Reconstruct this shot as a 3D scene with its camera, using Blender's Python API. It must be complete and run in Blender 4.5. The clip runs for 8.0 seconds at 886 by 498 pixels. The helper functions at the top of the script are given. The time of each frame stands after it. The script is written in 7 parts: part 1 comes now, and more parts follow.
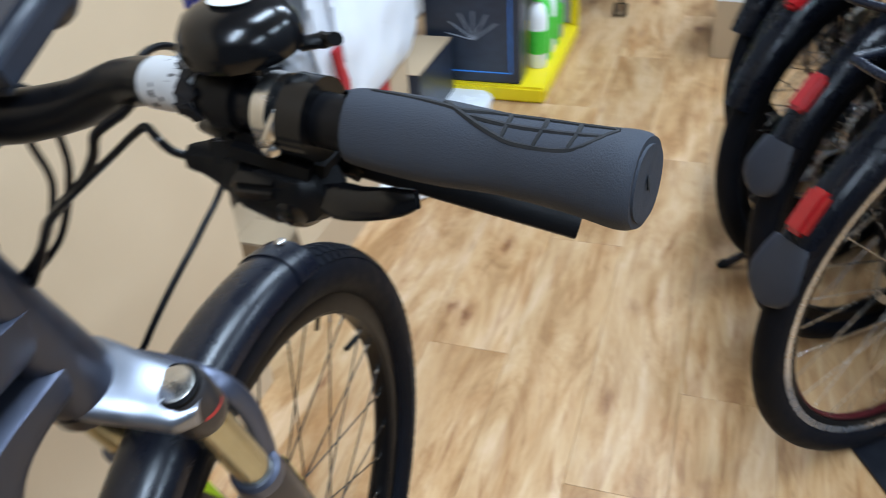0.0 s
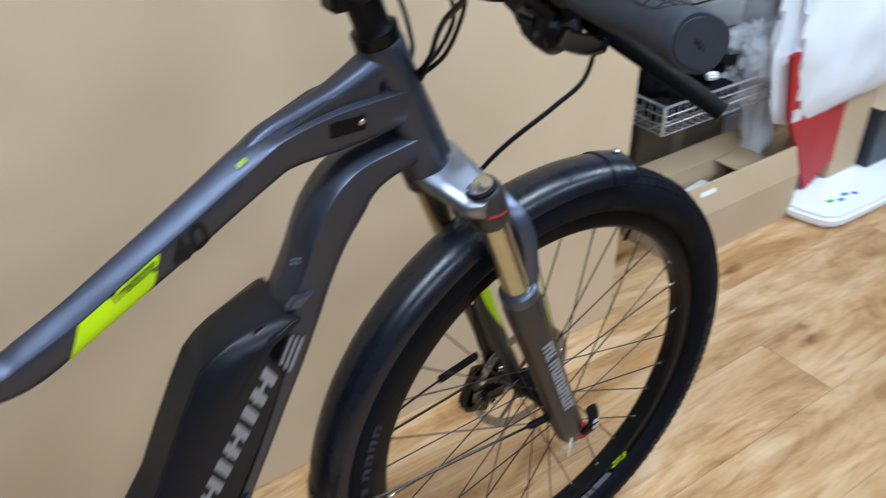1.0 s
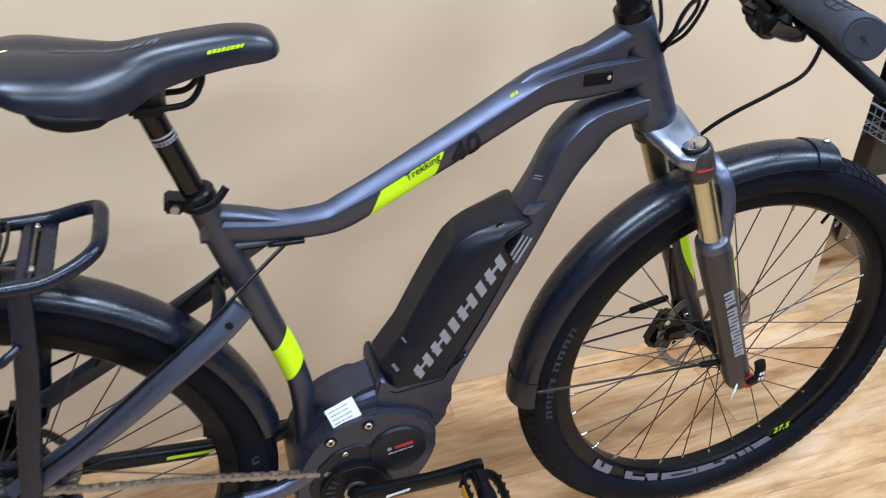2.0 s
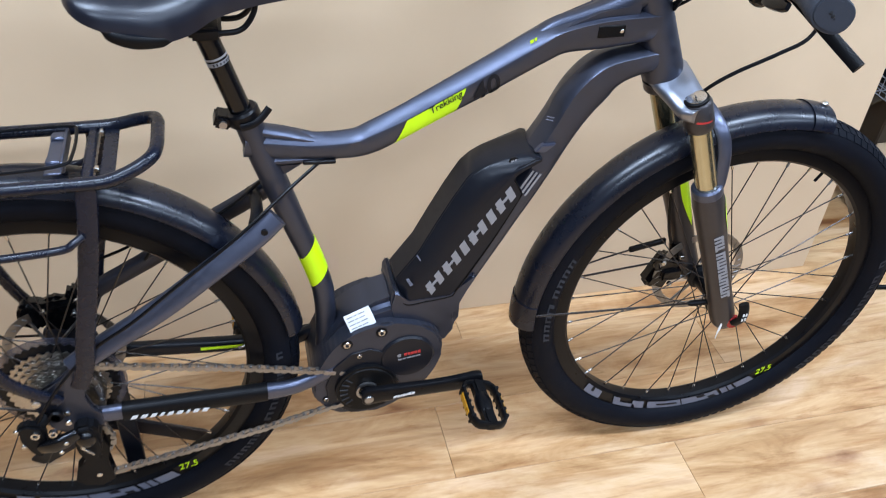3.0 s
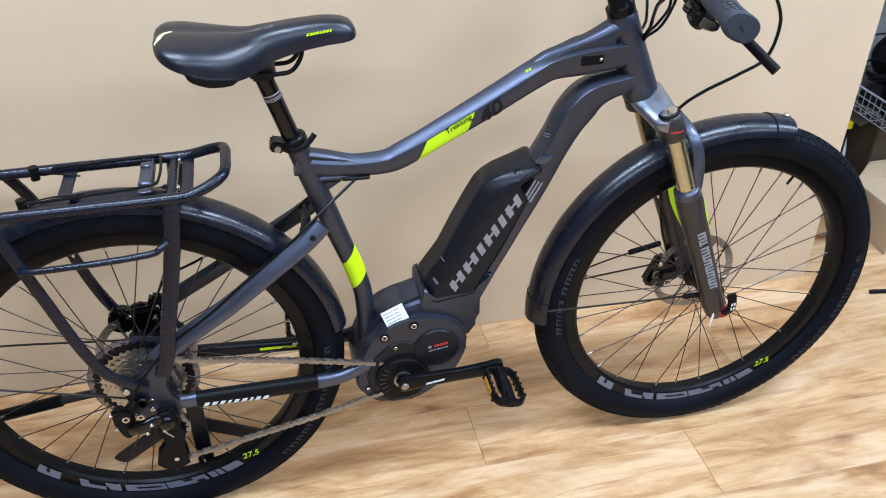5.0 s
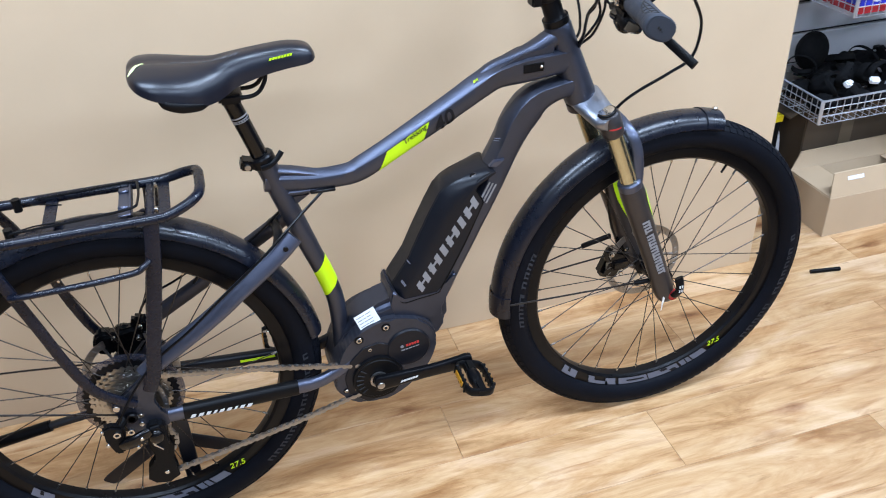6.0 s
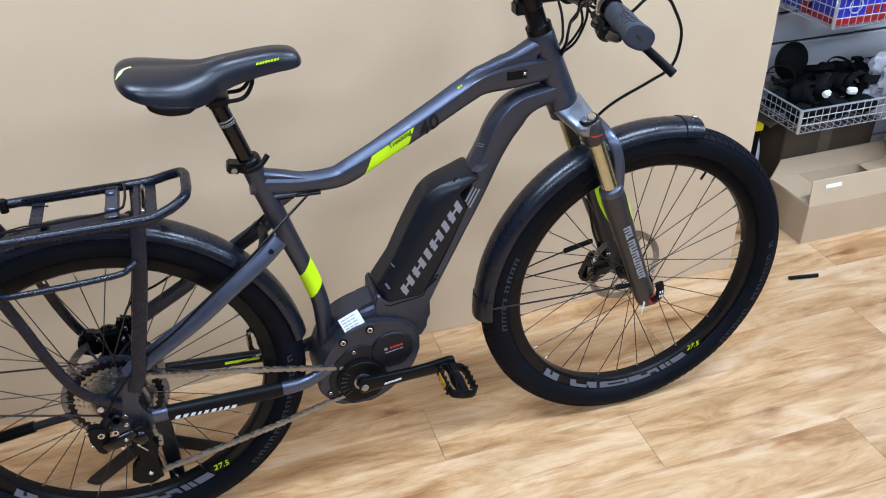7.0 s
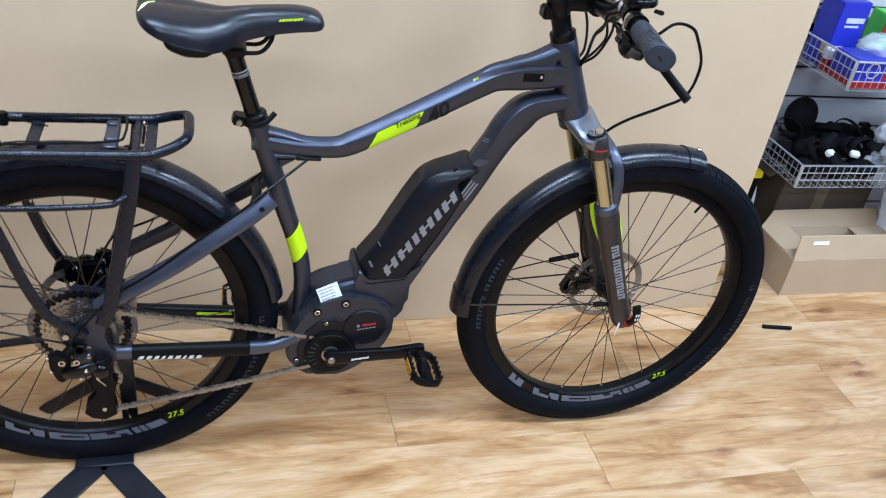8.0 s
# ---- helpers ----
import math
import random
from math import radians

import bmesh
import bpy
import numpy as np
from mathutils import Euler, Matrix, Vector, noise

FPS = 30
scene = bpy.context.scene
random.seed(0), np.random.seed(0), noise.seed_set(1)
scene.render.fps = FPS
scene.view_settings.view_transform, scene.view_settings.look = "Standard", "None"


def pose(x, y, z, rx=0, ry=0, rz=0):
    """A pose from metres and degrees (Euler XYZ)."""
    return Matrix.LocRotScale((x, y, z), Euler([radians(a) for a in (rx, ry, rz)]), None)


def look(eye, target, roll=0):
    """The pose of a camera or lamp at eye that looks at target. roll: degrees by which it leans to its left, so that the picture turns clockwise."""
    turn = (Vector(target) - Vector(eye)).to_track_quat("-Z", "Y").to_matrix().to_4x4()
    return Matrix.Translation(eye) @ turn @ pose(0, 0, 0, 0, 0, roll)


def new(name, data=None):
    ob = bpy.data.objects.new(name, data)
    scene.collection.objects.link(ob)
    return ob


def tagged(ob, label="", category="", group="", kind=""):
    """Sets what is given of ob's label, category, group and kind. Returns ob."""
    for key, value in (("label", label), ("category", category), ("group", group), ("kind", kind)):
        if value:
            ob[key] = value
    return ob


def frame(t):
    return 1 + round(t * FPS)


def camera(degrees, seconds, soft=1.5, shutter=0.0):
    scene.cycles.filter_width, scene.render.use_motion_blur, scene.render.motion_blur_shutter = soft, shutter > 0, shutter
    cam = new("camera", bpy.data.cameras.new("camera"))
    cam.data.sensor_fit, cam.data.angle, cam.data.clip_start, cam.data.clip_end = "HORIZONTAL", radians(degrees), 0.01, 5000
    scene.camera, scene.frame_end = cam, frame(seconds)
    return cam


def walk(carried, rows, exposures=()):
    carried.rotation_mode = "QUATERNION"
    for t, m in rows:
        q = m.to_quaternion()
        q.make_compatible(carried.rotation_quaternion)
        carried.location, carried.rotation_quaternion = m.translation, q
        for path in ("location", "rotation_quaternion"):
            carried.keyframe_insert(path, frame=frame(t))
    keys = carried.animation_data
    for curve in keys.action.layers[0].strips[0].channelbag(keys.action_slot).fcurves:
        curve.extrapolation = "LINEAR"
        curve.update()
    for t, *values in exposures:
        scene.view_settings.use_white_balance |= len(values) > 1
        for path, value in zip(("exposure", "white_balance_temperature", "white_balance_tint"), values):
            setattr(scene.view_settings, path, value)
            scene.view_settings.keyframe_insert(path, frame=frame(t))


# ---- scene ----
import mathutils

cam = camera(55.7, 8.0, soft=1.0, shutter=0.4)
PATH = [
    (0, (0.59, -0.401, 1.178), (2.142, 0.166, 0.052), -4.2),
    (0.2, (0.553, -0.441, 1.19), (2.037, 0.332, 0.094), -3.6),
    (0.5, (0.514, -0.517, 1.187), (1.848, 0.528, 0.125), -1.9),
    (1, (0.48, -0.656, 1.187), (1.441, 0.718, 0.097), -0.4),
    (1.5, (0.401, -0.79, 1.227), (1.049, 0.746, 0.122), -0.4),
    (2, (0.356, -0.863, 1.256), (0.86, 0.708, 0.126), 0.8),
    (2.2, (0.336, -0.888, 1.261), (0.844, 0.677, 0.124), 2.0),
    (3.3, (0.34, -1.012, 1.337), (0.723, 0.484, 0.067), 3.5),
    (3.5, (0.367, -1.052, 1.354), (0.711, 0.472, 0.104), 2.3),
    (4, (0.371, -1.122, 1.366), (0.723, 0.457, 0.19), 1.8),
    (4.5, (0.377, -1.156, 1.367), (0.703, 0.448, 0.218), 0.9),
    (4.7, (0.348, -1.172, 1.363), (0.68, 0.435, 0.22), 0.3),
    (5.8, (0.284, -1.28, 1.389), (0.722, 0.331, 0.288), -1.8),
    (6, (0.281, -1.299, 1.391), (0.735, 0.316, 0.301), -2.6),
    (6.5, (0.283, -1.314, 1.395), (0.764, 0.306, 0.325), -3.8),
    (7, (0.278, -1.319, 1.397), (0.768, 0.293, 0.32), -1.6),
    (7.5, (0.277, -1.33, 1.392), (0.792, 0.281, 0.323), 3.6),
    (8, (0.267, -1.332, 1.382), (0.795, 0.269, 0.306), 8.8),
]
walk(cam, [(t, look(eye, target, roll)) for t, eye, target, roll in PATH],
     exposures=[(0, -0.30, 6580, 7), (1, -0.40, 6670, 8), (2, 0.02, 6420, 13), (4.5, 0.02, 6390, 12), (6, 0.02, 6310, 12), (7, -0.13, 6300, 12), (8, -0.15, 6240, 11)])

# ---- room light: ceiling panel lights, closed room ----
world = bpy.data.worlds.new("room_air")
scene.world = world
world.use_nodes = True
world.node_tree.nodes["Background"].inputs[0].default_value = (0.9, 0.95, 1.0, 1)
world.node_tree.nodes["Background"].inputs[1].default_value = 0.02
CEILING = 2.65
LAMP_WATTS = 67
LAMP_TINT = (0.615, 0.775, 1.0)
LAMPS = [(-0.25, -0.55), (1.7, -0.65), (3.6, -0.8), (-0.25, -2.6), (1.7, -2.6), (3.7, -2.7), (5.3, -1.3)]


# ---- materials ----
def material(name, colour, rough=0.5, metal=0.0, vary=0.12, scale=30.0, bump=0.0, bump_scale=200.0, coat=0.0, spread=0.0,
             fleck=0.0, transmit=0.0, alpha=1.0, spec=0.5):
    """Plain surface with large and fine variation of tone, and fine relief."""
    m = bpy.data.materials.new(name)
    m.use_nodes = True
    nt = m.node_tree
    b = nt.nodes["Principled BSDF"]
    b.inputs["Roughness"].default_value = rough
    b.inputs["Metallic"].default_value = metal
    b.inputs["Coat Weight"].default_value = coat
    b.inputs["Coat Roughness"].default_value = 0.15
    b.inputs["Specular IOR Level"].default_value = spec
    b.inputs["Transmission Weight"].default_value = transmit
    b.inputs["Alpha"].default_value = alpha
    co = nt.nodes.new("ShaderNodeTexCoord")
    n1 = nt.nodes.new("ShaderNodeTexNoise")
    n1.inputs["Scale"].default_value = scale
    n1.inputs["Detail"].default_value = 6
    n2 = nt.nodes.new("ShaderNodeTexNoise")
    n2.inputs["Scale"].default_value = scale * 0.13
    n2.inputs["Detail"].default_value = 3
    nt.links.new(co.outputs["Object"], n1.inputs["Vector"])
    nt.links.new(co.outputs["Object"], n2.inputs["Vector"])
    add = nt.nodes.new("ShaderNodeMath")
    add.operation = "ADD"
    nt.links.new(n1.outputs["Fac"], add.inputs[0])
    nt.links.new(n2.outputs["Fac"], add.inputs[1])
    ramp = nt.nodes.new("ShaderNodeMapRange")
    ramp.inputs["From Min"].default_value = 0.6
    ramp.inputs["From Max"].default_value = 1.4
    ramp.inputs["To Min"].default_value = 1 - vary
    ramp.inputs["To Max"].default_value = 1 + vary
    nt.links.new(add.outputs[0], ramp.inputs["Value"])
    mul = nt.nodes.new("ShaderNodeVectorMath")
    mul.operation = "SCALE"
    mul.inputs[0].default_value = colour
    nt.links.new(ramp.outputs["Result"], mul.inputs["Scale"])
    last = mul.outputs[0]
    if spread:
        info = nt.nodes.new("ShaderNodeObjectInfo")
        r2 = nt.nodes.new("ShaderNodeMapRange")
        r2.inputs["To Min"].default_value = 1 - spread
        r2.inputs["To Max"].default_value = 1 + spread
        nt.links.new(info.outputs["Random"], r2.inputs["Value"])
        m2 = nt.nodes.new("ShaderNodeVectorMath")
        m2.operation = "SCALE"
        nt.links.new(last, m2.inputs[0])
        nt.links.new(r2.outputs["Result"], m2.inputs["Scale"])
        last = m2.outputs[0]
    nt.links.new(last, b.inputs["Base Color"])
    rr = nt.nodes.new("ShaderNodeMapRange")
    rr.inputs["From Min"].default_value = 0.3
    rr.inputs["From Max"].default_value = 0.7
    rr.inputs["To Min"].default_value = max(0.02, rough * 0.85)
    rr.inputs["To Max"].default_value = min(1, rough * 1.15)
    nt.links.new(n1.outputs["Fac"], rr.inputs["Value"])
    nt.links.new(rr.outputs["Result"], b.inputs["Roughness"])
    if bump:
        n3 = nt.nodes.new("ShaderNodeTexNoise")
        n3.inputs["Scale"].default_value = bump_scale
        n3.inputs["Detail"].default_value = 4
        nt.links.new(co.outputs["Object"], n3.inputs["Vector"])
        bp = nt.nodes.new("ShaderNodeBump")
        bp.inputs["Strength"].default_value = bump
        bp.inputs["Distance"].default_value = 0.001
        nt.links.new(n3.outputs["Fac"], bp.inputs["Height"])
        nt.links.new(bp.outputs["Normal"], b.inputs["Normal"])
    return m


def wood_floor():
    """Light laminate planks with long grain, knots and tone that changes from plank to plank."""
    m = bpy.data.materials.new("oak_laminate")
    m.use_nodes = True
    nt = m.node_tree
    b = nt.nodes["Principled BSDF"]
    co = nt.nodes.new("ShaderNodeTexCoord")
    info = nt.nodes.new("ShaderNodeObjectInfo")
    off = nt.nodes.new("ShaderNodeVectorMath")
    off.operation = "MULTIPLY_ADD"
    off.inputs[1].default_value = (17.0, 29.0, 0)
    nt.links.new(info.outputs["Random"], off.inputs[0])
    nt.links.new(co.outputs["Object"], off.inputs[2])

    def noise_at(sx, sy, detail, rough=0.55, distort=0.0):
        mp = nt.nodes.new("ShaderNodeMapping")
        mp.inputs["Scale"].default_value = (sx, sy, 1)
        nt.links.new(off.outputs[0], mp.inputs["Vector"])
        n = nt.nodes.new("ShaderNodeTexNoise")
        n.inputs["Scale"].default_value = 1
        n.inputs["Detail"].default_value = detail
        n.inputs["Roughness"].default_value = rough
        n.inputs["Distortion"].default_value = distort
        nt.links.new(mp.outputs[0], n.inputs["Vector"])
        return n
    def ranged(socket, a, b, c, d):
        r = nt.nodes.new("ShaderNodeMapRange")
        for key, v in (("From Min", a), ("From Max", b), ("To Min", c), ("To Max", d)):
            r.inputs[key].default_value = v
        nt.links.new(socket, r.inputs["Value"])
        return r.outputs["Result"]

    def tint(last, fac, colour):
        """Multiplies by a colour, as far as fac says."""
        mx = nt.nodes.new("ShaderNodeMix")
        mx.data_type, mx.blend_type = "RGBA", "MULTIPLY"
        nt.links.new(fac, mx.inputs[0])
        nt.links.new(last, mx.inputs[6])
        mx.inputs[7].default_value = (*colour, 1)
        return mx.outputs[2]
    broad = noise_at(2.4, 9.5, 6, 0.68, 1.3)
    ramp = nt.nodes.new("ShaderNodeValToRGB")
    e = ramp.color_ramp.elements
    e[0].position, e[0].color = 0.33, (0.38, 0.200, 0.080, 1)
    e[1].position, e[1].color = 0.66, (0.68, 0.460, 0.275, 1)
    for p, c in ((0.45, (0.54, 0.318, 0.146, 1)), (0.54, (0.61, 0.388, 0.200, 1))):
        x = e.new(p)
        x.color = c
    nt.links.new(broad.outputs["Fac"], ramp.inputs["Fac"])
    last = ramp.outputs["Color"]
    # long dark streaks, fine grain, short dark checks
    streak = noise_at(2.0, 23.0, 6, 0.64, 0.9)
    last = tint(last, ranged(streak.outputs["Fac"], 0.52, 0.70, 0.0, 0.75), (0.62, 0.49, 0.38))
    smoke = noise_at(3.4, 24.0, 5, 0.6, 1.6)
    last = tint(last, ranged(smoke.outputs["Fac"], 0.56, 0.72, 0.0, 0.70), (0.58, 0.41, 0.26))
    blotch = noise_at(4.2, 19.0, 5, 0.62, 1.2)
    last = tint(last, ranged(blotch.outputs["Fac"], 0.50, 0.70, 0.0, 0.55), (0.74, 0.56, 0.37))
    fine = noise_at(3.0, 120.0, 5, 0.6)
    last = tint(last, ranged(fine.outputs["Fac"], 0.40, 0.75, 0.0, 0.40), (0.74, 0.64, 0.52))
    check = noise_at(11.0, 60.0, 4, 0.55, 0.8)
    last = tint(last, ranged(check.outputs["Fac"], 0.66, 0.76, 0.0, 0.60), (0.46, 0.36, 0.27))
    # knots: few of the cells of a stretched pattern hold one
    wob = noise_at(16.0, 30.0, 3, 0.6)
    mp = nt.nodes.new("ShaderNodeMapping")
    mp.inputs["Scale"].default_value = (3.0, 7.5, 1)
    nt.links.new(off.outputs[0], mp.inputs["Vector"])
    vadd = nt.nodes.new("ShaderNodeVectorMath")
    vadd.operation = "MULTIPLY_ADD"
    vadd.inputs[1].default_value = (0.22, 0.22, 0)
    nt.links.new(wob.outputs["Color"], vadd.inputs[0])
    nt.links.new(mp.outputs[0], vadd.inputs[2])
    vor = nt.nodes.new("ShaderNodeTexVoronoi")
    vor.voronoi_dimensions = "2D"
    vor.inputs["Scale"].default_value = 1.0
    nt.links.new(vadd.outputs[0], vor.inputs["Vector"])
    sep = nt.nodes.new("ShaderNodeSeparateColor")
    nt.links.new(vor.outputs["Color"], sep.inputs[0])

    def times(a, b):
        m2 = nt.nodes.new("ShaderNodeMath")
        m2.operation = "MULTIPLY"
        nt.links.new(a, m2.inputs[0])
        nt.links.new(b, m2.inputs[1])
        return m2.outputs[0]
    chosen = ranged(sep.outputs[0], 0.55, 0.80, 0.0, 0.9)
    last = tint(last, times(ranged(vor.outputs["Distance"], 0.03, 0.20, 0.70, 0.0), chosen), (0.62, 0.43, 0.29))
    last = tint(last, times(times(ranged(vor.outputs["Distance"], 0.02, 0.13, 1.0, 0.0), chosen), ranged(wob.outputs["Fac"], 0.35, 0.6, 0.35, 1.0)), (0.30, 0.15, 0.10))
    tone = ranged(info.outputs["Random"], 0, 1, 0.93, 1.06)
    v = nt.nodes.new("ShaderNodeVectorMath")
    v.operation = "SCALE"
    nt.links.new(last, v.inputs[0])
    nt.links.new(tone, v.inputs["Scale"])
    nt.links.new(v.outputs[0], b.inputs["Base Color"])
    rr = nt.nodes.new("ShaderNodeMapRange")
    rr.inputs["To Min"].default_value, rr.inputs["To Max"].default_value = 0.30, 0.48
    nt.links.new(fine.outputs["Fac"], rr.inputs["Value"])
    nt.links.new(rr.outputs["Result"], b.inputs["Roughness"])
    bp = nt.nodes.new("ShaderNodeBump")
    bp.inputs["Strength"].default_value, bp.inputs["Distance"].default_value = 0.12, 0.0006
    nt.links.new(fine.outputs["Fac"], bp.inputs["Height"])
    nt.links.new(bp.outputs["Normal"], b.inputs["Normal"])
    return m


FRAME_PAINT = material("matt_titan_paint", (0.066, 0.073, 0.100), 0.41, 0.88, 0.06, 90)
# paler copy of the frame paint for lit near stays; also plain grey parts
FRAME_LIGHT = material("grey_paint_and_lit_stays", (0.092, 0.101, 0.140), 0.36, 0.8, 0.07, 120)
FORK_PAINT = material("fork_titan_paint", (0.050, 0.045, 0.046), 0.34, 0.6, 0.08, 90)
CROWN_SILVER = material("satin_silver_alloy", (0.26, 0.275, 0.315), 0.34, 0.9, 0.07, 80)
LIME = material("lime_paint", (0.52, 0.80, 0.0), 0.42, 0.0, 0.05, 40)
GOLD = material("gold_anodised", (0.47, 0.44, 0.30), 0.20, 0.95, 0.06, 50)
BLACK_SATIN = material("black_satin_alloy", (0.003, 0.003, 0.0038), 0.32, 0.0, 0.2, 60, spec=0.17)
BLACK_GLOSS = material("black_gloss_plastic", (0.0025, 0.0025, 0.003), 0.18, 0.0, 0.15, 40, spec=0.35)
BLACK_PLASTIC = material("black_moulded_plastic", (0.0035, 0.0035, 0.004), 0.42, 0.0, 0.18, 120, 0.12, 900, spec=0.13)
RACK_PAINT = material("black_blue_powder_coat", (0.0045, 0.0062, 0.013), 0.28, 0.0, 0.1, 90, spec=0.33)
FENDER = material("dark_satin_fender_plastic", (0.0044, 0.0056, 0.0105), 0.28, 0.0, 0.10, 40, spec=0.42)
RUBBER = material("tyre_rubber", (0.0045, 0.0052, 0.0078), 0.55, 0.0, 0.25, 60, 0.25, 600, spec=0.06)
DISPLAY_GREY = material("dark_blue_grey_housing", (0.020, 0.023, 0.032), 0.38, 0.0, 0.12, 60, 0.1, 900, spec=0.4)
GRIP_RUBBER = material("dark_grip_rubber", (0.030, 0.034, 0.044), 0.72, 0.0, 0.14, 70, 0.3, 1500, spec=0.25)
GRIP_LINE = material("grip_groove_rubber", (0.004, 0.004, 0.005), 0.8, 0.0, 0.2, 70)
# battery plastic; the far chain stay takes it as its shaded tone
BATTERY_BLACK = material("grey_black_plastic_and_shaded_stay", (0.0052, 0.0060, 0.0090), 0.36, 0.0, 0.10, 80, spec=0.24)
MOTOR_GREY = material("motor_grey_cover", (0.040, 0.043, 0.057), 0.36, 0.6, 0.1, 80)
DECAL_GREY = material("grey_decal", (0.21, 0.205, 0.21), 0.5, 0.0, 0.08, 60)
DECAL_DARK = material("dark_decal", (0.010, 0.010, 0.012), 0.55, 0.0, 0.1, 60, spec=0.15)
TYRE_PRINT = material("worn_tyre_print", (0.028, 0.030, 0.036), 0.6, 0.0, 0.35, 160, spec=0.15)
RIM_PRINT = material("rim_grey_print", (0.125, 0.142, 0.190), 0.4, 0.1, 0.12, 60)
DECAL_WHITE = material("white_decal", (0.62, 0.62, 0.61), 0.5, 0.0, 0.1, 60)
DECAL_RED = material("red_decal", (0.40, 0.022, 0.022), 0.45, 0.0, 0.08, 60)
STEEL = material("bright_steel", (0.55, 0.54, 0.52), 0.25, 1.0, 0.1, 90)
CHAIN_STEEL = material("chain_steel", (0.30, 0.29, 0.28), 0.34, 0.95, 0.2, 300)
BAND_GREY = material("pale_grey_print", (0.42, 0.42, 0.43), 0.5, 0.0, 0.12, 60)
COG_STEEL = material("cog_steel", (0.38, 0.355, 0.32), 0.32, 1.0, 0.15, 120)
SPOKE_BLACK = material("black_spoke_steel", (0.020, 0.015, 0.012), 0.32, 0.3, 0.15, 60)
SADDLE_SKIN = material("grey_blue_vinyl", (0.0040, 0.0052, 0.0105), 0.34, 0.0, 0.1, 60, 0.06, 1800, spec=0.55)
SADDLE_PRINT = material("dull_grey_print", (0.080, 0.082, 0.092), 0.6, 0.0, 0.1, 60)
PALE_LIME = material("pale_lime_print", (0.62, 0.70, 0.30), 0.5, 0.0, 0.06, 60)
AMBER = material("amber_reflector", (0.42, 0.19, 0.01), 0.3, 0.0, 0.1, 60)
PROTECTOR = material("smoked_spoke_guard", (0.05, 0.05, 0.07), 0.12, 0.2, 0.1, 60, alpha=0.5)
STAND_STEEL = material("black_painted_steel", (0.006, 0.007, 0.011), 0.42, 0.0, 0.25, 25, 0.1, 500)
BOARD = material("tan_board", (0.572, 0.418, 0.266), 0.62, 0.0, 0.05, 9.0, 0.06, 500)
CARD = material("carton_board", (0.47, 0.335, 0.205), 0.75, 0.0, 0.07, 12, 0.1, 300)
# old brown card, darkened to hold the shade below the basket
CARD_SHADED = material("old_carton_board_in_shade", (0.105, 0.072, 0.042), 0.8, 0.0, 0.14, 9, 0.1, 300)
PAPER = material("white_paper", (0.80, 0.80, 0.80), 0.6, 0.0, 0.04, 20)
SLAT_GREY = material("grey_slatwall", (0.58, 0.57, 0.58), 0.55, 0.0, 0.05, 8)
SLOT_DARK = material("dark_slot", (0.04, 0.038, 0.036), 0.7, 0.0, 0.1, 20)
CHROME = material("bright_zinc_wire", (0.58, 0.60, 0.64), 0.32, 0.75, 0.05, 60)
WALL_GREY = material("grey_wall_paint", (0.11, 0.115, 0.125), 0.8, 0.0, 0.06, 3, 0.1, 120)
WALL_PAINT = material("white_wall_paint", (0.36, 0.365, 0.38), 0.8, 0.0, 0.05, 3, 0.1, 120)
WHITE_GLOSS = material("white_gloss_board", (0.82, 0.83, 0.84), 0.25, 0.0, 0.03, 10)
YELLOW = material("yellow_sheet_metal", (0.80, 0.62, 0.01), 0.38, 0.0, 0.05, 20)
RED_CARD = material("red_printed_card", (0.40, 0.012, 0.018), 0.5, 0.0, 0.06, 20)
BLUE_CARD = material("blue_printed_card", (0.02, 0.03, 0.42), 0.35, 0.0, 0.08, 20)
CYAN_CARD = material("bright_blue_print", (0.03, 0.24, 0.75), 0.35, 0.0, 0.06, 20)
VIOLET_CARD = material("violet_print", (0.07, 0.04, 0.55), 0.35, 0.0, 0.06, 20)
NAVY_CARD = material("dark_printed_card", (0.020, 0.026, 0.040), 0.35, 0.0, 0.35, 45)
GREEN_PLASTIC = material("green_bottle_plastic", (0.06, 0.50, 0.05), 0.3, 0.0, 0.08, 20)
GREY_CARD = material("grey_printed_card", (0.30, 0.32, 0.36), 0.4, 0.0, 0.1, 20)
DARK_RED = material("dark_red_print", (0.085, 0.008, 0.011), 0.45, 0.0, 0.1, 60)
TAPE_BROWN = material("old_brown_tape", (0.17, 0.122, 0.075), 0.4, 0.0, 0.1, 30)
RED_LENS = material("red_lens", (0.30, 0.010, 0.012), 0.18, 0.0, 0.15, 40)
BLACK_CLOTH = material("black_webbing", (0.004, 0.004, 0.0045), 0.85, 0.0, 0.3, 80, 0.4, 700, spec=0.15)
BAG_WHITE = material("white_plastic_bag", (0.82, 0.84, 0.88), 0.32, 0.0, 0.05, 14, 0.6, 30)
BAG_CLEAR = material("clear_plastic_bag", (0.85, 0.86, 0.90), 0.12, 0.0, 0.04, 20, 0.8, 45, alpha=0.34)
SILVER_RIM = material("bare_alloy_rim", (0.60, 0.60, 0.62), 0.28, 0.95, 0.06, 60)
FLOOR_WOOD = wood_floor()


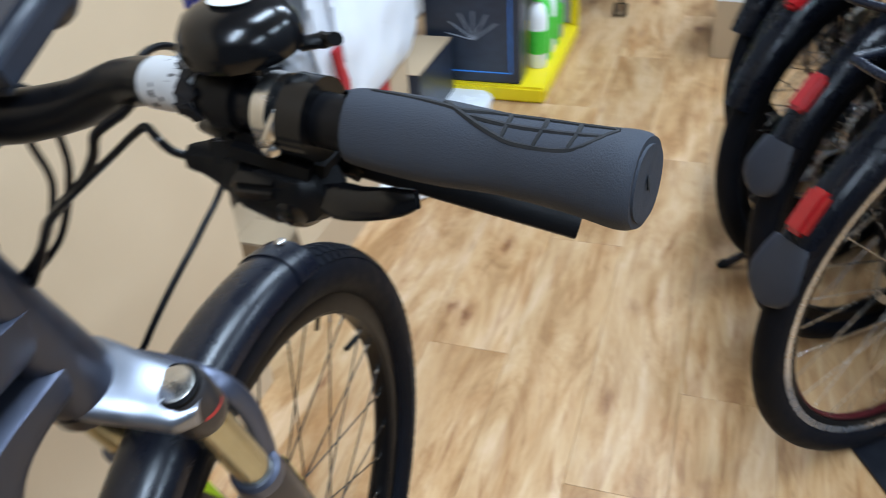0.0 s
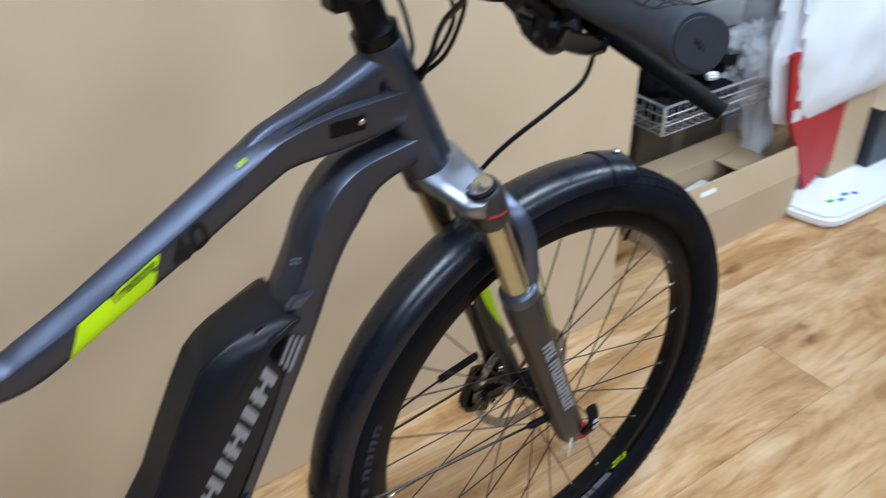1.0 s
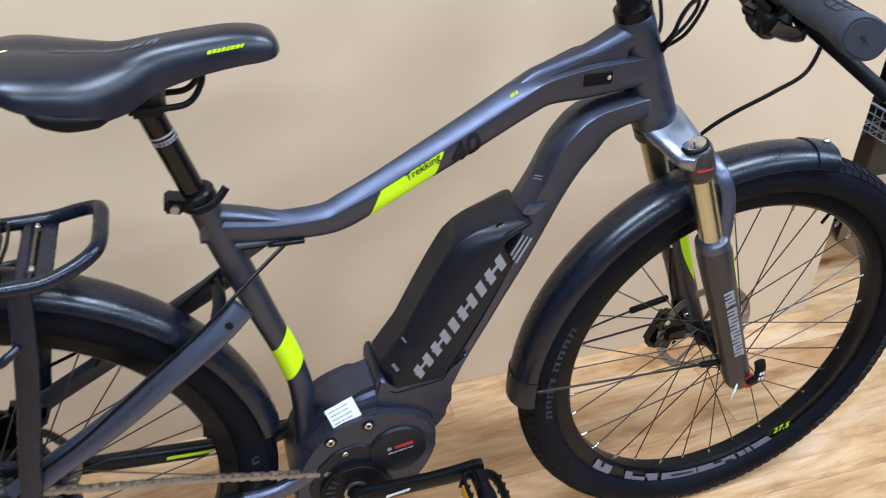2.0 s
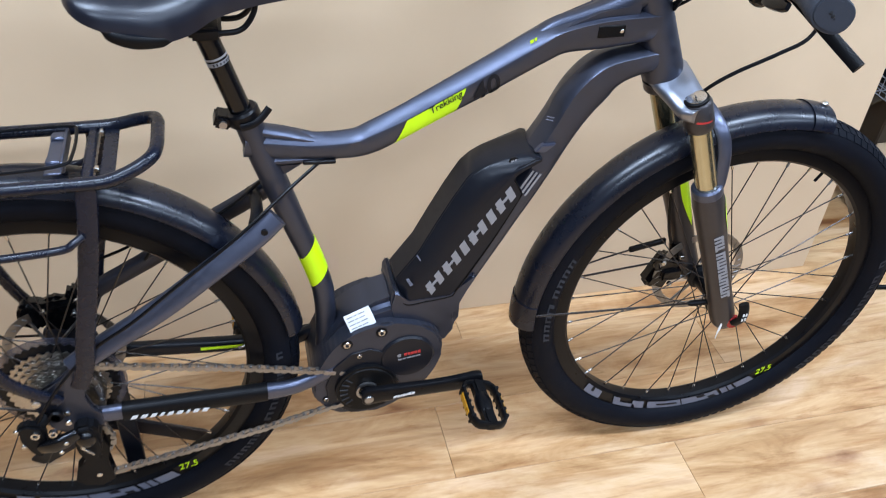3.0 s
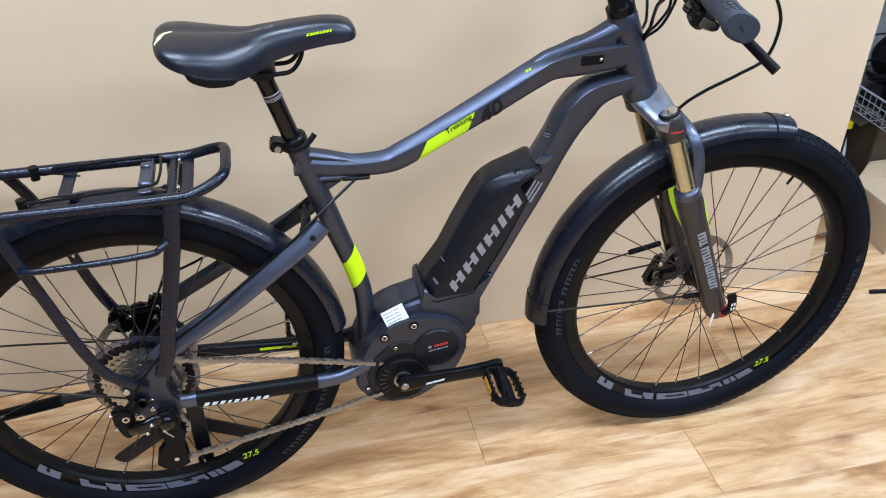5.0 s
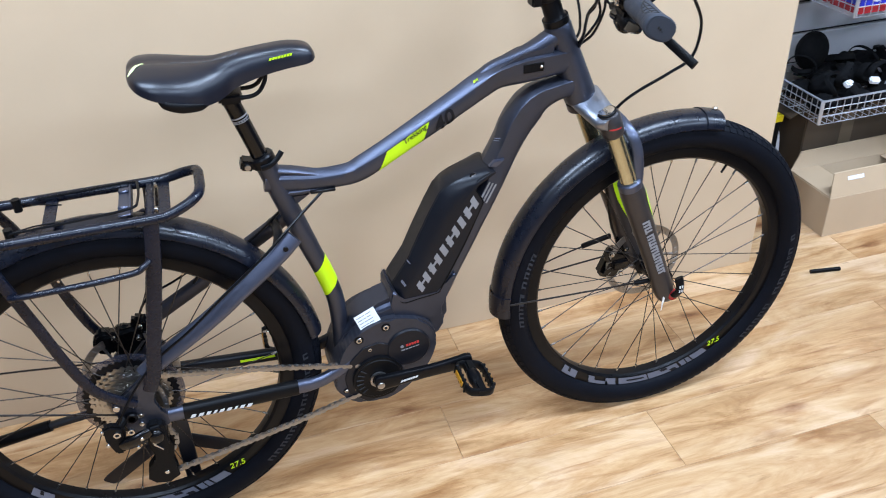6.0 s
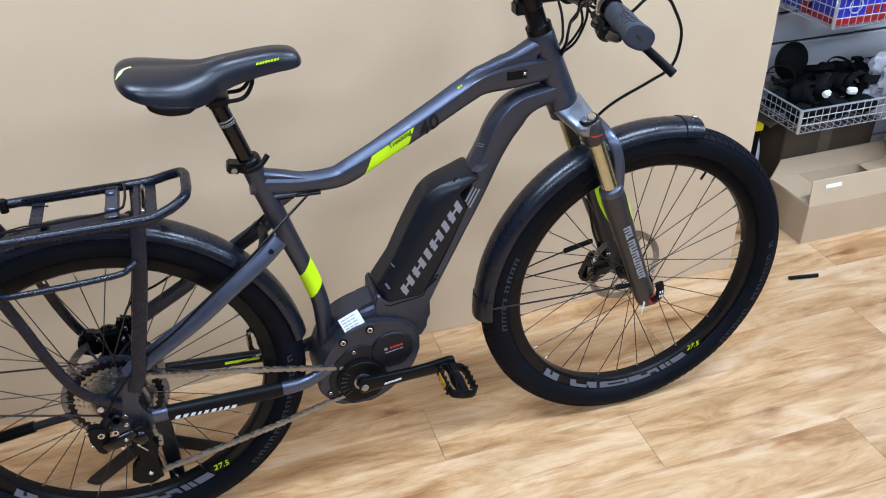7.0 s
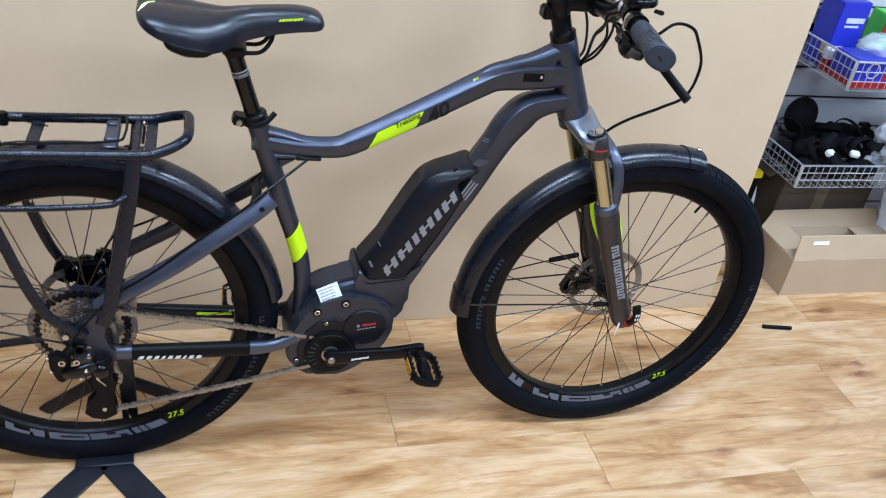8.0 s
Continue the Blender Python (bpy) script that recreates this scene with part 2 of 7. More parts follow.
# ---- builders ----
def part(name, bm, mat, parent=None, label="", smooth=True, kind="", data=None):
    """Links a bmesh, in room coordinates, as one mesh object under a thing or under a part."""
    if data is None:
        data = bpy.data.meshes.new(name)
        bmesh.ops.recalc_face_normals(bm, faces=bm.faces)
        if smooth:
            for f in bm.faces:
                f.smooth = True
            for e in bm.edges:
                if len(e.link_faces) == 2 and e.calc_face_angle(0) > 0.62:
                    e.smooth = False
        bm.to_mesh(data)
        bm.free()
        for mm in (mat if isinstance(mat, (list, tuple)) else [mat]):
            data.materials.append(mm)
    ob = new(name, data)
    if parent is not None:
        ob.parent = parent
        if parent.type == "EMPTY":
            ob.matrix_parent_inverse = parent.matrix_basis.inverted()
    return tagged(ob, label, kind=kind)


def thing(name, x, y, z, label, category, group="", kind=""):
    ob = new(name)
    ob.empty_display_size = 0.05
    ob.matrix_basis = Matrix.Translation((x, y, z))
    return tagged(ob, label, category, group, kind)


def single(name, bm, mat, label, category, group="", kind="", smooth=True):
    ob = part(name, bm, mat, None, "", smooth)
    return tagged(ob, label, category, group, kind)


def catmull(pts, per=8, closed=False):
    """A smooth line through points of any number of values."""
    a = np.array(pts, float)
    n = len(a)
    out = []
    for i in range(n if closed else n - 1):
        p0 = a[(i - 1) % n] if closed or i else a[0]
        p1, p2 = a[i], a[(i + 1) % n]
        p3 = a[(i + 2) % n] if closed or i + 2 < n else a[-1]
        for k in range(per):
            t = k / per
            out.append(0.5 * (2 * p1 + (p2 - p0) * t + (2 * p0 - 5 * p1 + 4 * p2 - p3) * t * t + (3 * p1 - p0 - 3 * p2 + p3) * t ** 3))
    if not closed:
        out.append(a[-1])
    return np.array(out)


def rings(path, ref=(0, 1, 0)):
    """Centre, normal and side vectors along a line; side keeps near ref."""
    p = np.array(path, float)[:, :3]
    tan = np.gradient(p, axis=0)
    tan /= np.linalg.norm(tan, axis=1)[:, None]
    ref = np.array(ref, float)
    side = ref - (tan @ ref)[:, None] * tan
    side /= np.linalg.norm(side, axis=1)[:, None]
    return p, tan, np.cross(tan, side), side


def tube(bm, path, r, n=14, ref=(0, 1, 0), power=2.0, caps=True, shear=0.0, mat=0, crown=None):
    """A swept tube. r: one radius, or rows of (radius across, radius along ref), with a third value where the lower half is deeper. crown: power of the upper half, where it is a ridge of its own."""
    p, tan, nor, side = rings(path, ref)
    r = np.array(r, float)
    if r.ndim == 0:
        r = np.full((len(p), 2), float(r))
    loops = []
    for i in range(len(p)):
        loop = []
        for k in range(n):
            a = 2 * math.pi * k / n
            c, s = math.cos(a), math.sin(a)
            pw = crown if crown and c > 0 else power
            rise = r[i, 2] if r.shape[1] > 2 and c <= 0 else r[i, 0]
            c = math.copysign(abs(c) ** (2 / pw), c)
            s = math.copysign(abs(s) ** (2 / pw), s)
            v = p[i] + nor[i] * rise * c + side[i] * r[i, 1] * s + tan[i] * shear * rise * c
            loop.append(bm.verts.new(v))
        loops.append(loop)
    for i in range(len(loops) - 1):
        for k in range(n):
            f = bm.faces.new((loops[i][k], loops[i][(k + 1) % n], loops[i + 1][(k + 1) % n], loops[i + 1][k]))
            f.material_index = mat
    if caps:
        for lp in (loops[0], loops[-1]):
            f = bm.faces.new(lp)
            f.material_index = mat
    return bm


def lathe(bm, profile, centre, n=64, closed=True, mat=0):
    """Turns a profile of (radius, y) rows about the axis along y through centre (x, y, z)."""
    cx, cy, cz = centre
    loops = []
    for i in range(n):
        a = 2 * math.pi * i / n
        loops.append([bm.verts.new((cx + r * math.cos(a), cy + y, cz + r * math.sin(a))) for r, y in profile])
    m = len(profile)
    for i in range(n):
        for k in range(m if closed else m - 1):
            f = bm.faces.new((loops[i][k], loops[i][(k + 1) % m], loops[(i + 1) % n][(k + 1) % m], loops[(i + 1) % n][k]))
            f.material_index = mat
    return bm


def disc(bm, centre, r, y0, y1, n=40, bevel=0.0):
    """A round plate with its axis along y."""
    prof = [(0.0001, y0), (r - bevel, y0), (r, y0 + bevel), (r, y1 - bevel), (r - bevel, y1), (0.0001, y1)]
    return lathe(bm, prof, centre, n)


def prism(bm, outline, y0, y1, bevel=0.0, segments=2):
    """An outline in x and z, drawn out from y0 to y1, with rounded edges."""
    made = bmesh.new()
    lo = [made.verts.new((x, y0, z)) for x, z in outline]
    hi = [made.verts.new((x, y1, z)) for x, z in outline]
    made.faces.new(lo)
    made.faces.new(hi[::-1])
    for i in range(len(lo)):
        j = (i + 1) % len(lo)
        made.faces.new((lo[i], hi[i], hi[j], lo[j]))
    if bevel:
        bmesh.ops.bevel(made, geom=made.edges[:], offset=bevel, segments=segments, affect="EDGES", clamp_overlap=True)
    return join(bm, made)


def join(bm, other, m=None):
    tmp = bpy.data.meshes.new("tmp")
    if m is not None:
        other.transform(m)
    other.to_mesh(tmp)
    other.free()
    bm.from_mesh(tmp)
    bpy.data.meshes.remove(tmp)
    return bm


def box(bm, x0, x1, y0, y1, z0, z1, bevel=0.0, m=None, segments=1):
    made = bmesh.new()
    bmesh.ops.create_cube(made, size=1)
    made.transform(Matrix.Translation(((x0 + x1) / 2, (y0 + y1) / 2, (z0 + z1) / 2)) @ Matrix.Diagonal((x1 - x0, y1 - y0, z1 - z0, 1)))
    if bevel:
        bmesh.ops.bevel(made, geom=made.edges[:], offset=bevel, segments=segments, affect="EDGES", clamp_overlap=True)
    return join(bm, made, m)


def rod(bm, a, b, r, n=8):
    d = (Vector(b) - Vector(a)).normalized()
    return tube(bm, [a, b], r, n, (1, 0, 0) if abs(d.y) > 0.7 else (0, 1, 0))


def ball(bm, centre, rx, ry, rz, u=16, v=10):
    made = bmesh.new()
    bmesh.ops.create_uvsphere(made, u_segments=u, v_segments=v, radius=1)
    return join(bm, made, Matrix.Translation(centre) @ Matrix.Diagonal((rx, ry, rz, 1)))


def lettering(name, text, size, m, mat, parent, extrude=0.0003, shear=0.0, onto=None, bold=0.0):
    """Raised letters in the built-in font, as one mesh; onto: the mesh whose -y face they are laid on."""
    cu = bpy.data.curves.new(name, "FONT")
    cu.body, cu.size, cu.extrude, cu.shear, cu.offset = text, size, extrude, shear, bold
    cu.align_x, cu.align_y = "CENTER", "CENTER"
    tmp = bpy.data.objects.new(name, cu)
    me = bpy.data.meshes.new_from_object(tmp)
    bpy.data.objects.remove(tmp)
    bpy.data.curves.remove(cu)
    me.transform(m)
    if onto:
        tree = mathutils.bvhtree.BVHTree.FromPolygons([v.co for v in onto.data.vertices], [tuple(p.vertices) for p in onto.data.polygons])
        for v in me.vertices:
            place = tree.ray_cast(Vector((v.co.x, -0.2, v.co.z)), Vector((0, 1, 0)))[0]
            if place:
                v.co.y = place.y - 0.0021
    me.materials.append(mat)
    return part(name, None, None, parent, data=me)


def on_side(x, y, z, tilt=0.0):
    """The pose of writing on a face that looks towards -y, turned up by tilt degrees."""
    return Matrix.Translation((x, y, z)) @ Matrix.Rotation(radians(-tilt), 4, "Y") @ Matrix.Rotation(radians(90), 4, "X")


def slanted_bars(bm, start, end, y, height, widths, gap, slant=0.0, thick=0.0006):
    """A row of plain slanted bars along a line in the x-z plane, facing -y."""
    d = Vector((end[0] - start[0], 0, end[1] - start[1]))
    length = d.length
    d.normalize()
    up = Vector((-d.z, 0, d.x))
    total = sum(widths) + gap * (len(widths) - 1)
    at = 0.0
    for w in widths:
        a, b = at / total * length, (at + w) / total * length
        at += w + gap
        base = Vector((start[0], y, start[1]))
        q = [base + d * a, base + d * b, base + d * (b + slant) + up * height, base + d * (a + slant) + up * height]
        lo = [bm.verts.new(v) for v in q]
        hi = [bm.verts.new(v + Vector((0, -thick, 0))) for v in q]
        bm.faces.new(hi)
        for i in range(4):
            bm.faces.new((lo[i], lo[(i + 1) % 4], hi[(i + 1) % 4], hi[i]))
    return bm


def arc_bars(bm, centre, y, r0, r1, spans, thick=0.0006, slant=0.0):
    """Plain bars bent along a circle, facing -y. spans: rows of (start, end) degrees."""
    for a0, a1 in spans:
        n = max(2, int(abs(a1 - a0) / 2) + 1)
        lo, hi = [], []
        for k in range(n + 1):
            a = radians(a0 + (a1 - a0) * k / n)
            b = a + radians(slant)
            lo.append(bm.verts.new((centre[0] + r0 * math.cos(a), y - thick, centre[1] + r0 * math.sin(a))))
            hi.append(bm.verts.new((centre[0] + r1 * math.cos(b), y - thick, centre[1] + r1 * math.sin(b))))
        for k in range(n):
            bm.faces.new((lo[k], lo[k + 1], hi[k + 1], hi[k]))
    return bm


# ---- the room ----
ROOM = (-2.2, 6.0, -3.2, 0.82)
X0, X1, Y0, Y1 = ROOM
bm = bmesh.new()
box(bm, X0 - 0.1, X1 + 0.1, Y0 - 0.1, Y1 + 0.1, -0.12, -0.012)
floor = single("floor", bm, SLOT_DARK, "light oak laminate floor in long planks", "floor", kind="structure")
bm = bmesh.new()
box(bm, X0 - 0.1, X1 + 0.1, Y0 - 0.1, Y1 + 0.1, CEILING, CEILING + 0.1)
single("ceiling", bm, WALL_PAINT, "plain white painted ceiling", "ceiling", kind="structure")
for nm, b in (("wall_south", (X0 - 0.1, X1 + 0.1, Y0 - 0.1, Y0, 0, CEILING)), ("wall_west", (X0 - 0.1, X0, Y0, Y1, 0, CEILING)),
              ("wall_east", (X1, X1 + 0.1, Y0, Y1, 0, CEILING))):
    bm = bmesh.new()
    box(bm, *b)
    single(nm, bm, WALL_GREY, "plain grey painted shop wall", "wall", kind="structure")

# grey slatted display wall behind the shelves
bm = bmesh.new()
box(bm, X0 - 0.1, X1 + 0.1, Y1 + 0.012, Y1 + 0.1, 0, CEILING)
slatwall = single("wall_north", bm, SLOT_DARK, "grey slatted display wall with dark grooves", "wall", kind="structure")
SLAT = 0.098
for i in range(int(CEILING / SLAT)):
    bm = bmesh.new()
    z = 0.005 + i * SLAT
    box(bm, X0, X1, Y1 - 0.006, Y1 + 0.012, z + 0.004, z + SLAT - 0.006, 0.002)
    part("slat", bm, SLAT_GREY, slatwall, smooth=False)

# tall tan board that stands behind the bicycle
BOARD_Y, BOARD_END = 0.387, 1.675
bm = bmesh.new()
nx, nz = 60, 30
grid = {}
for i in range(nx + 1):
    for k in range(nz + 1):
        x = X0 + 0.05 + (BOARD_END - X0 - 0.05) * i / nx
        z = 0.001 + 2.2 * k / nz
        bow = 0.006 * math.sin(x * 3.1 + 0.8 * z) * min(1, (BOARD_END - x) * 2) + 0.003 * math.sin(x * 7.3 + 1.0 - 0.5 * z)
        bow *= min(1.0, z * 2.5)
        for side in (0, 1):
            grid[i, k, side] = bm.verts.new((x, BOARD_Y + bow + side * 0.007, z))
for i in range(nx):
    for k in range(nz):
        for side in (0, 1):
            bm.faces.new([grid[a, b, side] for a, b in ((i, k), (i + 1, k), (i + 1, k + 1), (i, k + 1))])
for k in range(nz):
    for i in (0, nx):
        bm.faces.new([grid[i, k, 0], grid[i, k + 1, 0], grid[i, k + 1, 1], grid[i, k, 1]])
for i in range(nx):
    for k in (0, nz):
        bm.faces.new([grid[i, k, 0], grid[i + 1, k, 0], grid[i + 1, k, 1], grid[i, k, 1]])
single("partition_board", bm, BOARD, "tall smooth tan partition board with soft waves", "partition", kind="structure")

# ceiling panel lights
def ceiling_light(x, y):
    root = thing("ceiling_light", x, y, CEILING, "white ceiling panel light with a bright diffuser", "lamp", "ceiling panel lights")
    bm = bmesh.new()
    box(bm, x - 0.62, x + 0.62, y - 0.17, y + 0.17, CEILING - 0.05, CEILING, 0.006)
    part("housing", bm, WHITE_GLOSS, root, smooth=False)
    lamp = bpy.data.lights.new("tube_light", "AREA")
    lamp.shape, lamp.size, lamp.size_y, lamp.energy, lamp.color = "RECTANGLE", 1.2, 0.3, LAMP_WATTS, LAMP_TINT
    lo = new("tube_light", lamp)
    lo.parent = root
    lo.matrix_parent_inverse = root.matrix_basis.inverted()
    lo.matrix_basis = Matrix.Translation((x, y, CEILING - 0.055))


for lx, ly in LAMPS:
    ceiling_light(lx, ly)


# ---- the bicycle ----
FRONT = (1.113, 0.0, 0.350)
REAR = (0.033, 0.0, 0.3455)
bike = thing("electric_bicycle", 0.55, 0, 0, "dark titan grey electric trekking bicycle with lime accents and black rack", "bicycle")


def wheel(name, c, phase, disc_y, flange, mark_at, parent):
    """A wheel: tyre with tread, black rim with grey print, crossed spokes, hub and brake disc."""
    cx, cy, cz = c
    bm = bmesh.new()
    disc(bm, (cx, cy, cz), 0.016, -0.05, 0.05, 24, 0.003)
    hub = part(name, bm, BLACK_SATIN, parent, "black hub with a spoked wheel")
    bm = bmesh.new()
    lathe(bm, [(0.014, -0.042), (flange, -0.036), (flange, -0.031), (0.019, -0.026), (0.017, 0.0), (0.019, 0.026), (flange, 0.031), (flange, 0.036), (0.014, 0.042)], c, 40)
    part("flange", bm, BLACK_SATIN, hub)
    # tyre
    prof = []
    for k in range(28):
        a = 2 * math.pi * k / 28
        ca, sa = math.cos(a), math.sin(a)
        rr = 0.0305 if ca > 0 else 0.0285
        prof.append((0.3225 + rr * math.copysign(abs(ca) ** 0.9, ca), 0.0305 * math.copysign(abs(sa) ** 0.92, sa)))
    bm = bmesh.new()
    lathe(bm, prof, c, 120)
    tyre = part("tyre", bm, RUBBER, hub, "black rubber tyre with low block tread")
    bm = bmesh.new()
    rows = 118
    for i in range(rows):
        for j, (w0, w1) in enumerate(((-58, -38), (-36, -13), (-11, 11), (13, 36), (38, 58))):
            sh = (i + (0.5 if j % 2 else 0.0)) * 360 / rows
            q = []
            for da, wa in ((0.20, w0), (2.40, w0), (2.80, w1), (0.60, w1)):
                a, w = radians(sh + da), radians(wa)
                for lift in (0.0302, 0.0322):
                    r = 0.3225 + lift * math.cos(w) ** 0.9
                    q.append(bm.verts.new((cx + r * math.cos(a), cy + lift * math.sin(w), cz + r * math.sin(a))))
            lo, hi = q[0::2], q[1::2]
            bm.faces.new(hi)
            for k in range(4):
                bm.faces.new((lo[k], lo[(k + 1) % 4], hi[(k + 1) % 4], hi[k]))
    part("tread", bm, RUBBER, hub, smooth=False)
    bm = bmesh.new()
    lathe(bm, [(0.2985, -0.0155), (0.2965, -0.0165), (0.2765, -0.0150), (0.2718, -0.0105), (0.2705, 0.0), (0.2718, 0.0105), (0.2765, 0.0150),
               (0.2965, 0.0165), (0.2985, 0.0155), (0.290, 0.0)], c, 120)
    part("rim", bm, BLACK_SATIN, hub, "black alloy rim")
    # grey print on the rim: plain blocks with dark notches, then a lime size mark
    bm = bmesh.new()
    for a0, a1, r0, r1 in ((-81, -72, 0.2775, 0.2950), (-65, -61.5, 0.2775, 0.2870), (-64, -53.5, 0.2865, 0.2950), (-55, -49.5, 0.2775, 0.2950), (-47.8, -33, 0.2775, 0.2950), (-32.4, -17.0, 0.2775, 0.2950), (-15.8, -10.6, 0.2775, 0.2950),
                           (-9.8, -2.6, 0.2775, 0.2950)):
        arc_bars(bm, (cx, cz), cy - 0.0172, r0, r1, [(mark_at + a0, mark_at + a1)], slant=1.2)
    part("rim_print", bm, RIM_PRINT, hub, kind="stuff")
    bm = bmesh.new()
    for a0, a1, r0, r1 in ((-78, -76.5, 0.2775, 0.2870), (-43.5, -34.5, 0.2835, 0.2880), (-26.0, -22.5, 0.2775, 0.2850), (-21.0, -18.0, 0.2870, 0.2950), (-13.0, -12.4, 0.2775, 0.2950)):
        arc_bars(bm, (cx, cz), cy - 0.0178, r0, r1, [(mark_at + a0, mark_at + a1)], slant=0.9)
    part("rim_notch", bm, DECAL_DARK, hub, kind="stuff")
    a = radians(mark_at + 3.3)
    lettering("size_mark", "27.5", 0.0195, on_side(cx + 0.2835 * math.cos(a), cy - 0.0173, cz + 0.2835 * math.sin(a), math.degrees(a) + 72), LIME, hub, 0.0003, 0.25)
    bm = bmesh.new()
    a = mark_at + 13
    for w in (3.2, 3.2, 3.0, 3.0, 3.4, -3, 4.2, 3.6, 3.0, 3.6, 1.6, 3.4, -2, 3.0):
        if w > 0:
            arc_bars(bm, (cx, cz), cy - 0.0311, 0.3165, 0.3265, [(a, a + w * 0.28), (a + w * 0.62, a + w * 0.86)], slant=0.6)
            arc_bars(bm, (cx, cz), cy - 0.0310, 0.3165, 0.3192, [(a, a + w * 0.8)])
        a += abs(w) + 0.6
    part("tyre_print", bm, TYRE_PRINT, hub, kind="stuff")
    bm = bmesh.new()
    a = mark_at + 242
    for w in (3.4, 3.4, 3.6, 5.0, 3.4, 3.2, 3.2, 3.2):
        arc_bars(bm, (cx, cz), cy - 0.0311, 0.3115, 0.3215, [(a, a + w * 0.28), (a + w * 0.62, a + w * 0.86)], slant=-0.6)
        arc_bars(bm, (cx, cz), cy - 0.0310, 0.3190, 0.3215, [(a, a + w * 0.8)])
        a -= w + 0.6
    part("tyre_print", bm, TYRE_PRINT, hub, kind="stuff")
    # spokes: four kinds, each turned into eight places
    kinds = []
    for side in (-1, 1):
        for lean in (-1, 1):
            bm = bmesh.new()
            a = radians(65 * lean)
            hubp = (flange * 0.9 * math.cos(a), side * 0.0335, flange * 0.9 * math.sin(a))
            tip = Vector((0.2725, side * 0.002, 0))
            rod(bm, hubp, tip, 0.00105, 6)
            d = (Vector(hubp) - tip).normalized()
            rod(bm, tip, tip + d * 0.0125, 0.0022, 8)
            for f in bm.faces[-10:]:
                f.material_index = 1
            me = bpy.data.meshes.new("spoke")
            bm.to_mesh(me)
            bm.free()
            me.materials.append(SPOKE_BLACK)
            me.materials.append(STEEL)
            kinds.append(me)
    for k in range(32):
        ob = part("spoke", None, None, hub, data=kinds[(k % 2) * 2 + (k // 2) % 2])
        ob.matrix_basis = Matrix.Translation(c) @ Matrix.Rotation(-radians(phase + 11.25 * k), 4, "Y")
    # brake disc: ring with slots, on arms
    bm = bmesh.new()
    lathe(bm, [(0.074, disc_y - 0.001), (0.0885, disc_y - 0.001), (0.0885, disc_y + 0.001), (0.074, disc_y + 0.001)], c, 72)
    for k in range(6):
        a = 2 * math.pi * k / 6
        rod(bm, (cx + 0.02 * math.cos(a + 0.6), cy + disc_y, cz + 0.02 * math.sin(a + 0.6)), (cx + 0.075 * math.cos(a), cy + disc_y, cz + 0.075 * math.sin(a)), 0.0028, 6)
    for k in range(36):
        a = 2 * math.pi * k / 36
        rod(bm, (cx + 0.077 * math.cos(a), cy + disc_y - 0.0012, cz + 0.077 * math.sin(a)), (cx + 0.085 * math.cos(a + 0.05), cy + disc_y - 0.0012, cz + 0.085 * math.sin(a + 0.05)), 0.0011, 5)
    part("brake_disc", bm, CHAIN_STEEL, hub, "bright steel brake disc with slots")
    # valve
    a = radians(phase + 5.6 + 11.25 * 4)
    bm = bmesh.new()
    rod(bm, (cx + 0.272 * math.cos(a), cy, cz + 0.272 * math.sin(a)), (cx + 0.252 * math.cos(a), cy, cz + 0.252 * math.sin(a)), 0.0026, 8)
    part("valve", bm, BLACK_SATIN, hub)
    return hub


front_wheel = wheel("front_wheel", FRONT, 7.9, 0.048, 0.026, -56.5, bike)
rear_wheel = wheel("rear_wheel", REAR, 2.4, 0.052, 0.030, -61.0, bike)

# frame tubes: rows of x, z, half height, half width; the two large tubes have an edge along their sides, and rows of x and z of that edge, height above it, half width, depth below it
TOP_TUBE = catmull([(0.338, 0.732, 0.0138, 0.0165, 0.027), (0.375, 0.7255, 0.0138, 0.0165, 0.026), (0.4139, 0.7193, 0.0138, 0.0165, 0.0255), (0.4412, 0.7185, 0.0108, 0.017, 0.027), (0.4805, 0.7203, 0.0103, 0.018, 0.029),
                    (0.503, 0.729, 0.0113, 0.0185, 0.032), (0.5471, 0.7485, 0.0136, 0.019, 0.029), (0.590, 0.7725, 0.0130, 0.020, 0.0302), (0.6328, 0.7964, 0.0128, 0.021, 0.032), (0.6769, 0.8211, 0.0130, 0.022, 0.032),
                    (0.7194, 0.8455, 0.0130, 0.0235, 0.033), (0.751, 0.8635, 0.0078, 0.025, 0.037), (0.801, 0.875, 0.0068, 0.0265, 0.0445), (0.850, 0.8785, 0.0068, 0.0265, 0.043), (0.885, 0.879, 0.0068, 0.0255, 0.041)], 6)
DOWN_TUBE = catmull([(0.574, 0.373, 0.0110, 0.039, 0.048), (0.5917, 0.4087, 0.0110, 0.039, 0.044), (0.616, 0.4538, 0.0090, 0.0385, 0.0425), (0.6393, 0.4988, 0.0090, 0.038, 0.042), (0.662, 0.5413, 0.0090, 0.0375, 0.042),
                     (0.6842, 0.5838, 0.0090, 0.037, 0.042), (0.7066, 0.6246, 0.0090, 0.036, 0.042), (0.729, 0.668, 0.0090, 0.0335, 0.0425), (0.745, 0.7015, 0.0080, 0.0285, 0.0445), (0.759, 0.7287, 0.0080, 0.0275, 0.045),
                     (0.7705, 0.7545, 0.0110, 0.027, 0.0495), (0.782, 0.7755, 0.0090, 0.027, 0.0525), (0.8035, 0.8005, 0.0080, 0.027, 0.052), (0.829, 0.8145, 0.0080, 0.0265, 0.0455), (0.864, 0.8215, 0.0080, 0.0265, 0.0345),
                     (0.905, 0.828, 0.0080, 0.026, 0.034)], 6)
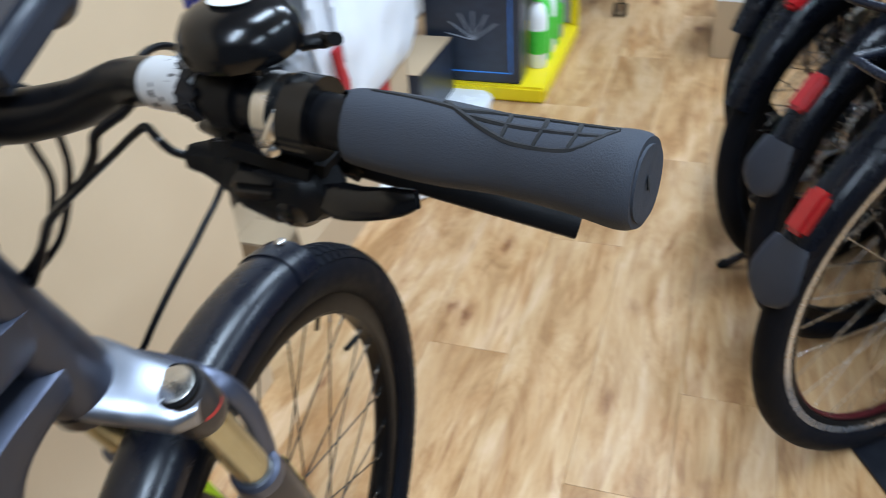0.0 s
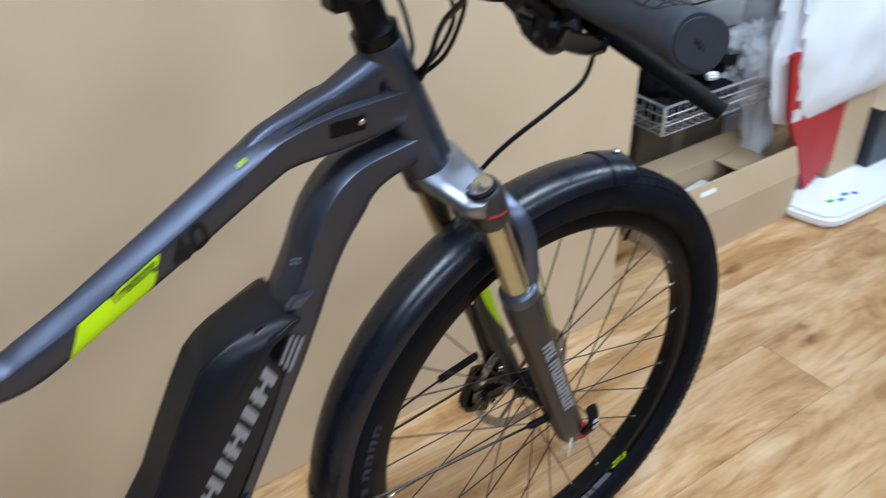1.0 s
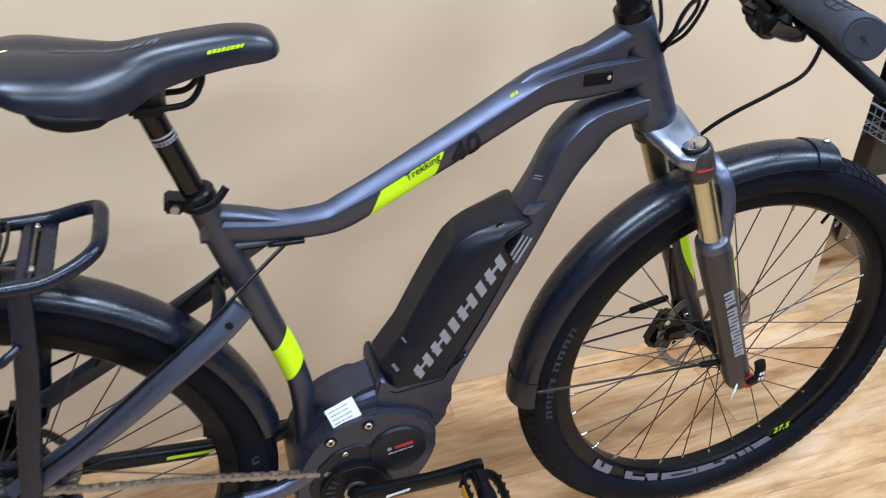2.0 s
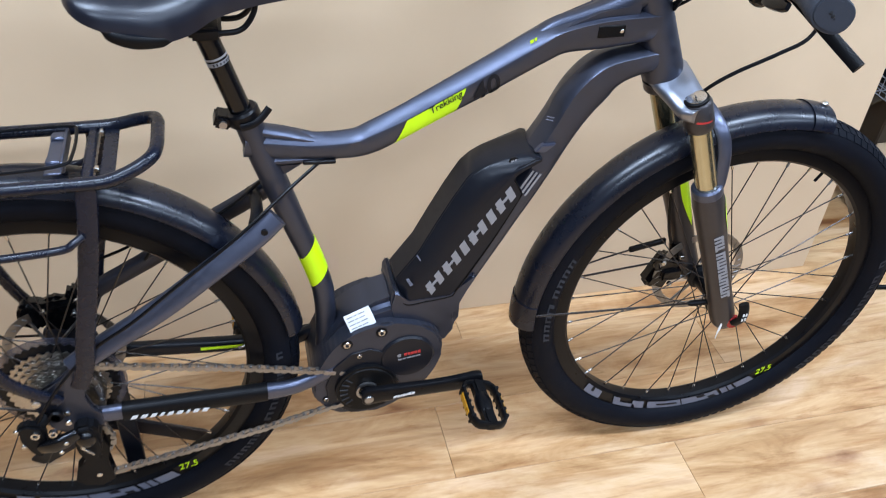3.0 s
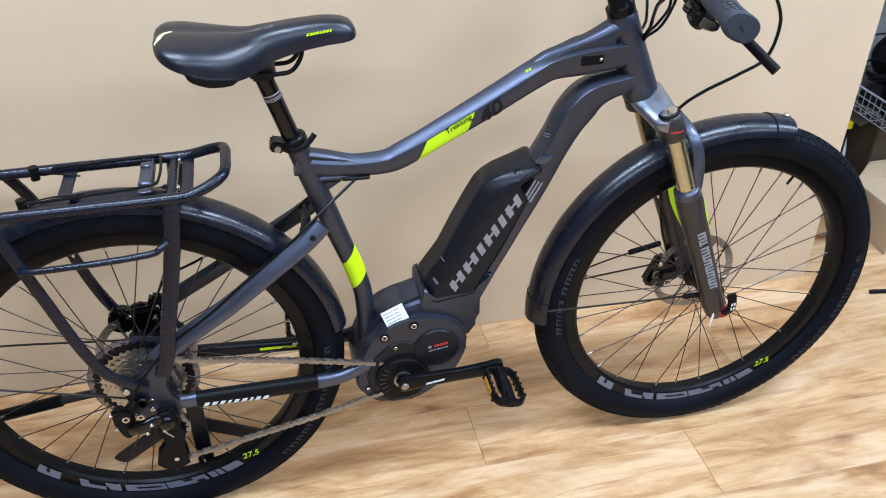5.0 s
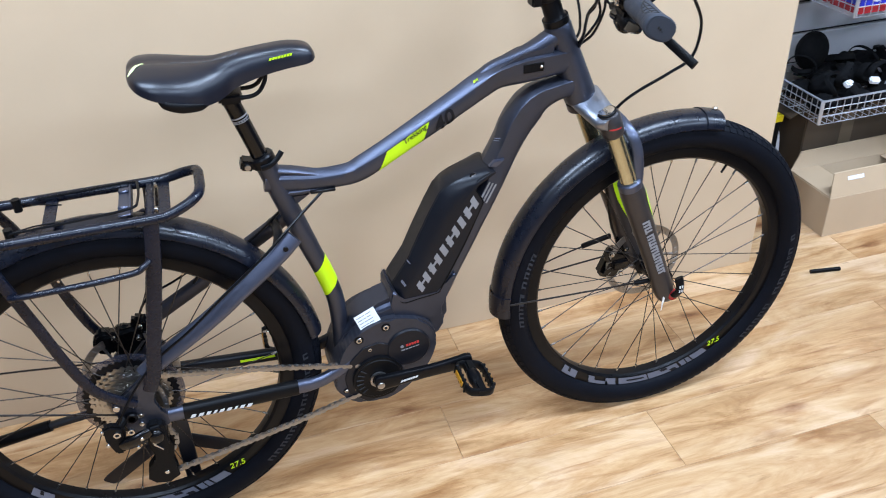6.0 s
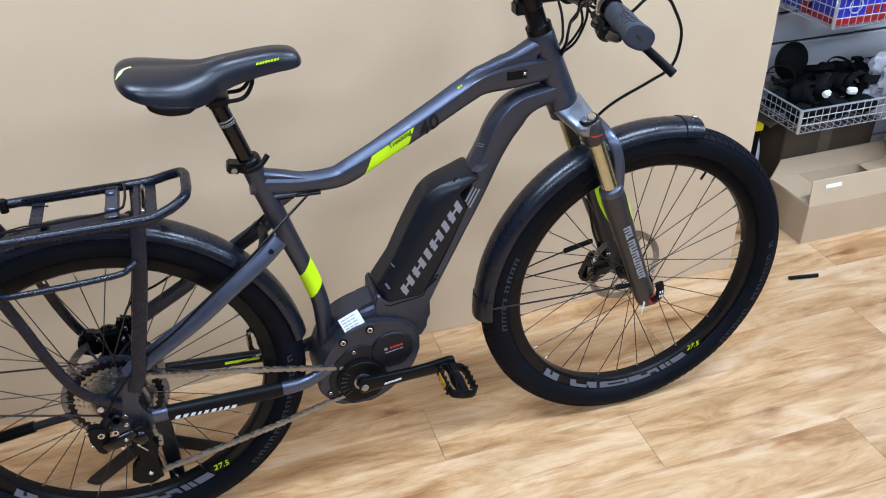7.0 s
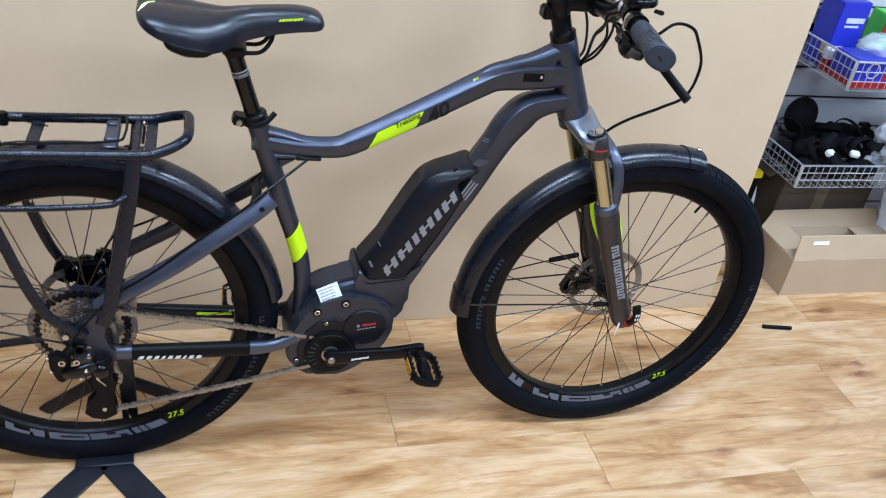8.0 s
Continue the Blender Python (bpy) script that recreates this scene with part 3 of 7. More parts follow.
SEAT_TUBE = catmull([(0.3395, 0.770, 0.0182, 0.0182), (0.3555, 0.712, 0.0185, 0.0185), (0.3664, 0.6751, 0.0185, 0.0185), (0.3825, 0.6209, 0.0182, 0.0182), (0.3993, 0.5667, 0.0172, 0.0172),
                     (0.417, 0.5107, 0.0167, 0.0167), (0.4291, 0.4562, 0.0165, 0.0165), (0.4318, 0.3987, 0.0165, 0.0165), (0.4300, 0.335, 0.0175, 0.0175)], 6)


def path3(rows, y=0.0):
    return [(r[0], y, r[1]) for r in rows], [tuple(r[2:]) for r in rows]


bm = bmesh.new()
p, r = path3(TOP_TUBE)
tube(bm, p, r, 36, power=3.3, crown=1.25)
main_frame = part("frame", bm, FRAME_PAINT, bike, "matt titan grey aluminium frame")
bm = bmesh.new()
p, r = path3(DOWN_TUBE)
tube(bm, p, r, 36, power=3.2, crown=1.25)
part("down_tube", bm, FRAME_PAINT, main_frame)
bm = bmesh.new()
p, r = path3(SEAT_TUBE)
tube(bm, p, r, 24)
part("seat_tube", bm, FRAME_PAINT, main_frame)
HEAD_TOP, HEAD_LOW = Vector((0.8665, 0, 0.926)), Vector((0.9175, 0, 0.783))
AX = (HEAD_LOW - HEAD_TOP).normalized()
bm = bmesh.new()
pts = [HEAD_TOP + AX * d for d in (0, 0.004, 0.03, 0.07, 0.11, 0.140, 0.151)]
tube(bm, pts, [(v, v) for v in (0.0225, 0.0240, 0.0245, 0.0262, 0.0285, 0.030, 0.0290)], 32)
part("head_tube", bm, FRAME_PAINT, main_frame)
# upper gusset from top tube to head tube
bm = bmesh.new()
g = catmull([(0.715, 0.842, 0.010, 0.012), (0.745, 0.862, 0.011, 0.012), (0.785, 0.874, 0.012, 0.013), (0.820, 0.884, 0.0145, 0.017), (0.862, 0.902, 0.018, 0.021)], 6)
p, r = path3(g)
tube(bm, p, r, 16, power=2.4)
prism(bm, [(0.72, 0.835), (0.86, 0.86), (0.862, 0.905), (0.80, 0.886), (0.755, 0.868), (0.735, 0.858)], -0.0195, 0.0195, 0.007, 3)
part("head_gusset", bm, FRAME_PAINT, main_frame)
# seat cluster ridges
bm = bmesh.new()
for rows in ([(0.352, 0.742, 0.008, 0.014), (0.39, 0.733, 0.0070, 0.014), (0.435, 0.720, 0.0045, 0.012), (0.475, 0.710, 0.001, 0.006)],
             [(0.356, 0.697, 0.009, 0.014), (0.40, 0.696, 0.0080, 0.0145), (0.45, 0.698, 0.0045, 0.013), (0.49, 0.704, 0.001, 0.006)]):
    p, r = path3(catmull(rows, 6))
    tube(bm, p, r, 14)
part("seat_gusset", bm, FRAME_PAINT, main_frame)
bm = bmesh.new()
prism(bm, [(0.352, 0.690), (0.415, 0.690), (0.375, 0.665)], -0.008, 0.008, 0.003)
part("lower_gusset", bm, FRAME_PAINT, main_frame)
# lime band round the seat tube
bm = bmesh.new()
mid = [r for r in SEAT_TUBE if 0.478 < r[1] < 0.545]
tube(bm, [(r[0], 0, r[1]) for r in mid], [(r[2] + 0.0008, r[3] + 0.0008) for r in mid], 24, shear=-0.75)
part("lime_band", bm, LIME, main_frame, "lime green band on the seat tube")


def side_patch(rows, i0, i1, low, high, out=0.0008, n=8, power=3.3):
    """A thin patch on the -y face of a swept tube, below its edge: between two heights (-1 low edge to 0 side edge) along it."""
    bm = bmesh.new()
    p, r = path3(rows)
    c, tan, nor, side = rings(p)
    r = np.array(r)
    grid = []
    steps = 24
    for s in range(steps + 1):
        f = i0 + (i1 - i0) * s / steps
        i = int(min(f, len(c) - 1.001))
        w = f - i
        line = []
        for k in range(n + 1):
            h = low(s / steps) + (high(s / steps) - low(s / steps)) * k / n
            ang = math.asin(max(-1, min(1, math.copysign(abs(h) ** (power / 2), h))))
            sa = abs(math.cos(ang)) ** (2 / power)
            v = 0
            for q, wt in ((i, 1 - w), (i + 1, w)):
                up = nor[q] if nor[q][2] > 0 else -nor[q]
                sd = side[q] if side[q][1] < 0 else -side[q]
                v = v + wt * (c[q] + up * r[q, 2] * h + sd * (r[q, 1] * sa + out))
            line.append(bm.verts.new(v))
        grid.append(line)
    for s in range(steps):
        for k in range(n):
            bm.faces.new((grid[s][k], grid[s + 1][k], grid[s + 1][k + 1], grid[s][k + 1]))
    return bm


bm = side_patch(TOP_TUBE, 32.6, 46.9, lambda s: -0.98 + max(0, s - 0.74) * 3.6, lambda s: min(-0.95 + s * 3.8, -0.01))
part("lime_flash", bm, LIME, main_frame, "lime green flash on the top tube")
lettering("model_word", "Trekking", 0.0135, on_side(0.5985, -0.0214, 0.7725, 30), DECAL_DARK, main_frame, 0.0, 0.25, main_frame, 0.00022)
lettering("model_number", "40", 0.040, on_side(0.651, -0.0222, 0.7865, 30), DECAL_DARK, main_frame, 0.0, 0.3, main_frame, 0.0008)
bm = bmesh.new()
slanted_bars(bm, (0.708, 0.8480), (0.7165, 0.8525), -0.0185, 0.0042, [3, 2], 1, 0.001)
part("small_badge", bm, LIME, main_frame)
# charge port on the side of the head
bm = bmesh.new()
box(bm, -0.019, 0.019, -0.0015, 0.0015, -0.0085, 0.0085, 0.0012, Matrix.Translation((0.8150, -0.0262, 0.8625)))
port = part("port_cover", bm, BLACK_PLASTIC, main_frame, "small black cable port cover")
bm = bmesh.new()
disc(bm, (0.8285, -0.0270, 0.8630), 0.0028, -0.002, 0.0, 16, 0.0006)
part("port_screw", bm, STEEL, main_frame)
# light marks on the curved tube
bm = bmesh.new()
slanted_bars(bm, (0.742, 0.7430), (0.753, 0.7395), -0.0272, 0.0011, [1], 0)
slanted_bars(bm, (0.7405, 0.7390), (0.7515, 0.7355), -0.0272, 0.0011, [1], 0)
part("tube_marks", bm, RIM_PRINT, main_frame)
# motor shell of the frame below the battery
bm = bmesh.new()
prism(bm, [(0.440, 0.398), (0.492, 0.438), (0.545, 0.452), (0.640, 0.438), (0.640, 0.372), (0.612, 0.330), (0.560, 0.318), (0.450, 0.330), (0.418, 0.345)], -0.042, 0.042, 0.014, 3)
part("motor_bracket", bm, FRAME_PAINT, main_frame, "frame shell that holds the motor")
# sleeve of the frame round the battery's lower end
bm = bmesh.new()
prism(bm, [(0.5340, 0.474), (0.540, 0.462), (0.551, 0.443), (0.620, 0.4445), (0.632, 0.4560), (0.650, 0.486), (0.662, 0.482), (0.633, 0.428), (0.613, 0.385), (0.575, 0.392), (0.532, 0.398), (0.527, 0.440), (0.528, 0.466)], -0.0448, 0.0448, 0.006, 3)
part("battery_sleeve", bm, FRAME_PAINT, main_frame)
# battery
BAT = [(0.552, 0.440), (0.5385, 0.459), (0.5360, 0.478), (0.571, 0.527), (0.594, 0.574), (0.617, 0.618), (0.637, 0.652), (0.651, 0.665), (0.667, 0.6735), (0.694, 0.682), (0.721, 0.6885), (0.735, 0.6875), (0.741, 0.682),
       (0.7270, 0.6735), (0.7054, 0.6620), (0.7010, 0.6525), (0.7060, 0.6455), (0.7145, 0.6290), (0.7120, 0.6180), (0.6740, 0.5395), (0.6290, 0.4590), (0.6195, 0.4470), (0.581, 0.4425)]
bm = bmesh.new()


def battery_ring(inset, y):
    """The battery's outline; its upper edges are drawn in towards the down tube by inset."""
    out = []
    for k, (x, z) in enumerate(BAT):
        w = np.interp(k, [0, 1, 2, 7, 8, 9, 10, 11, 12], [0.0, 0.55, 1.0, 1.0, 0.80, 0.50, 0.25, 0.08, 0.0])
        out.append((x + 0.86 * inset * w, y, z - 0.50 * inset * w))
    return out


made = bmesh.new()
lines = [[made.verts.new(v) for v in battery_ring(d, y)] for d, y in ((0.034, -0.0435), (0.022, -0.0400), (0.004, -0.0290), (0.0, -0.0240), (0.0, 0.0240), (0.004, 0.0290), (0.022, 0.0400), (0.034, 0.0435))]
for a, b in zip(lines, lines[1:]):
    for k in range(len(BAT)):
        made.faces.new((a[k], a[(k + 1) % len(BAT)], b[(k + 1) % len(BAT)], b[k]))
made.faces.new(lines[0])
made.faces.new(lines[-1])
bmesh.ops.recalc_face_normals(made, faces=made.faces)
bmesh.ops.bevel(made, geom=[e for e in made.edges if e.calc_face_angle(0) > 0.5], offset=0.003, segments=2, affect="EDGES", clamp_overlap=True)
join(bm, made)
battery = part("battery", bm, BATTERY_BLACK, bike, "black plastic battery on the down tube")
# sunk top face with its lock, and the dark joint between battery and frame
bm = bmesh.new()
prism(bm, [(0.652, 0.660), (0.669, 0.6725), (0.695, 0.6815), (0.722, 0.6882), (0.7335, 0.6868), (0.728, 0.6750), (0.690, 0.6640), (0.668, 0.6520)], -0.0215, 0.0215, 0.003, 2)
part("battery_top", bm, BLACK_GLOSS, battery, "glossy sunk top face of the battery")
bm = bmesh.new()
seam = catmull([(0.5385, -0.0412, 0.4590), (0.5510, -0.0440, 0.4412), (0.5810, -0.0440, 0.4432), (0.6190, -0.0440, 0.4478), (0.6285, -0.0436, 0.4595), (0.6735, -0.0430, 0.5400), (0.7112, -0.0412, 0.6180), (0.7137, -0.0408, 0.6290), (0.7058, -0.0405, 0.6445),
                (0.7012, -0.0402, 0.6530), (0.7060, -0.0400, 0.6620), (0.7265, -0.0385, 0.6735), (0.7385, -0.0350, 0.6830)], 4)
tube(bm, seam, 0.0017, 8)
part("battery_seam", bm, BLACK_PLASTIC, battery)
bm = bmesh.new()
disc(bm, (0.700, -0.0300, 0.6790), 0.0068, -0.003, 0.0, 20, 0.001)
part("battery_lock", bm, BLACK_SATIN, battery)
bm = bmesh.new()
slanted_bars(bm, (0.6965, 0.6770), (0.7045, 0.6800), -0.0334, 0.003, [2, 1.5], 1)
part("lock_mark", bm, DECAL_GREY, battery)
bm = bmesh.new()
prism(bm, [(0.7290, 0.6900), (0.7390, 0.7010), (0.7610, 0.7010), (0.7450, 0.6880)], -0.0335, -0.0245, 0.0015, 2)
part("battery_catch", bm, FRAME_LIGHT, main_frame, "bright wedge of the frame above the battery")
# plain grey shapes along the battery in place of the maker's name, and one on the frame
MARK_A, MARK_B = Vector((0.5890, 0, 0.4555)), Vector((0.7080, 0, 0.6290))
along = (MARK_B - MARK_A).normalized()
at = 0.0
for w, strokes in ((0.034, 2), (0.034, 2), (0.013, 1), (0.034, 2), (0.013, 1), (0.036, 2)):
    bm = bmesh.new()
    s, e = MARK_A + along * at, MARK_A + along * (at + w)
    at += w + 0.0085
    slanted_bars(bm, (s.x, s.z), (e.x, e.z), -0.0437, 0.0195, [1] * strokes, 0.9, 0.010)
    if strokes == 2:
        up = Vector((-along.z, 0, along.x)) * 0.0085 + along * 0.004
        slanted_bars(bm, ((s + up).x, (s + up).z), ((e + up).x, (e + up).z), -0.0436, 0.0042, [1], 0)
    part("side_mark", bm, DECAL_GREY, battery, "plain grey shape on the battery")
bm = bmesh.new()
for k in range(3):
    o = Vector((0.7235, 0, 0.6190)) + Vector((-0.0058, 0, 0.0034)) * k
    slanted_bars(bm, (o.x, o.z), (o.x + 0.0195, o.z + 0.0355), -0.0359, 0.0034, [1], 0)
part("frame_mark", bm, DECAL_GREY, main_frame)
bm = bmesh.new()
slanted_bars(bm, (0.560, 0.478), (0.553, 0.492), -0.0415, 0.0045, [3, 2, 3, 2], 1)
slanted_bars(bm, (0.571, 0.524), (0.565, 0.535), -0.0408, 0.002, [1], 0)
part("small_print", bm, RIM_PRINT, battery, kind="stuff")
# motor
MOTOR = [(0.404, 0.268), (0.400, 0.300), (0.416, 0.345), (0.432, 0.374), (0.455, 0.397), (0.4815, 0.4105), (0.518, 0.419), (0.558, 0.411), (0.594, 0.393), (0.609, 0.360), (0.604, 0.325), (0.586, 0.287), (0.552, 0.252),
         (0.515, 0.230), (0.470, 0.222), (0.430, 0.240)]
bm = bmesh.new()
prism(bm, [tuple(v) for v in catmull(MOTOR, 3, True)], -0.058, 0.058, 0.016, 4)
motor = part("motor", bm, MOTOR_GREY, bike, "grey motor housing with a black round cover")
bm = bmesh.new()
disc(bm, (0.551, -0.058, 0.345), 0.0435, -0.0045, 0.002, 48, 0.003)
cover = part("motor_cover", bm, BATTERY_BLACK, motor, "round black motor cover")
bm = bmesh.new()
slanted_bars(bm, (0.546, 0.3500), (0.572, 0.3535), -0.0626, 0.0052, [2, 2, 2, 2, 2], 0.5)
part("cover_mark", bm, DECAL_RED, motor)
bm = bmesh.new()
slanted_bars(bm, (0.536, 0.3410), (0.572, 0.3465), -0.0626, 0.0022, [3, 2, 3, 2, 3], 0.6)
disc(bm, (0.5375, -0.0626, 0.3515), 0.0034, -0.0006, 0, 16)
part("cover_print", bm, DECAL_GREY, motor)
bm = bmesh.new()
ring = [(0.0495, -0.0665), (0.0505, -0.059), (0.0495, -0.055), (0.036, -0.055), (0.036, -0.0665)]
lathe(bm, ring, (0.485, 0, 0.290), 56)
disc(bm, (0.485, -0.060, 0.290), 0.046, -0.008, 0.004, 48, 0.002)
part("sprocket_guard", bm, BLACK_PLASTIC, motor, "black sprocket guard")
bm = bmesh.new()
prism(bm, [(0.424, 0.262), (0.420, 0.30), (0.434, 0.340), (0.462, 0.366), (0.492, 0.372), (0.512, 0.362), (0.53, 0.31), (0.545, 0.275), (0.515, 0.238), (0.46, 0.230)], -0.0605, -0.057, 0.0012, 1)
part("lower_cover", bm, BATTERY_BLACK, motor)
bm = bmesh.new()
for k in range(6):
    a = radians(140 + 16 * k)
    rod(bm, (0.485 + 0.031 * math.cos(a), -0.0682, 0.290 + 0.031 * math.sin(a)), (0.485 + 0.044 * math.cos(a), -0.0682, 0.290 + 0.044 * math.sin(a)), 0.0014, 6)
part("guard_slots", bm, GRIP_LINE, motor, kind="stuff")
for sx, sz, sr in ((0.4563, 0.3860, 0.0062), (0.510, 0.4035, 0.0062), (0.4750, 0.3585, 0.0042), (0.4205, 0.2695, 0.0042), (0.440, 0.268, 0.003)):
    bm = bmesh.new()
    disc(bm, (sx, -0.059, sz), sr * 0.95, -0.002, 0.004, 20, 0.0008)
    bolt = part("motor_bolt", bm, STEEL, motor)
    bm = bmesh.new()
    disc(bm, (sx, -0.0612, sz), sr * 0.5, -0.0004, 0.0, 6)
    part("bolt_socket", bm, GRIP_LINE, bolt)
    bm = bmesh.new()
    lathe(bm, [(sr * 1.05, -0.0596), (sr * 1.45, -0.0590), (sr * 1.45, -0.0570), (sr * 1.05, -0.0570)], (sx, 0, sz), 24)
    part("bolt_recess", bm, BLACK_PLASTIC, motor)
# sticker on the motor bracket, with plain bars
bm = bmesh.new()
STICK = Matrix.Translation((0.4788, -0.0418, 0.4200)) @ Matrix.Rotation(radians(-24), 4, "Y") @ Matrix.Rotation(radians(-34), 4, "X")
box(bm, -0.0215, 0.0215, -0.0004, 0.0004, -0.0145, 0.0145, 0.0003, STICK)
part("sticker", bm, DECAL_WHITE, motor, "white paper sticker")
bm = bmesh.new()
for k in range(4):
    for x0, x1 in ((-0.018, -0.008), (-0.0065, -0.001), (0.001, 0.012 - 0.002 * (k % 2))):
        box(bm, x0, x1, -0.0007, -0.0004, 0.0080 - 0.0060 * k, 0.0098 - 0.0060 * k, 0, STICK)
part("sticker_print", bm, DECAL_GREY, motor)

# cranks, pedals
CRANK = Vector((0.4845, 0, 0.291))


def crank(side):
    d = Vector((0.1700, 0, 0.0205)) * (1 if side < 0 else -1)
    bm = bmesh.new()
    a = CRANK + Vector((0, side * 0.083, 0))
    rows = [a - d * 0.06, a + d * 0.05, a + d * 0.35 + Vector((0, side * 0.005, 0)), a + d * 0.75 + Vector((0, side * 0.012, 0)), a + d * 1.0 + Vector((0, side * 0.014, 0)), a + d * 1.07 + Vector((0, side * 0.014, 0))]
    tube(bm, catmull([tuple(v) for v in rows], 5), [(w, 0.0075) for w in np.interp(range(26), [0, 3, 6, 13, 20, 25], [0.012, 0.0185, 0.0165, 0.0135, 0.0165, 0.0125])], 16, power=3)
    arm = part("crank_arm", bm, BLACK_SATIN, bike, "black forged crank arm")
    bm = bmesh.new()
    disc(bm, tuple(a + Vector((0, side * 0.004, 0))), 0.0075, -0.006, 0.006, 20, 0.001)
    part("crank_bolt", bm, CHAIN_STEEL, arm)
    if side < 0:
        bm = bmesh.new()
        s, e = a + d * 0.22, a + d * 0.42
        slanted_bars(bm, (s.x, s.z - 0.002), (e.x, e.z - 0.002), a.y - 0.0143, 0.0042, [3, 3, 1.5, 3, 1.5, 3, 3], 0.6, 0.002)
        part("crank_mark", bm, DECAL_WHITE, arm)
        bm = bmesh.new()
        lathe(bm, [(0.0135, -0.0735), (0.0175, -0.0735), (0.0175, -0.069), (0.0135, -0.069)], tuple(CRANK), 36)
        part("lock_ring", bm, CHAIN_STEEL, arm)
    # pedal
    c = a + d + Vector((0, side * 0.068, 0))
    m = Matrix.Translation(c) @ Matrix.Rotation(radians(14 if side < 0 else 10), 4, "Y") @ Matrix.Diagonal((0.90, 0.90, 0.95, 1))
    bm = bmesh.new()
    box(bm, -0.011, 0.011, -0.052, 0.052, -0.010, 0.010, 0.004, m, 2)
    pedal = part("pedal", bm, BLACK_PLASTIC, bike, "black cage pedal with amber reflectors")
    bm = bmesh.new()
    rod(bm, c - Vector((0, side * 0.064, 0)), c - Vector((0, side * 0.04, 0)), 0.007, 14)
    part("pedal_axle", bm, BLACK_SATIN, pedal)
    for sx in (-1, 1):
        for k in range(5):
            y = -0.032 + 0.016 * k
            bm = bmesh.new()
            box(bm, sx * 0.0305 - 0.0044, sx * 0.0305 + 0.0044, y - 0.0025, y + 0.0025, -0.0105, 0.0105, 0.001, m)
            part("cage_tooth", bm, BLACK_PLASTIC, pedal)
        bm = bmesh.new()
        box(bm, sx * 0.0352 - 0.0012, sx * 0.0352 + 0.0012, -0.022, 0.022, -0.0060, 0.0060, 0.001, m)
        part("reflector", bm, AMBER, pedal, "amber pedal reflector")
    bm = bmesh.new()
    q = [m @ Vector((math.copysign(abs(math.cos(u)) ** 0.45, math.cos(u)) * 0.0305, math.copysign(abs(math.sin(u)) ** 0.45, math.sin(u)) * 0.047, 0)) for u in np.linspace(0, 2 * math.pi, 49)]
    tube(bm, q, [(0.0038, 0.0085)] * 49, 10, ref=(0.2, 0, 1), power=3)
    part("cage", bm, BLACK_PLASTIC, pedal)
    bm = bmesh.new()
    ball(bm, tuple(c), 0.0135, 0.030, 0.0125, 16, 10)
    part("pedal_hub", bm, BLACK_SATIN, pedal)


crank(-1)
crank(1)

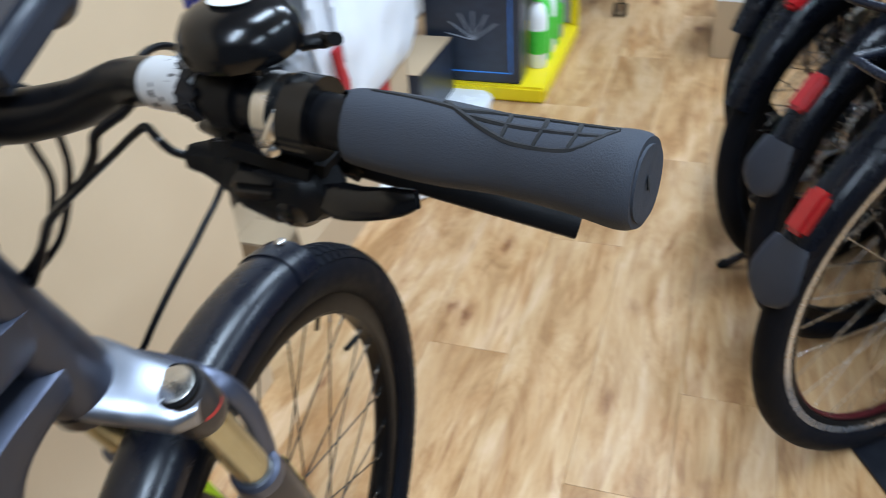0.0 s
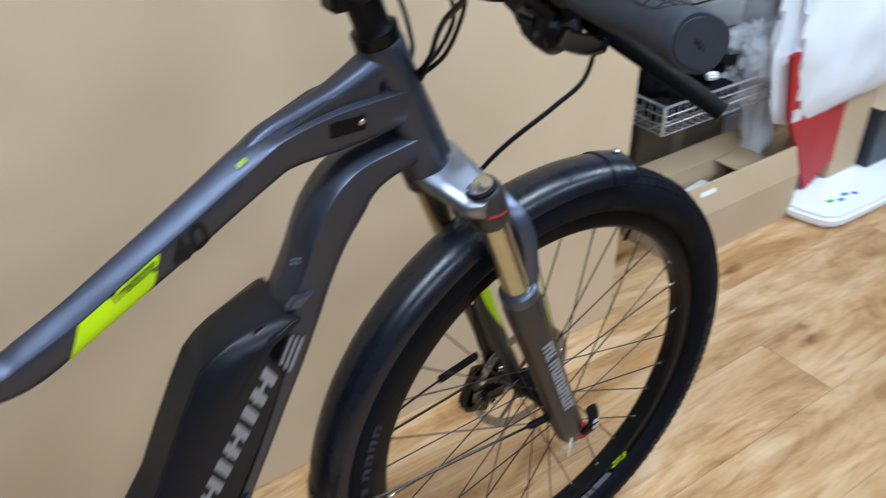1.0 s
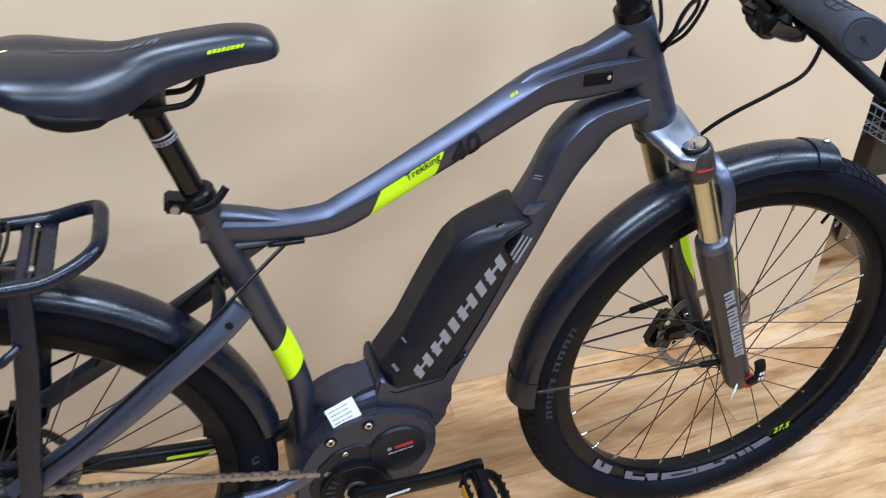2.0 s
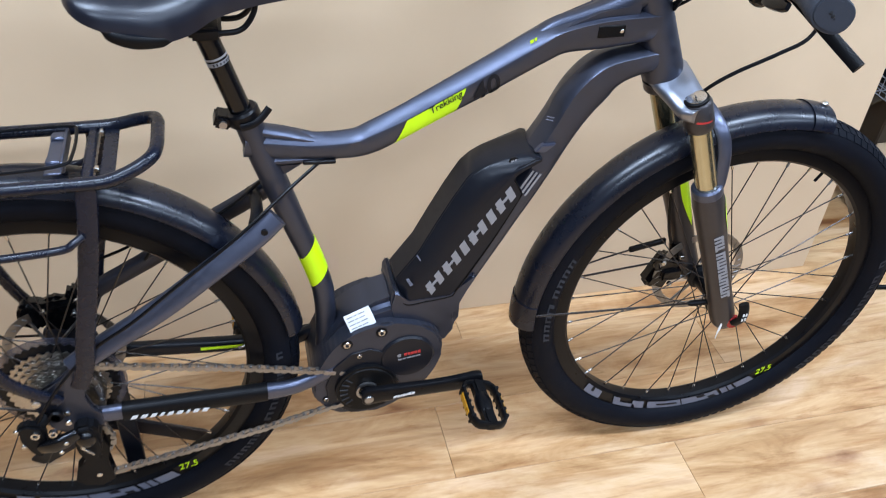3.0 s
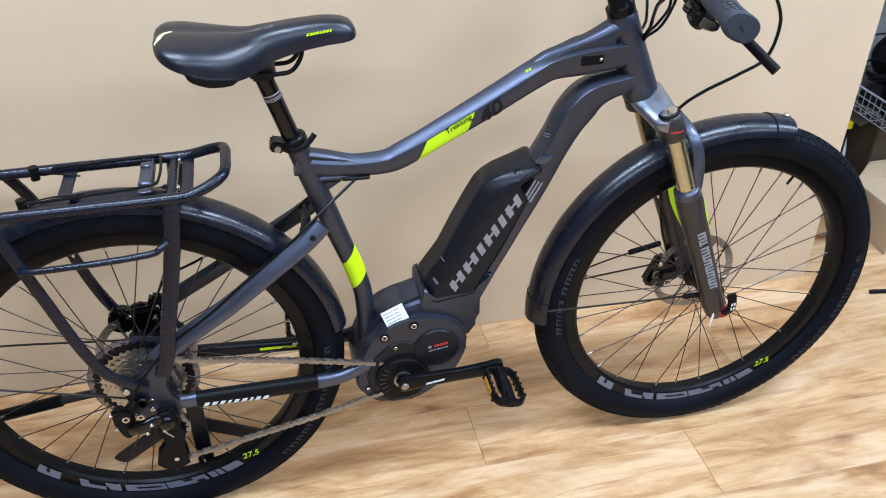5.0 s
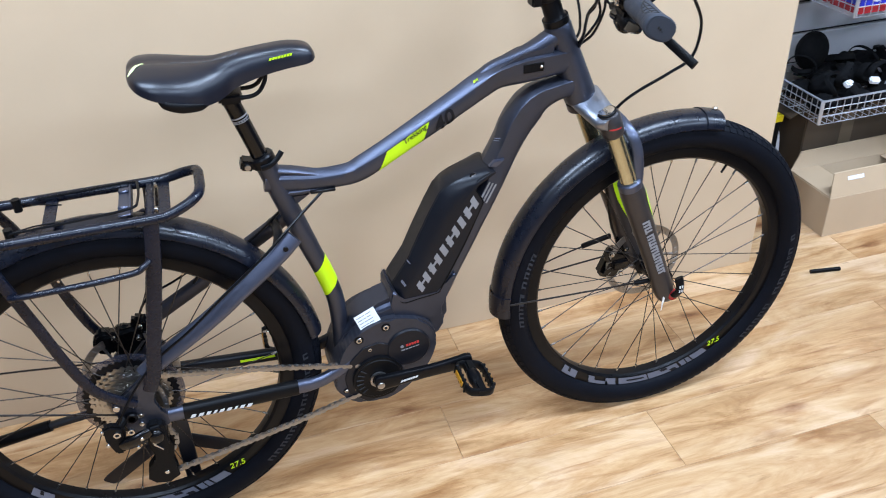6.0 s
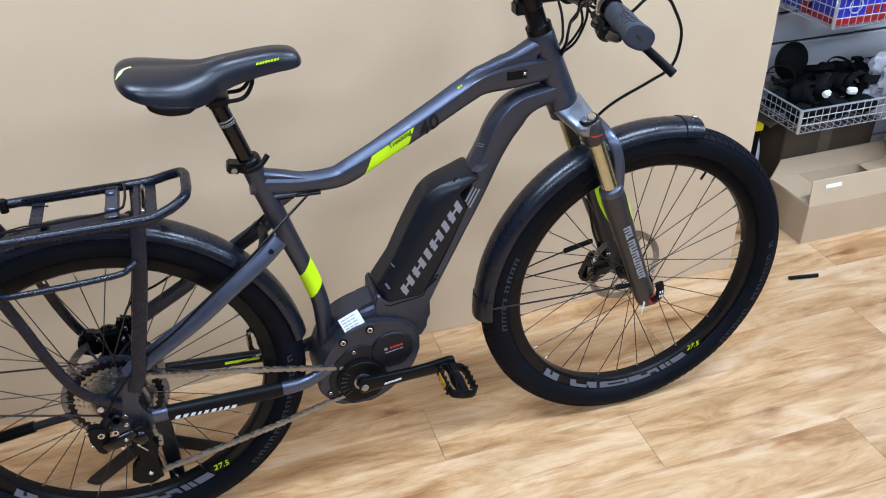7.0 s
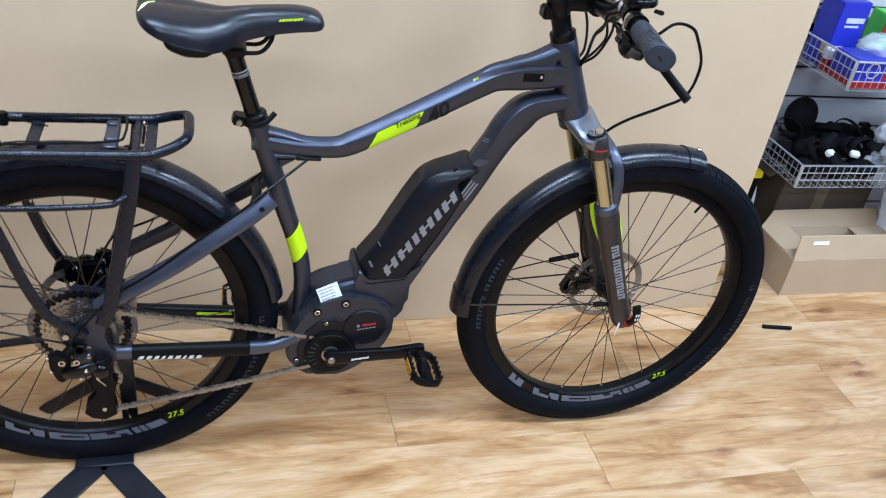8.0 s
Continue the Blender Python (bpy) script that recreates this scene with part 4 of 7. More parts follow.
# chain stays, seat stays, dropouts
for s in (-1, 1):
    bm = bmesh.new()
    rows = catmull([(0.060, 0.330, 0.010, 0.007), (0.078, 0.322, 0.0125, 0.008), (0.098, 0.3165, 0.0140, 0.0085), (0.130, 0.3155, 0.0140, 0.009), (0.230, 0.3100, 0.0140, 0.010), (0.330, 0.3050, 0.0140, 0.010), (0.360, 0.3045, 0.0130, 0.010),
                    (0.384, 0.3085, 0.0125, 0.010), (0.4145, 0.3210, 0.0120, 0.010), (0.442, 0.336, 0.012, 0.010)], 6)
    ys = np.interp([r[0] for r in rows], [0.05, 0.13, 0.33, 0.43], [0.068, 0.064, 0.056, 0.050])
    tube(bm, [(r[0], s * y, r[1]) for r, y in zip(rows, ys)], [(r[2], r[3]) for r in rows], 16, power=2.6)
    # near chain stay paler, far one black: lit and shaded sides put into colour
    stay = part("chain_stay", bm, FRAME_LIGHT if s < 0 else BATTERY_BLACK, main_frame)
    if s < 0:
        bm = bmesh.new()
        q = [(x, s * np.interp(x, [0.05, 0.13, 0.33, 0.43], [0.068, 0.064, 0.056, 0.050]), 0.3160 - 0.0525 * (x - 0.118)) for x in np.linspace(0.118, 0.330, 8)]
        tube(bm, q, [(0.0156, 0.0118)] * 8, 16, power=2.6)
        part("stay_protector", bm, BLACK_PLASTIC, main_frame, "black chain stay protector")
        bm = bmesh.new()
        slanted_bars(bm, (0.128, 0.3075), (0.238, 0.3020), -0.0755, 0.0068, [2.2, 2.2, 2, 1.4, 2, 2.2, 1.2, 2, 2.2], 1.5, 0.004)
        part("stay_mark", bm, DECAL_WHITE, main_frame)
    else:
        bm = bmesh.new()
        slanted_bars(bm, (0.232, 0.3120), (0.300, 0.3080), 0.0455, 0.0055, [1], 0)
        part("lime_line", bm, LIME, main_frame)
    bm = bmesh.new()
    ss = [(0.072, s * 0.072, 0.427), (0.103, s * 0.070, 0.449), (0.200, s * 0.064, 0.508), (0.2655, s * 0.058, 0.554), (0.333, s * 0.048, 0.600), (0.368, s * 0.040, 0.6285)]
    tube(bm, catmull(ss, 6), [(0.0165, 0.0098)] * 31, 20, ref=(0, 0.87, 0.5 * s), power=3.2)
    # the near stay's lit face is painted in as a paler grey
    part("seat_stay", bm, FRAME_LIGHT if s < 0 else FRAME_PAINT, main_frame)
    bm = bmesh.new()
    prism(bm, [(0.020, 0.306), (0.010, 0.345), (0.002, 0.366), (0.008, 0.379), (0.040, 0.393), (0.066, 0.420), (0.082, 0.437), (0.100, 0.430), (0.083, 0.398), (0.071, 0.366), (0.078, 0.338), (0.096, 0.331), (0.096, 0.304), (0.072, 0.299), (0.040, 0.292)],
          s * 0.070 - 0.006, s * 0.070 + 0.006, 0.004, 2)
    part("dropout", bm, FRAME_PAINT, main_frame)
    for bx, bz in ((0.0475, 0.3420), (0.0455, 0.3225), (0.012, 0.3690), (0.350, 0.6145)):
        bm = bmesh.new()
        disc(bm, (bx, s * 0.0785 if bx < 0.1 else s * 0.0545, bz), 0.0062 if bx < 0.02 else 0.0048, -0.002, 0.002, 14, 0.0006)
        part("frame_bolt", bm, STEEL if bx < 0.1 else BLACK_SATIN, main_frame)
bm = bmesh.new()
tube(bm, catmull([(0.338, -0.040, 0.618), (0.343, -0.02, 0.624), (0.343, 0.02, 0.624), (0.338, 0.040, 0.618)], 6), 0.0085, 12, ref=(1, 0, 0))
part("stay_bridge", bm, BLACK_SATIN, main_frame)

# seat post, clamp and saddle
bm = bmesh.new()
POST_A, POST_B = Vector((0.3425, 0, 0.752)), Vector((0.3040, 0, 0.880))
rod(bm, POST_A, POST_B, 0.0139, 24)
post = part("seat_post", bm, BLACK_GLOSS, bike, "black aluminium seat post")
bm = bmesh.new()
tube(bm, [POST_A.lerp(POST_B, t) for t in (0.675, 0.70, 0.715)], 0.0142, 24)
tube(bm, [POST_A.lerp(POST_B, t) for t in (0.735, 0.745, 0.755)], 0.0142, 24)
part("post_band", bm, DECAL_GREY, post)
bm = bmesh.new()
for k in range(7):
    a = radians(-110 + k * 18)
    c = POST_A.lerp(POST_B, 0.696)
    box(bm, -0.0009, 0.0009, -0.0004, 0.0004, -0.0016, 0.0016, 0, Matrix.Translation(c) @ Matrix.Rotation(radians(-15), 4, "Y") @ Matrix.Rotation(a + radians(90), 4, "Z") @ Matrix.Translation((0, -0.0144, 0)))
part("post_print", bm, DECAL_DARK, post)
bm = bmesh.new()
d = (POST_B - POST_A).normalized()
tube(bm, [POST_A + d * v for v in (0.003, 0.006, 0.019, 0.022)], [(v, v) for v in (0.0205, 0.0222, 0.0222, 0.0200)], 28)
box(bm, -0.014, 0.008, -0.014, 0.014, -0.009, 0.009, 0.003, Matrix.Translation((0.3160, 0, 0.7600)) @ Matrix.Rotation(radians(15), 4, "Y"), 2)
clamp = part("seat_clamp", bm, BLACK_SATIN, bike, "black quick release seat clamp")
bm = bmesh.new()
tube(bm, catmull([(0.334, -0.024, 0.758), (0.350, -0.022, 0.761), (0.362, -0.017, 0.768), (0.372, -0.012, 0.778)], 6), [(0.005, 0.003)] * 19, 10)
part("clamp_lever", bm, BLACK_SATIN, clamp)
bm = bmesh.new()
rod(bm, (0.3130, -0.018, 0.7600), (0.3130, 0.018, 0.7600), 0.0050, 14)
part("clamp_nut", bm, CHAIN_STEEL, clamp)
SADDLE_WORD = (0.226, -0.009)
SADDLE = catmull([(0.4470, 0.010, 0.9370, 0.9300), (0.4410, 0.021, 0.9485, 0.9270), (0.4270, 0.0260, 0.9560, 0.9250), (0.4000, 0.0270, 0.9595, 0.9230), (0.3600, 0.0285, 0.9575, 0.9170),
                  (0.3200, 0.0330, 0.9535, 0.9070), (0.2900, 0.0490, 0.9480, 0.8960), (0.2600, 0.0670, 0.9490, 0.8970), (0.2300, 0.0745, 0.9520, 0.9090), (0.2000, 0.0760, 0.9560, 0.9180),
                  (0.1780, 0.0670, 0.9560, 0.9280), (0.1660, 0.0480, 0.9510, 0.9360), (0.1620, 0.0240, 0.9460, 0.9390)], 4)
bm = bmesh.new()
loops = []
for x, w, zt, zb in SADDLE:
    loop = []
    for k in range(25):
        u = -1 + 2 * k / 24
        a = u * math.pi / 2
        y = w * math.sin(a)
        z = zb + (zt - zb) * max(0.0, math.cos(a)) ** 0.62 - 0.004 * math.exp(-(y / 0.012) ** 2) * min(1, w / 0.05)
        loop.append(bm.verts.new((x, y, z)))
    for k in range(11):
        u = 0.8 - 1.6 * k / 10
        loop.append(bm.verts.new((x, w * u, zb - 0.001)))
    loops.append(loop)
m = len(loops[0])
for i in range(len(loops) - 1):
    for k in range(m):
        bm.faces.new((loops[i][k], loops[i][(k + 1) % m], loops[i + 1][(k + 1) % m], loops[i + 1][k]))
bm.faces.new(loops[0])
bm.faces.new(loops[-1])
saddle = part("saddle", bm, SADDLE_SKIN, bike, "dark grey vinyl saddle with lime print")
# faint print along the top of the saddle: plain bars laid on its skin
skin = mathutils.bvhtree.BVHTree.FromPolygons([v.co for v in saddle.data.vertices], [tuple(f.vertices) for f in saddle.data.polygons])
bm = bmesh.new()
for k in range(7):
    rows = []
    for i in range(4):
        for j in range(3):
            x, y = SADDLE_WORD[0] + 0.0150 * k + 0.0033 * i + 0.003 * j, SADDLE_WORD[1] + 0.0045 * j - 0.0008 * k
            rows.append(bm.verts.new(skin.ray_cast(Vector((x, y, 1.1)), Vector((0, 0, -1)))[0] + Vector((0, 0, 0.0006))))
    for i in range(3):
        for j in range(2):
            if (i, j) != (1, k % 2):
                bm.faces.new((rows[i * 3 + j], rows[i * 3 + 3 + j], rows[i * 3 + 4 + j], rows[i * 3 + 1 + j]))
part("saddle_print", bm, SADDLE_PRINT, saddle, "worn grey print", kind="stuff")
bm = bmesh.new()
tube(bm, catmull([(0.203, -0.0690, 0.9165), (0.214, -0.0745, 0.9090), (0.235, -0.0745, 0.9020), (0.256, -0.0655, 0.8970), (0.270, -0.0570, 0.8960)], 5), [(a, 0.004) for a in np.interp(range(21), [0, 3, 10, 17, 20], [0.001, 0.0065, 0.0085, 0.0065, 0.001])], 12, ref=(0.3, 0.95, 0.1))
part("side_bumper", bm, BLACK_PLASTIC, saddle)
for s in (-1, 1):
    bm = bmesh.new()
    tube(bm, catmull([(0.366, s * 0.012, 0.918), (0.363, s * 0.014, 0.904), (0.350, s * 0.018, 0.888), (0.330, s * 0.020, 0.884), (0.285, s * 0.021, 0.888), (0.250, s * 0.024, 0.896), (0.222, s * 0.028, 0.914)], 6), 0.0035, 10)
    part("saddle_rail", bm, BLACK_SATIN, saddle, "black steel rail")
bm = bmesh.new()
box(bm, -0.019, 0.019, -0.025, 0.025, -0.008, 0.008, 0.004, Matrix.Translation((0.306, 0, 0.884)), 2)
part("rail_clamp", bm, BLACK_SATIN, saddle)
bm = bmesh.new()
slanted_bars(bm, (0.373, 0.9400), (0.409, 0.9440), -0.0285, 0.0036, [2, 2, 1.4, 2, 1.4, 2, 2, 1.4], 0.7, 0.002)
part("saddle_mark", bm, LIME, saddle)
bm = bmesh.new()
tube(bm, catmull([(0.1675, -0.036, 0.9470), (0.1735, -0.027, 0.9545), (0.1800, -0.016, 0.9560), (0.1880, -0.004, 0.9535)], 5), [(0.0010, 0.0026)] * 16, 8, ref=(1, 0, 0))
part("saddle_strip", bm, PALE_LIME, saddle, "pale lime strip at the back")

# ---- fork, fenders, steering ----
LEG = Vector((0.349, 0, -0.937)).normalized()


def on_leg(z, y=0.0):
    return Vector((0.9545 + (0.735 - z) * 0.380, y, z))


bm = bmesh.new()
tube(bm, catmull([(0.939, -0.084, 0.760), (0.937, -0.064, 0.764), (0.929, -0.034, 0.776), (0.924, 0, 0.784), (0.929, 0.034, 0.776), (0.937, 0.064, 0.764), (0.939, 0.084, 0.760)], 6),
     [(a, 0.0115) for a in np.interp(range(37), [0, 4, 10, 18, 26, 32, 36], [0.012, 0.0235, 0.0265, 0.032, 0.0265, 0.0235, 0.012])], 20, ref=(0.34, 0, -0.94), power=2.8)
fork = part("fork", bm, CROWN_SILVER, bike, "suspension fork with silver crown and gold stanchions")
bm = bmesh.new()
rod(bm, HEAD_LOW + AX * 0.004, HEAD_LOW + AX * 0.018, 0.0285, 28)
part("crown_race", bm, FORK_PAINT, fork)
for s in (-1, 1):
    y = s * 0.066
    bm = bmesh.new()
    tube(bm, [on_leg(z, y) for z in (0.775, 0.771, 0.741, 0.733, 0.730)], [(v, v) for v in (0.0185, 0.0215, 0.0215, 0.0205, 0.018)], 24)
    part("leg_cap", bm, FORK_PAINT, fork, "dark leg top with a red mark")
    bm = bmesh.new()
    tube(bm, [on_leg(0.776, y) - LEG * v for v in (0.0, 0.0022, 0.003)], [(v, v) for v in (0.0182, 0.0178, 0.0168)], 24)
    part("cap_ring", bm, BLACK_PLASTIC, fork)
    bm = bmesh.new()
    tube(bm, [on_leg(0.776, y) - LEG * v for v in (0.002, 0.0040, 0.0048)], [(v, v) for v in (0.0150, 0.0147, 0.0128)], 20)
    part("top_bolt", bm, STEEL, fork, "steel preload knob in a dark ring")
    bm = bmesh.new()
    c = on_leg(0.776, y) - LEG * 0.0050
    box(bm, -0.0095, 0.0095, -0.0010, 0.0010, -0.0006, 0.0003, 0.0002, Matrix.Translation(c) @ Matrix.Rotation(radians(20), 4, "Y") @ Matrix.Rotation(radians(60), 4, "Z"))
    part("knob_slot", bm, GRIP_LINE, fork)
    bm = bmesh.new()
    tube(bm, [on_leg(z, y) for z in (0.740, 0.600)], 0.0165, 28)
    part("stanchion", bm, GOLD, fork, "gold anodised stanchion")
    bm = bmesh.new()
    tube(bm, [on_leg(z, y) for z in (0.629, 0.626, 0.616, 0.613)], [(v, v) for v in (0.0195, 0.0225, 0.0235, 0.0225)], 28)
    part("seal_ring", bm, FRAME_LIGHT, fork)
    bm = bmesh.new()
    zs = [0.614, 0.600, 0.560, 0.480, 0.400, 0.362, 0.340, 0.330, 0.325]
    tube(bm, [on_leg(z, y) for z in zs], [(v, v) for v in (0.0230, 0.0245, 0.0235, 0.0215, 0.0210, 0.0220, 0.0205, 0.0160, 0.008)], 28)
    part("lower_leg", bm, FORK_PAINT, fork, "dark titan lower leg")
    # lime wedge on the front inner edge of the leg
    bm = bmesh.new()
    prev = None
    for k in range(13):
        z = (0.606 - 0.075 * k / 12) if s < 0 else (0.606 - 0.150 * k / 12)
        w = 0.34 * math.sin(math.pi * min(1, (k + 1.2) / 13.5))
        c = on_leg(z, y)
        rr = np.interp(z, [0.40, 0.48, 0.56, 0.60], [0.0210, 0.0215, 0.0235, 0.0245]) + 0.0006
        row = []
        for j in range(4):
            base = 0.62 if s > 0 else math.pi * 0.5 - 0.42
            a = base + (j / 3 - 0.5) * (1.5 if s > 0 else 0.8) * w * 2.4
            row.append(bm.verts.new(c + Vector((math.sin(a) * rr * 0.94, -math.cos(a) * rr, math.sin(a) * rr * 0.35))))
        if prev:
            for j in range(3):
                bm.faces.new((prev[j], prev[j + 1], row[j + 1], row[j]))
        prev = row
    part("lime_wedge", bm, LIME, fork, "lime green wedge on the leg")
bm = bmesh.new()
c = on_leg(0.750, -0.066)
for k in range(8):
    a = radians(-32 + 8 * k)
    rr = 0.0219
    v = [c + Vector((math.sin(q) * rr, -math.cos(q) * rr, h + 0.1 * math.sin(q) * rr)) for q, h in ((a, -0.0014), (a + radians(8), -0.0014), (a + radians(8), 0.0018), (a, 0.0018))]
    bm.faces.new([bm.verts.new(x) for x in v])
part("red_mark", bm, DECAL_RED, fork)
# plain bars down the leg
for k in range(9):
    bm = bmesh.new()
    z = 0.540 - 0.0143 * k - (0.004 if k > 1 else 0)
    c = on_leg(z, -0.066 - 0.0232)
    across = Vector((LEG.z, 0, -LEG.x)) * -0.0078
    for e in (0.0, 0.0075):
        a, b = c - across + LEG * e, c + across + LEG * e
        slanted_bars(bm, (a.x, a.z), (b.x, b.z), c.y, 0.0042, [1], 0)
    a, b = c + LEG * 0.010 - across * (1 if k % 2 else -0.5), c + LEG * 0.010 + across * (-0.5 if k % 2 else 1)
    slanted_bars(bm, (a.x, a.z), (b.x, b.z), c.y + 0.0001, 0.012, [1], 0)
    part("leg_mark", bm, DECAL_GREY, fork, kind="stuff")
bm = bmesh.new()
tube(bm, catmull([(1.008, -0.072, 0.612), (1.011, -0.071, 0.640), (1.007, -0.066, 0.690), (0.996, -0.050, 0.724), (0.988, 0, 0.740), (0.996, 0.050, 0.724), (1.007, 0.066, 0.690), (1.011, 0.071, 0.640), (1.008, 0.072, 0.612)], 6),
     [(0.0055, 0.0105)] * 49, 14, ref=(1, 0, 0.3), power=2.6)
part("fork_arch", bm, FRAME_LIGHT, fork, "silver fork brace")
# quick release
bm = bmesh.new()
rod(bm, (1.113, -0.09, 0.35), (1.113, 0.09, 0.35), 0.0055, 14)
part("front_axle", bm, STEEL, fork)
bm = bmesh.new()
tube(bm, catmull([(1.112, -0.086, 0.345), (1.119, -0.094, 0.360), (1.120, -0.093, 0.378), (1.117, -0.090, 0.392)], 5), [(0.008, 0.005), (0.010, 0.006)] + [(0.0095, 0.005)] * 14, 12)
part("release_lever", bm, BLACK_PLASTIC, fork, "black quick release lever")
bm = bmesh.new()
disc(bm, (1.113, -0.082, 0.346), 0.0125, -0.005, 0.004, 24, 0.001)
part("release_ring", bm, RED_LENS, fork, "red release ring")
bm = bmesh.new()
tube(bm, catmull([(1.0935, -0.084, 0.350), (1.0900, -0.085, 0.330), (1.0892, -0.085, 0.322), (1.0888, -0.085, 0.312)], 5), [(v, 0.0006) for v in np.interp(range(16), [0, 4, 8, 15], [0.0024, 0.0026, 0.0016, 0.0008])], 8)
part("tie_end", bm, DECAL_WHITE, fork, "loose white cable tie end")
for k in range(2):
    bm = bmesh.new()
    slanted_bars(bm, (1.1165, 0.360 + 0.010 * k), (1.1245, 0.361 + 0.010 * k), -0.0987, 0.006, [1, 1], 0.6)
    part("lever_print", bm, DECAL_WHITE, fork)

# fenders
def fender(name, c, radius, a0, a1, half, drop, label):
    bm = bmesh.new()
    n, m = 64, 14
    outer = []
    for skin in (0.0, -0.0022):
        lines = []
        for i in range(n + 1):
            a = radians(a0 + (a1 - a0) * i / n)
            line = []
            for k in range(m + 1):
                u = radians(-88 + 176 * k / m)
                rr = radius + skin - drop * (1 - math.cos(u) ** 0.9)
                line.append(bm.verts.new((c[0] + rr * math.cos(a), c[1] + (half + skin) * math.sin(u), c[2] + rr * math.sin(a))))
            lines.append(line)
        outer.append(lines)
    for lines in outer:
        for i in range(n):
            for k in range(m):
                bm.faces.new((lines[i][k], lines[i + 1][k], lines[i + 1][k + 1], lines[i][k + 1]))
    o, inn = outer
    for i in range(n):
        for k in (0, m):
            bm.faces.new((o[i][k], o[i + 1][k], inn[i + 1][k], inn[i][k]))
    for i in (0, n):
        for k in range(m):
            bm.faces.new((o[i][k], o[i][k + 1], inn[i][k + 1], inn[i][k]))
    return part(name, bm, FENDER, bike, label)


ff = fender("front_fender", FRONT, 0.3705, 74, 180, 0.0342, 0.029, "dark satin plastic front fender")
rf = fender("rear_fender", REAR, 0.3660, 8, 205, 0.0335, 0.0245, "dark satin plastic rear fender")
a = radians(75.5)
fender("front_fender_tip", FRONT, 0.3725, 73.6, 80.0, 0.0360, 0.029, "moulded end piece of the fender")
fender("fender_flap", FRONT, 0.3725, 174, 182, 0.0360, 0.031, "black flap at the fender's lower end")
bm = bmesh.new()
ball(bm, (FRONT[0] + 0.3745 * math.cos(a), 0, FRONT[2] + 0.3745 * math.sin(a)), 0.006, 0.006, 0.004)
part("tip_bolt", bm, STEEL, ff)
for s in (-1, 1):
    bm = bmesh.new()
    tube(bm, catmull([(0.772, s * 0.036, 0.372), (0.90, s * 0.046, 0.374), (1.03, s * 0.056, 0.376), (1.09, s * 0.060, 0.377)], 6), 0.0019, 8)
    part("fender_stay", bm, SPOKE_BLACK, ff, "thin black steel fender stay")
    bm = bmesh.new()
    tube(bm, [(1.035, s * 0.0563, 0.376), (1.04, s * 0.057, 0.376), (1.082, s * 0.0595, 0.377), (1.09, s * 0.060, 0.377)], [(v, v) for v in (0.003, 0.0052, 0.0052, 0.004)], 12)
    part("stay_plug", bm, BLACK_PLASTIC, ff)
    bm = bmesh.new()
    tube(bm, catmull([(-0.318, s * 0.036, 0.42), (-0.20, s * 0.055, 0.40), (-0.06, s * 0.070, 0.37), (0.01, s * 0.078, 0.355)], 6), 0.0019, 8)
    part("fender_stay", bm, SPOKE_BLACK, rf)

# front brake at the far leg
bm = bmesh.new()
box(bm, -0.025, 0.022, -0.016, 0.016, -0.036, 0.036, 0.008, Matrix.Translation((1.046, 0.062, 0.352)) @ Matrix.Rotation(radians(24), 4, "Y"), 2)
box(bm, -0.012, 0.012, -0.008, 0.008, -0.040, 0.040, 0.005, Matrix.Translation((1.070, 0.062, 0.380)) @ Matrix.Rotation(radians(-16), 4, "Y"), 2)
tube(bm, catmull([(1.030, 0.050, 0.366), (1.024, 0.048, 0.384), (1.034, 0.047, 0.400)], 4), 0.006, 10)
box(bm, -0.014, 0.026, -0.010, 0.010, -0.013, 0.013, 0.004, Matrix.Translation((1.052, 0.050, 0.352)), 2)
cal = part("front_brake", bm, BLACK_GLOSS, bike, "black hydraulic disc brake caliper")
for dx, dz in ((-0.010, 0.030), (0.014, -0.022), (0.024, 0.038)):
    bm = bmesh.new()
    disc(bm, (1.046 + dx, 0.045, 0.352 + dz), 0.005, -0.003, 0.003, 14, 0.0008)
    part("caliper_bolt", bm, STEEL, cal)
bm = bmesh.new()
box(bm, -0.034, 0.034, -0.004, 0.004, -0.0055, 0.0055, 0.002, Matrix.Translation((0.998, 0.050, 0.424)) @ Matrix.Rotation(radians(-11), 4, "Y"))
part("cable_plug", bm, BLACK_PLASTIC, cal)
bm = bmesh.new()
tube(bm, catmull([(0.970, 0.050, 0.418), (0.90, 0.046, 0.404), (0.80, 0.036, 0.380)], 6), 0.0016, 8)
part("light_cable", bm, SPOKE_BLACK, cal)

# steerer, stem, bar
bm = bmesh.new()
rod(bm, HEAD_TOP - AX * 0.001, HEAD_TOP - AX * 0.012, 0.0232, 28)
tube(bm, [HEAD_TOP - AX * v for v in (0.012, 0.018, 0.060)], [(v, v) for v in (0.0205, 0.0172, 0.0172)], 28)
stem = part("stem", bm, BLACK_SATIN, bike, "black adjustable stem")
bm = bmesh.new()
top = HEAD_TOP - AX * 0.068
tube(bm, [HEAD_TOP - AX * v for v in (0.046, 0.050, 0.078, 0.082)], [(v, v) for v in (0.0180, 0.0205, 0.0205, 0.0175)], 28)
box(bm, -0.010, 0.010, -0.013, 0.013, -0.011, 0.011, 0.003, Matrix.Translation(HEAD_TOP - AX * 0.055 + Vector((-0.022, 0, -0.006))), 2)
part("stem_clamp", bm, BLACK_SATIN, stem)
bm = bmesh.new()
lathe_pts = [HEAD_TOP - AX * v for v in (0.081, 0.0835, 0.0845)]
tube(bm, lathe_pts, [(v, v) for v in (0.0172, 0.0165, 0.0148)], 28)
part("top_cap", bm, STEEL, stem, "silver top cap with a black bolt")
bm = bmesh.new()
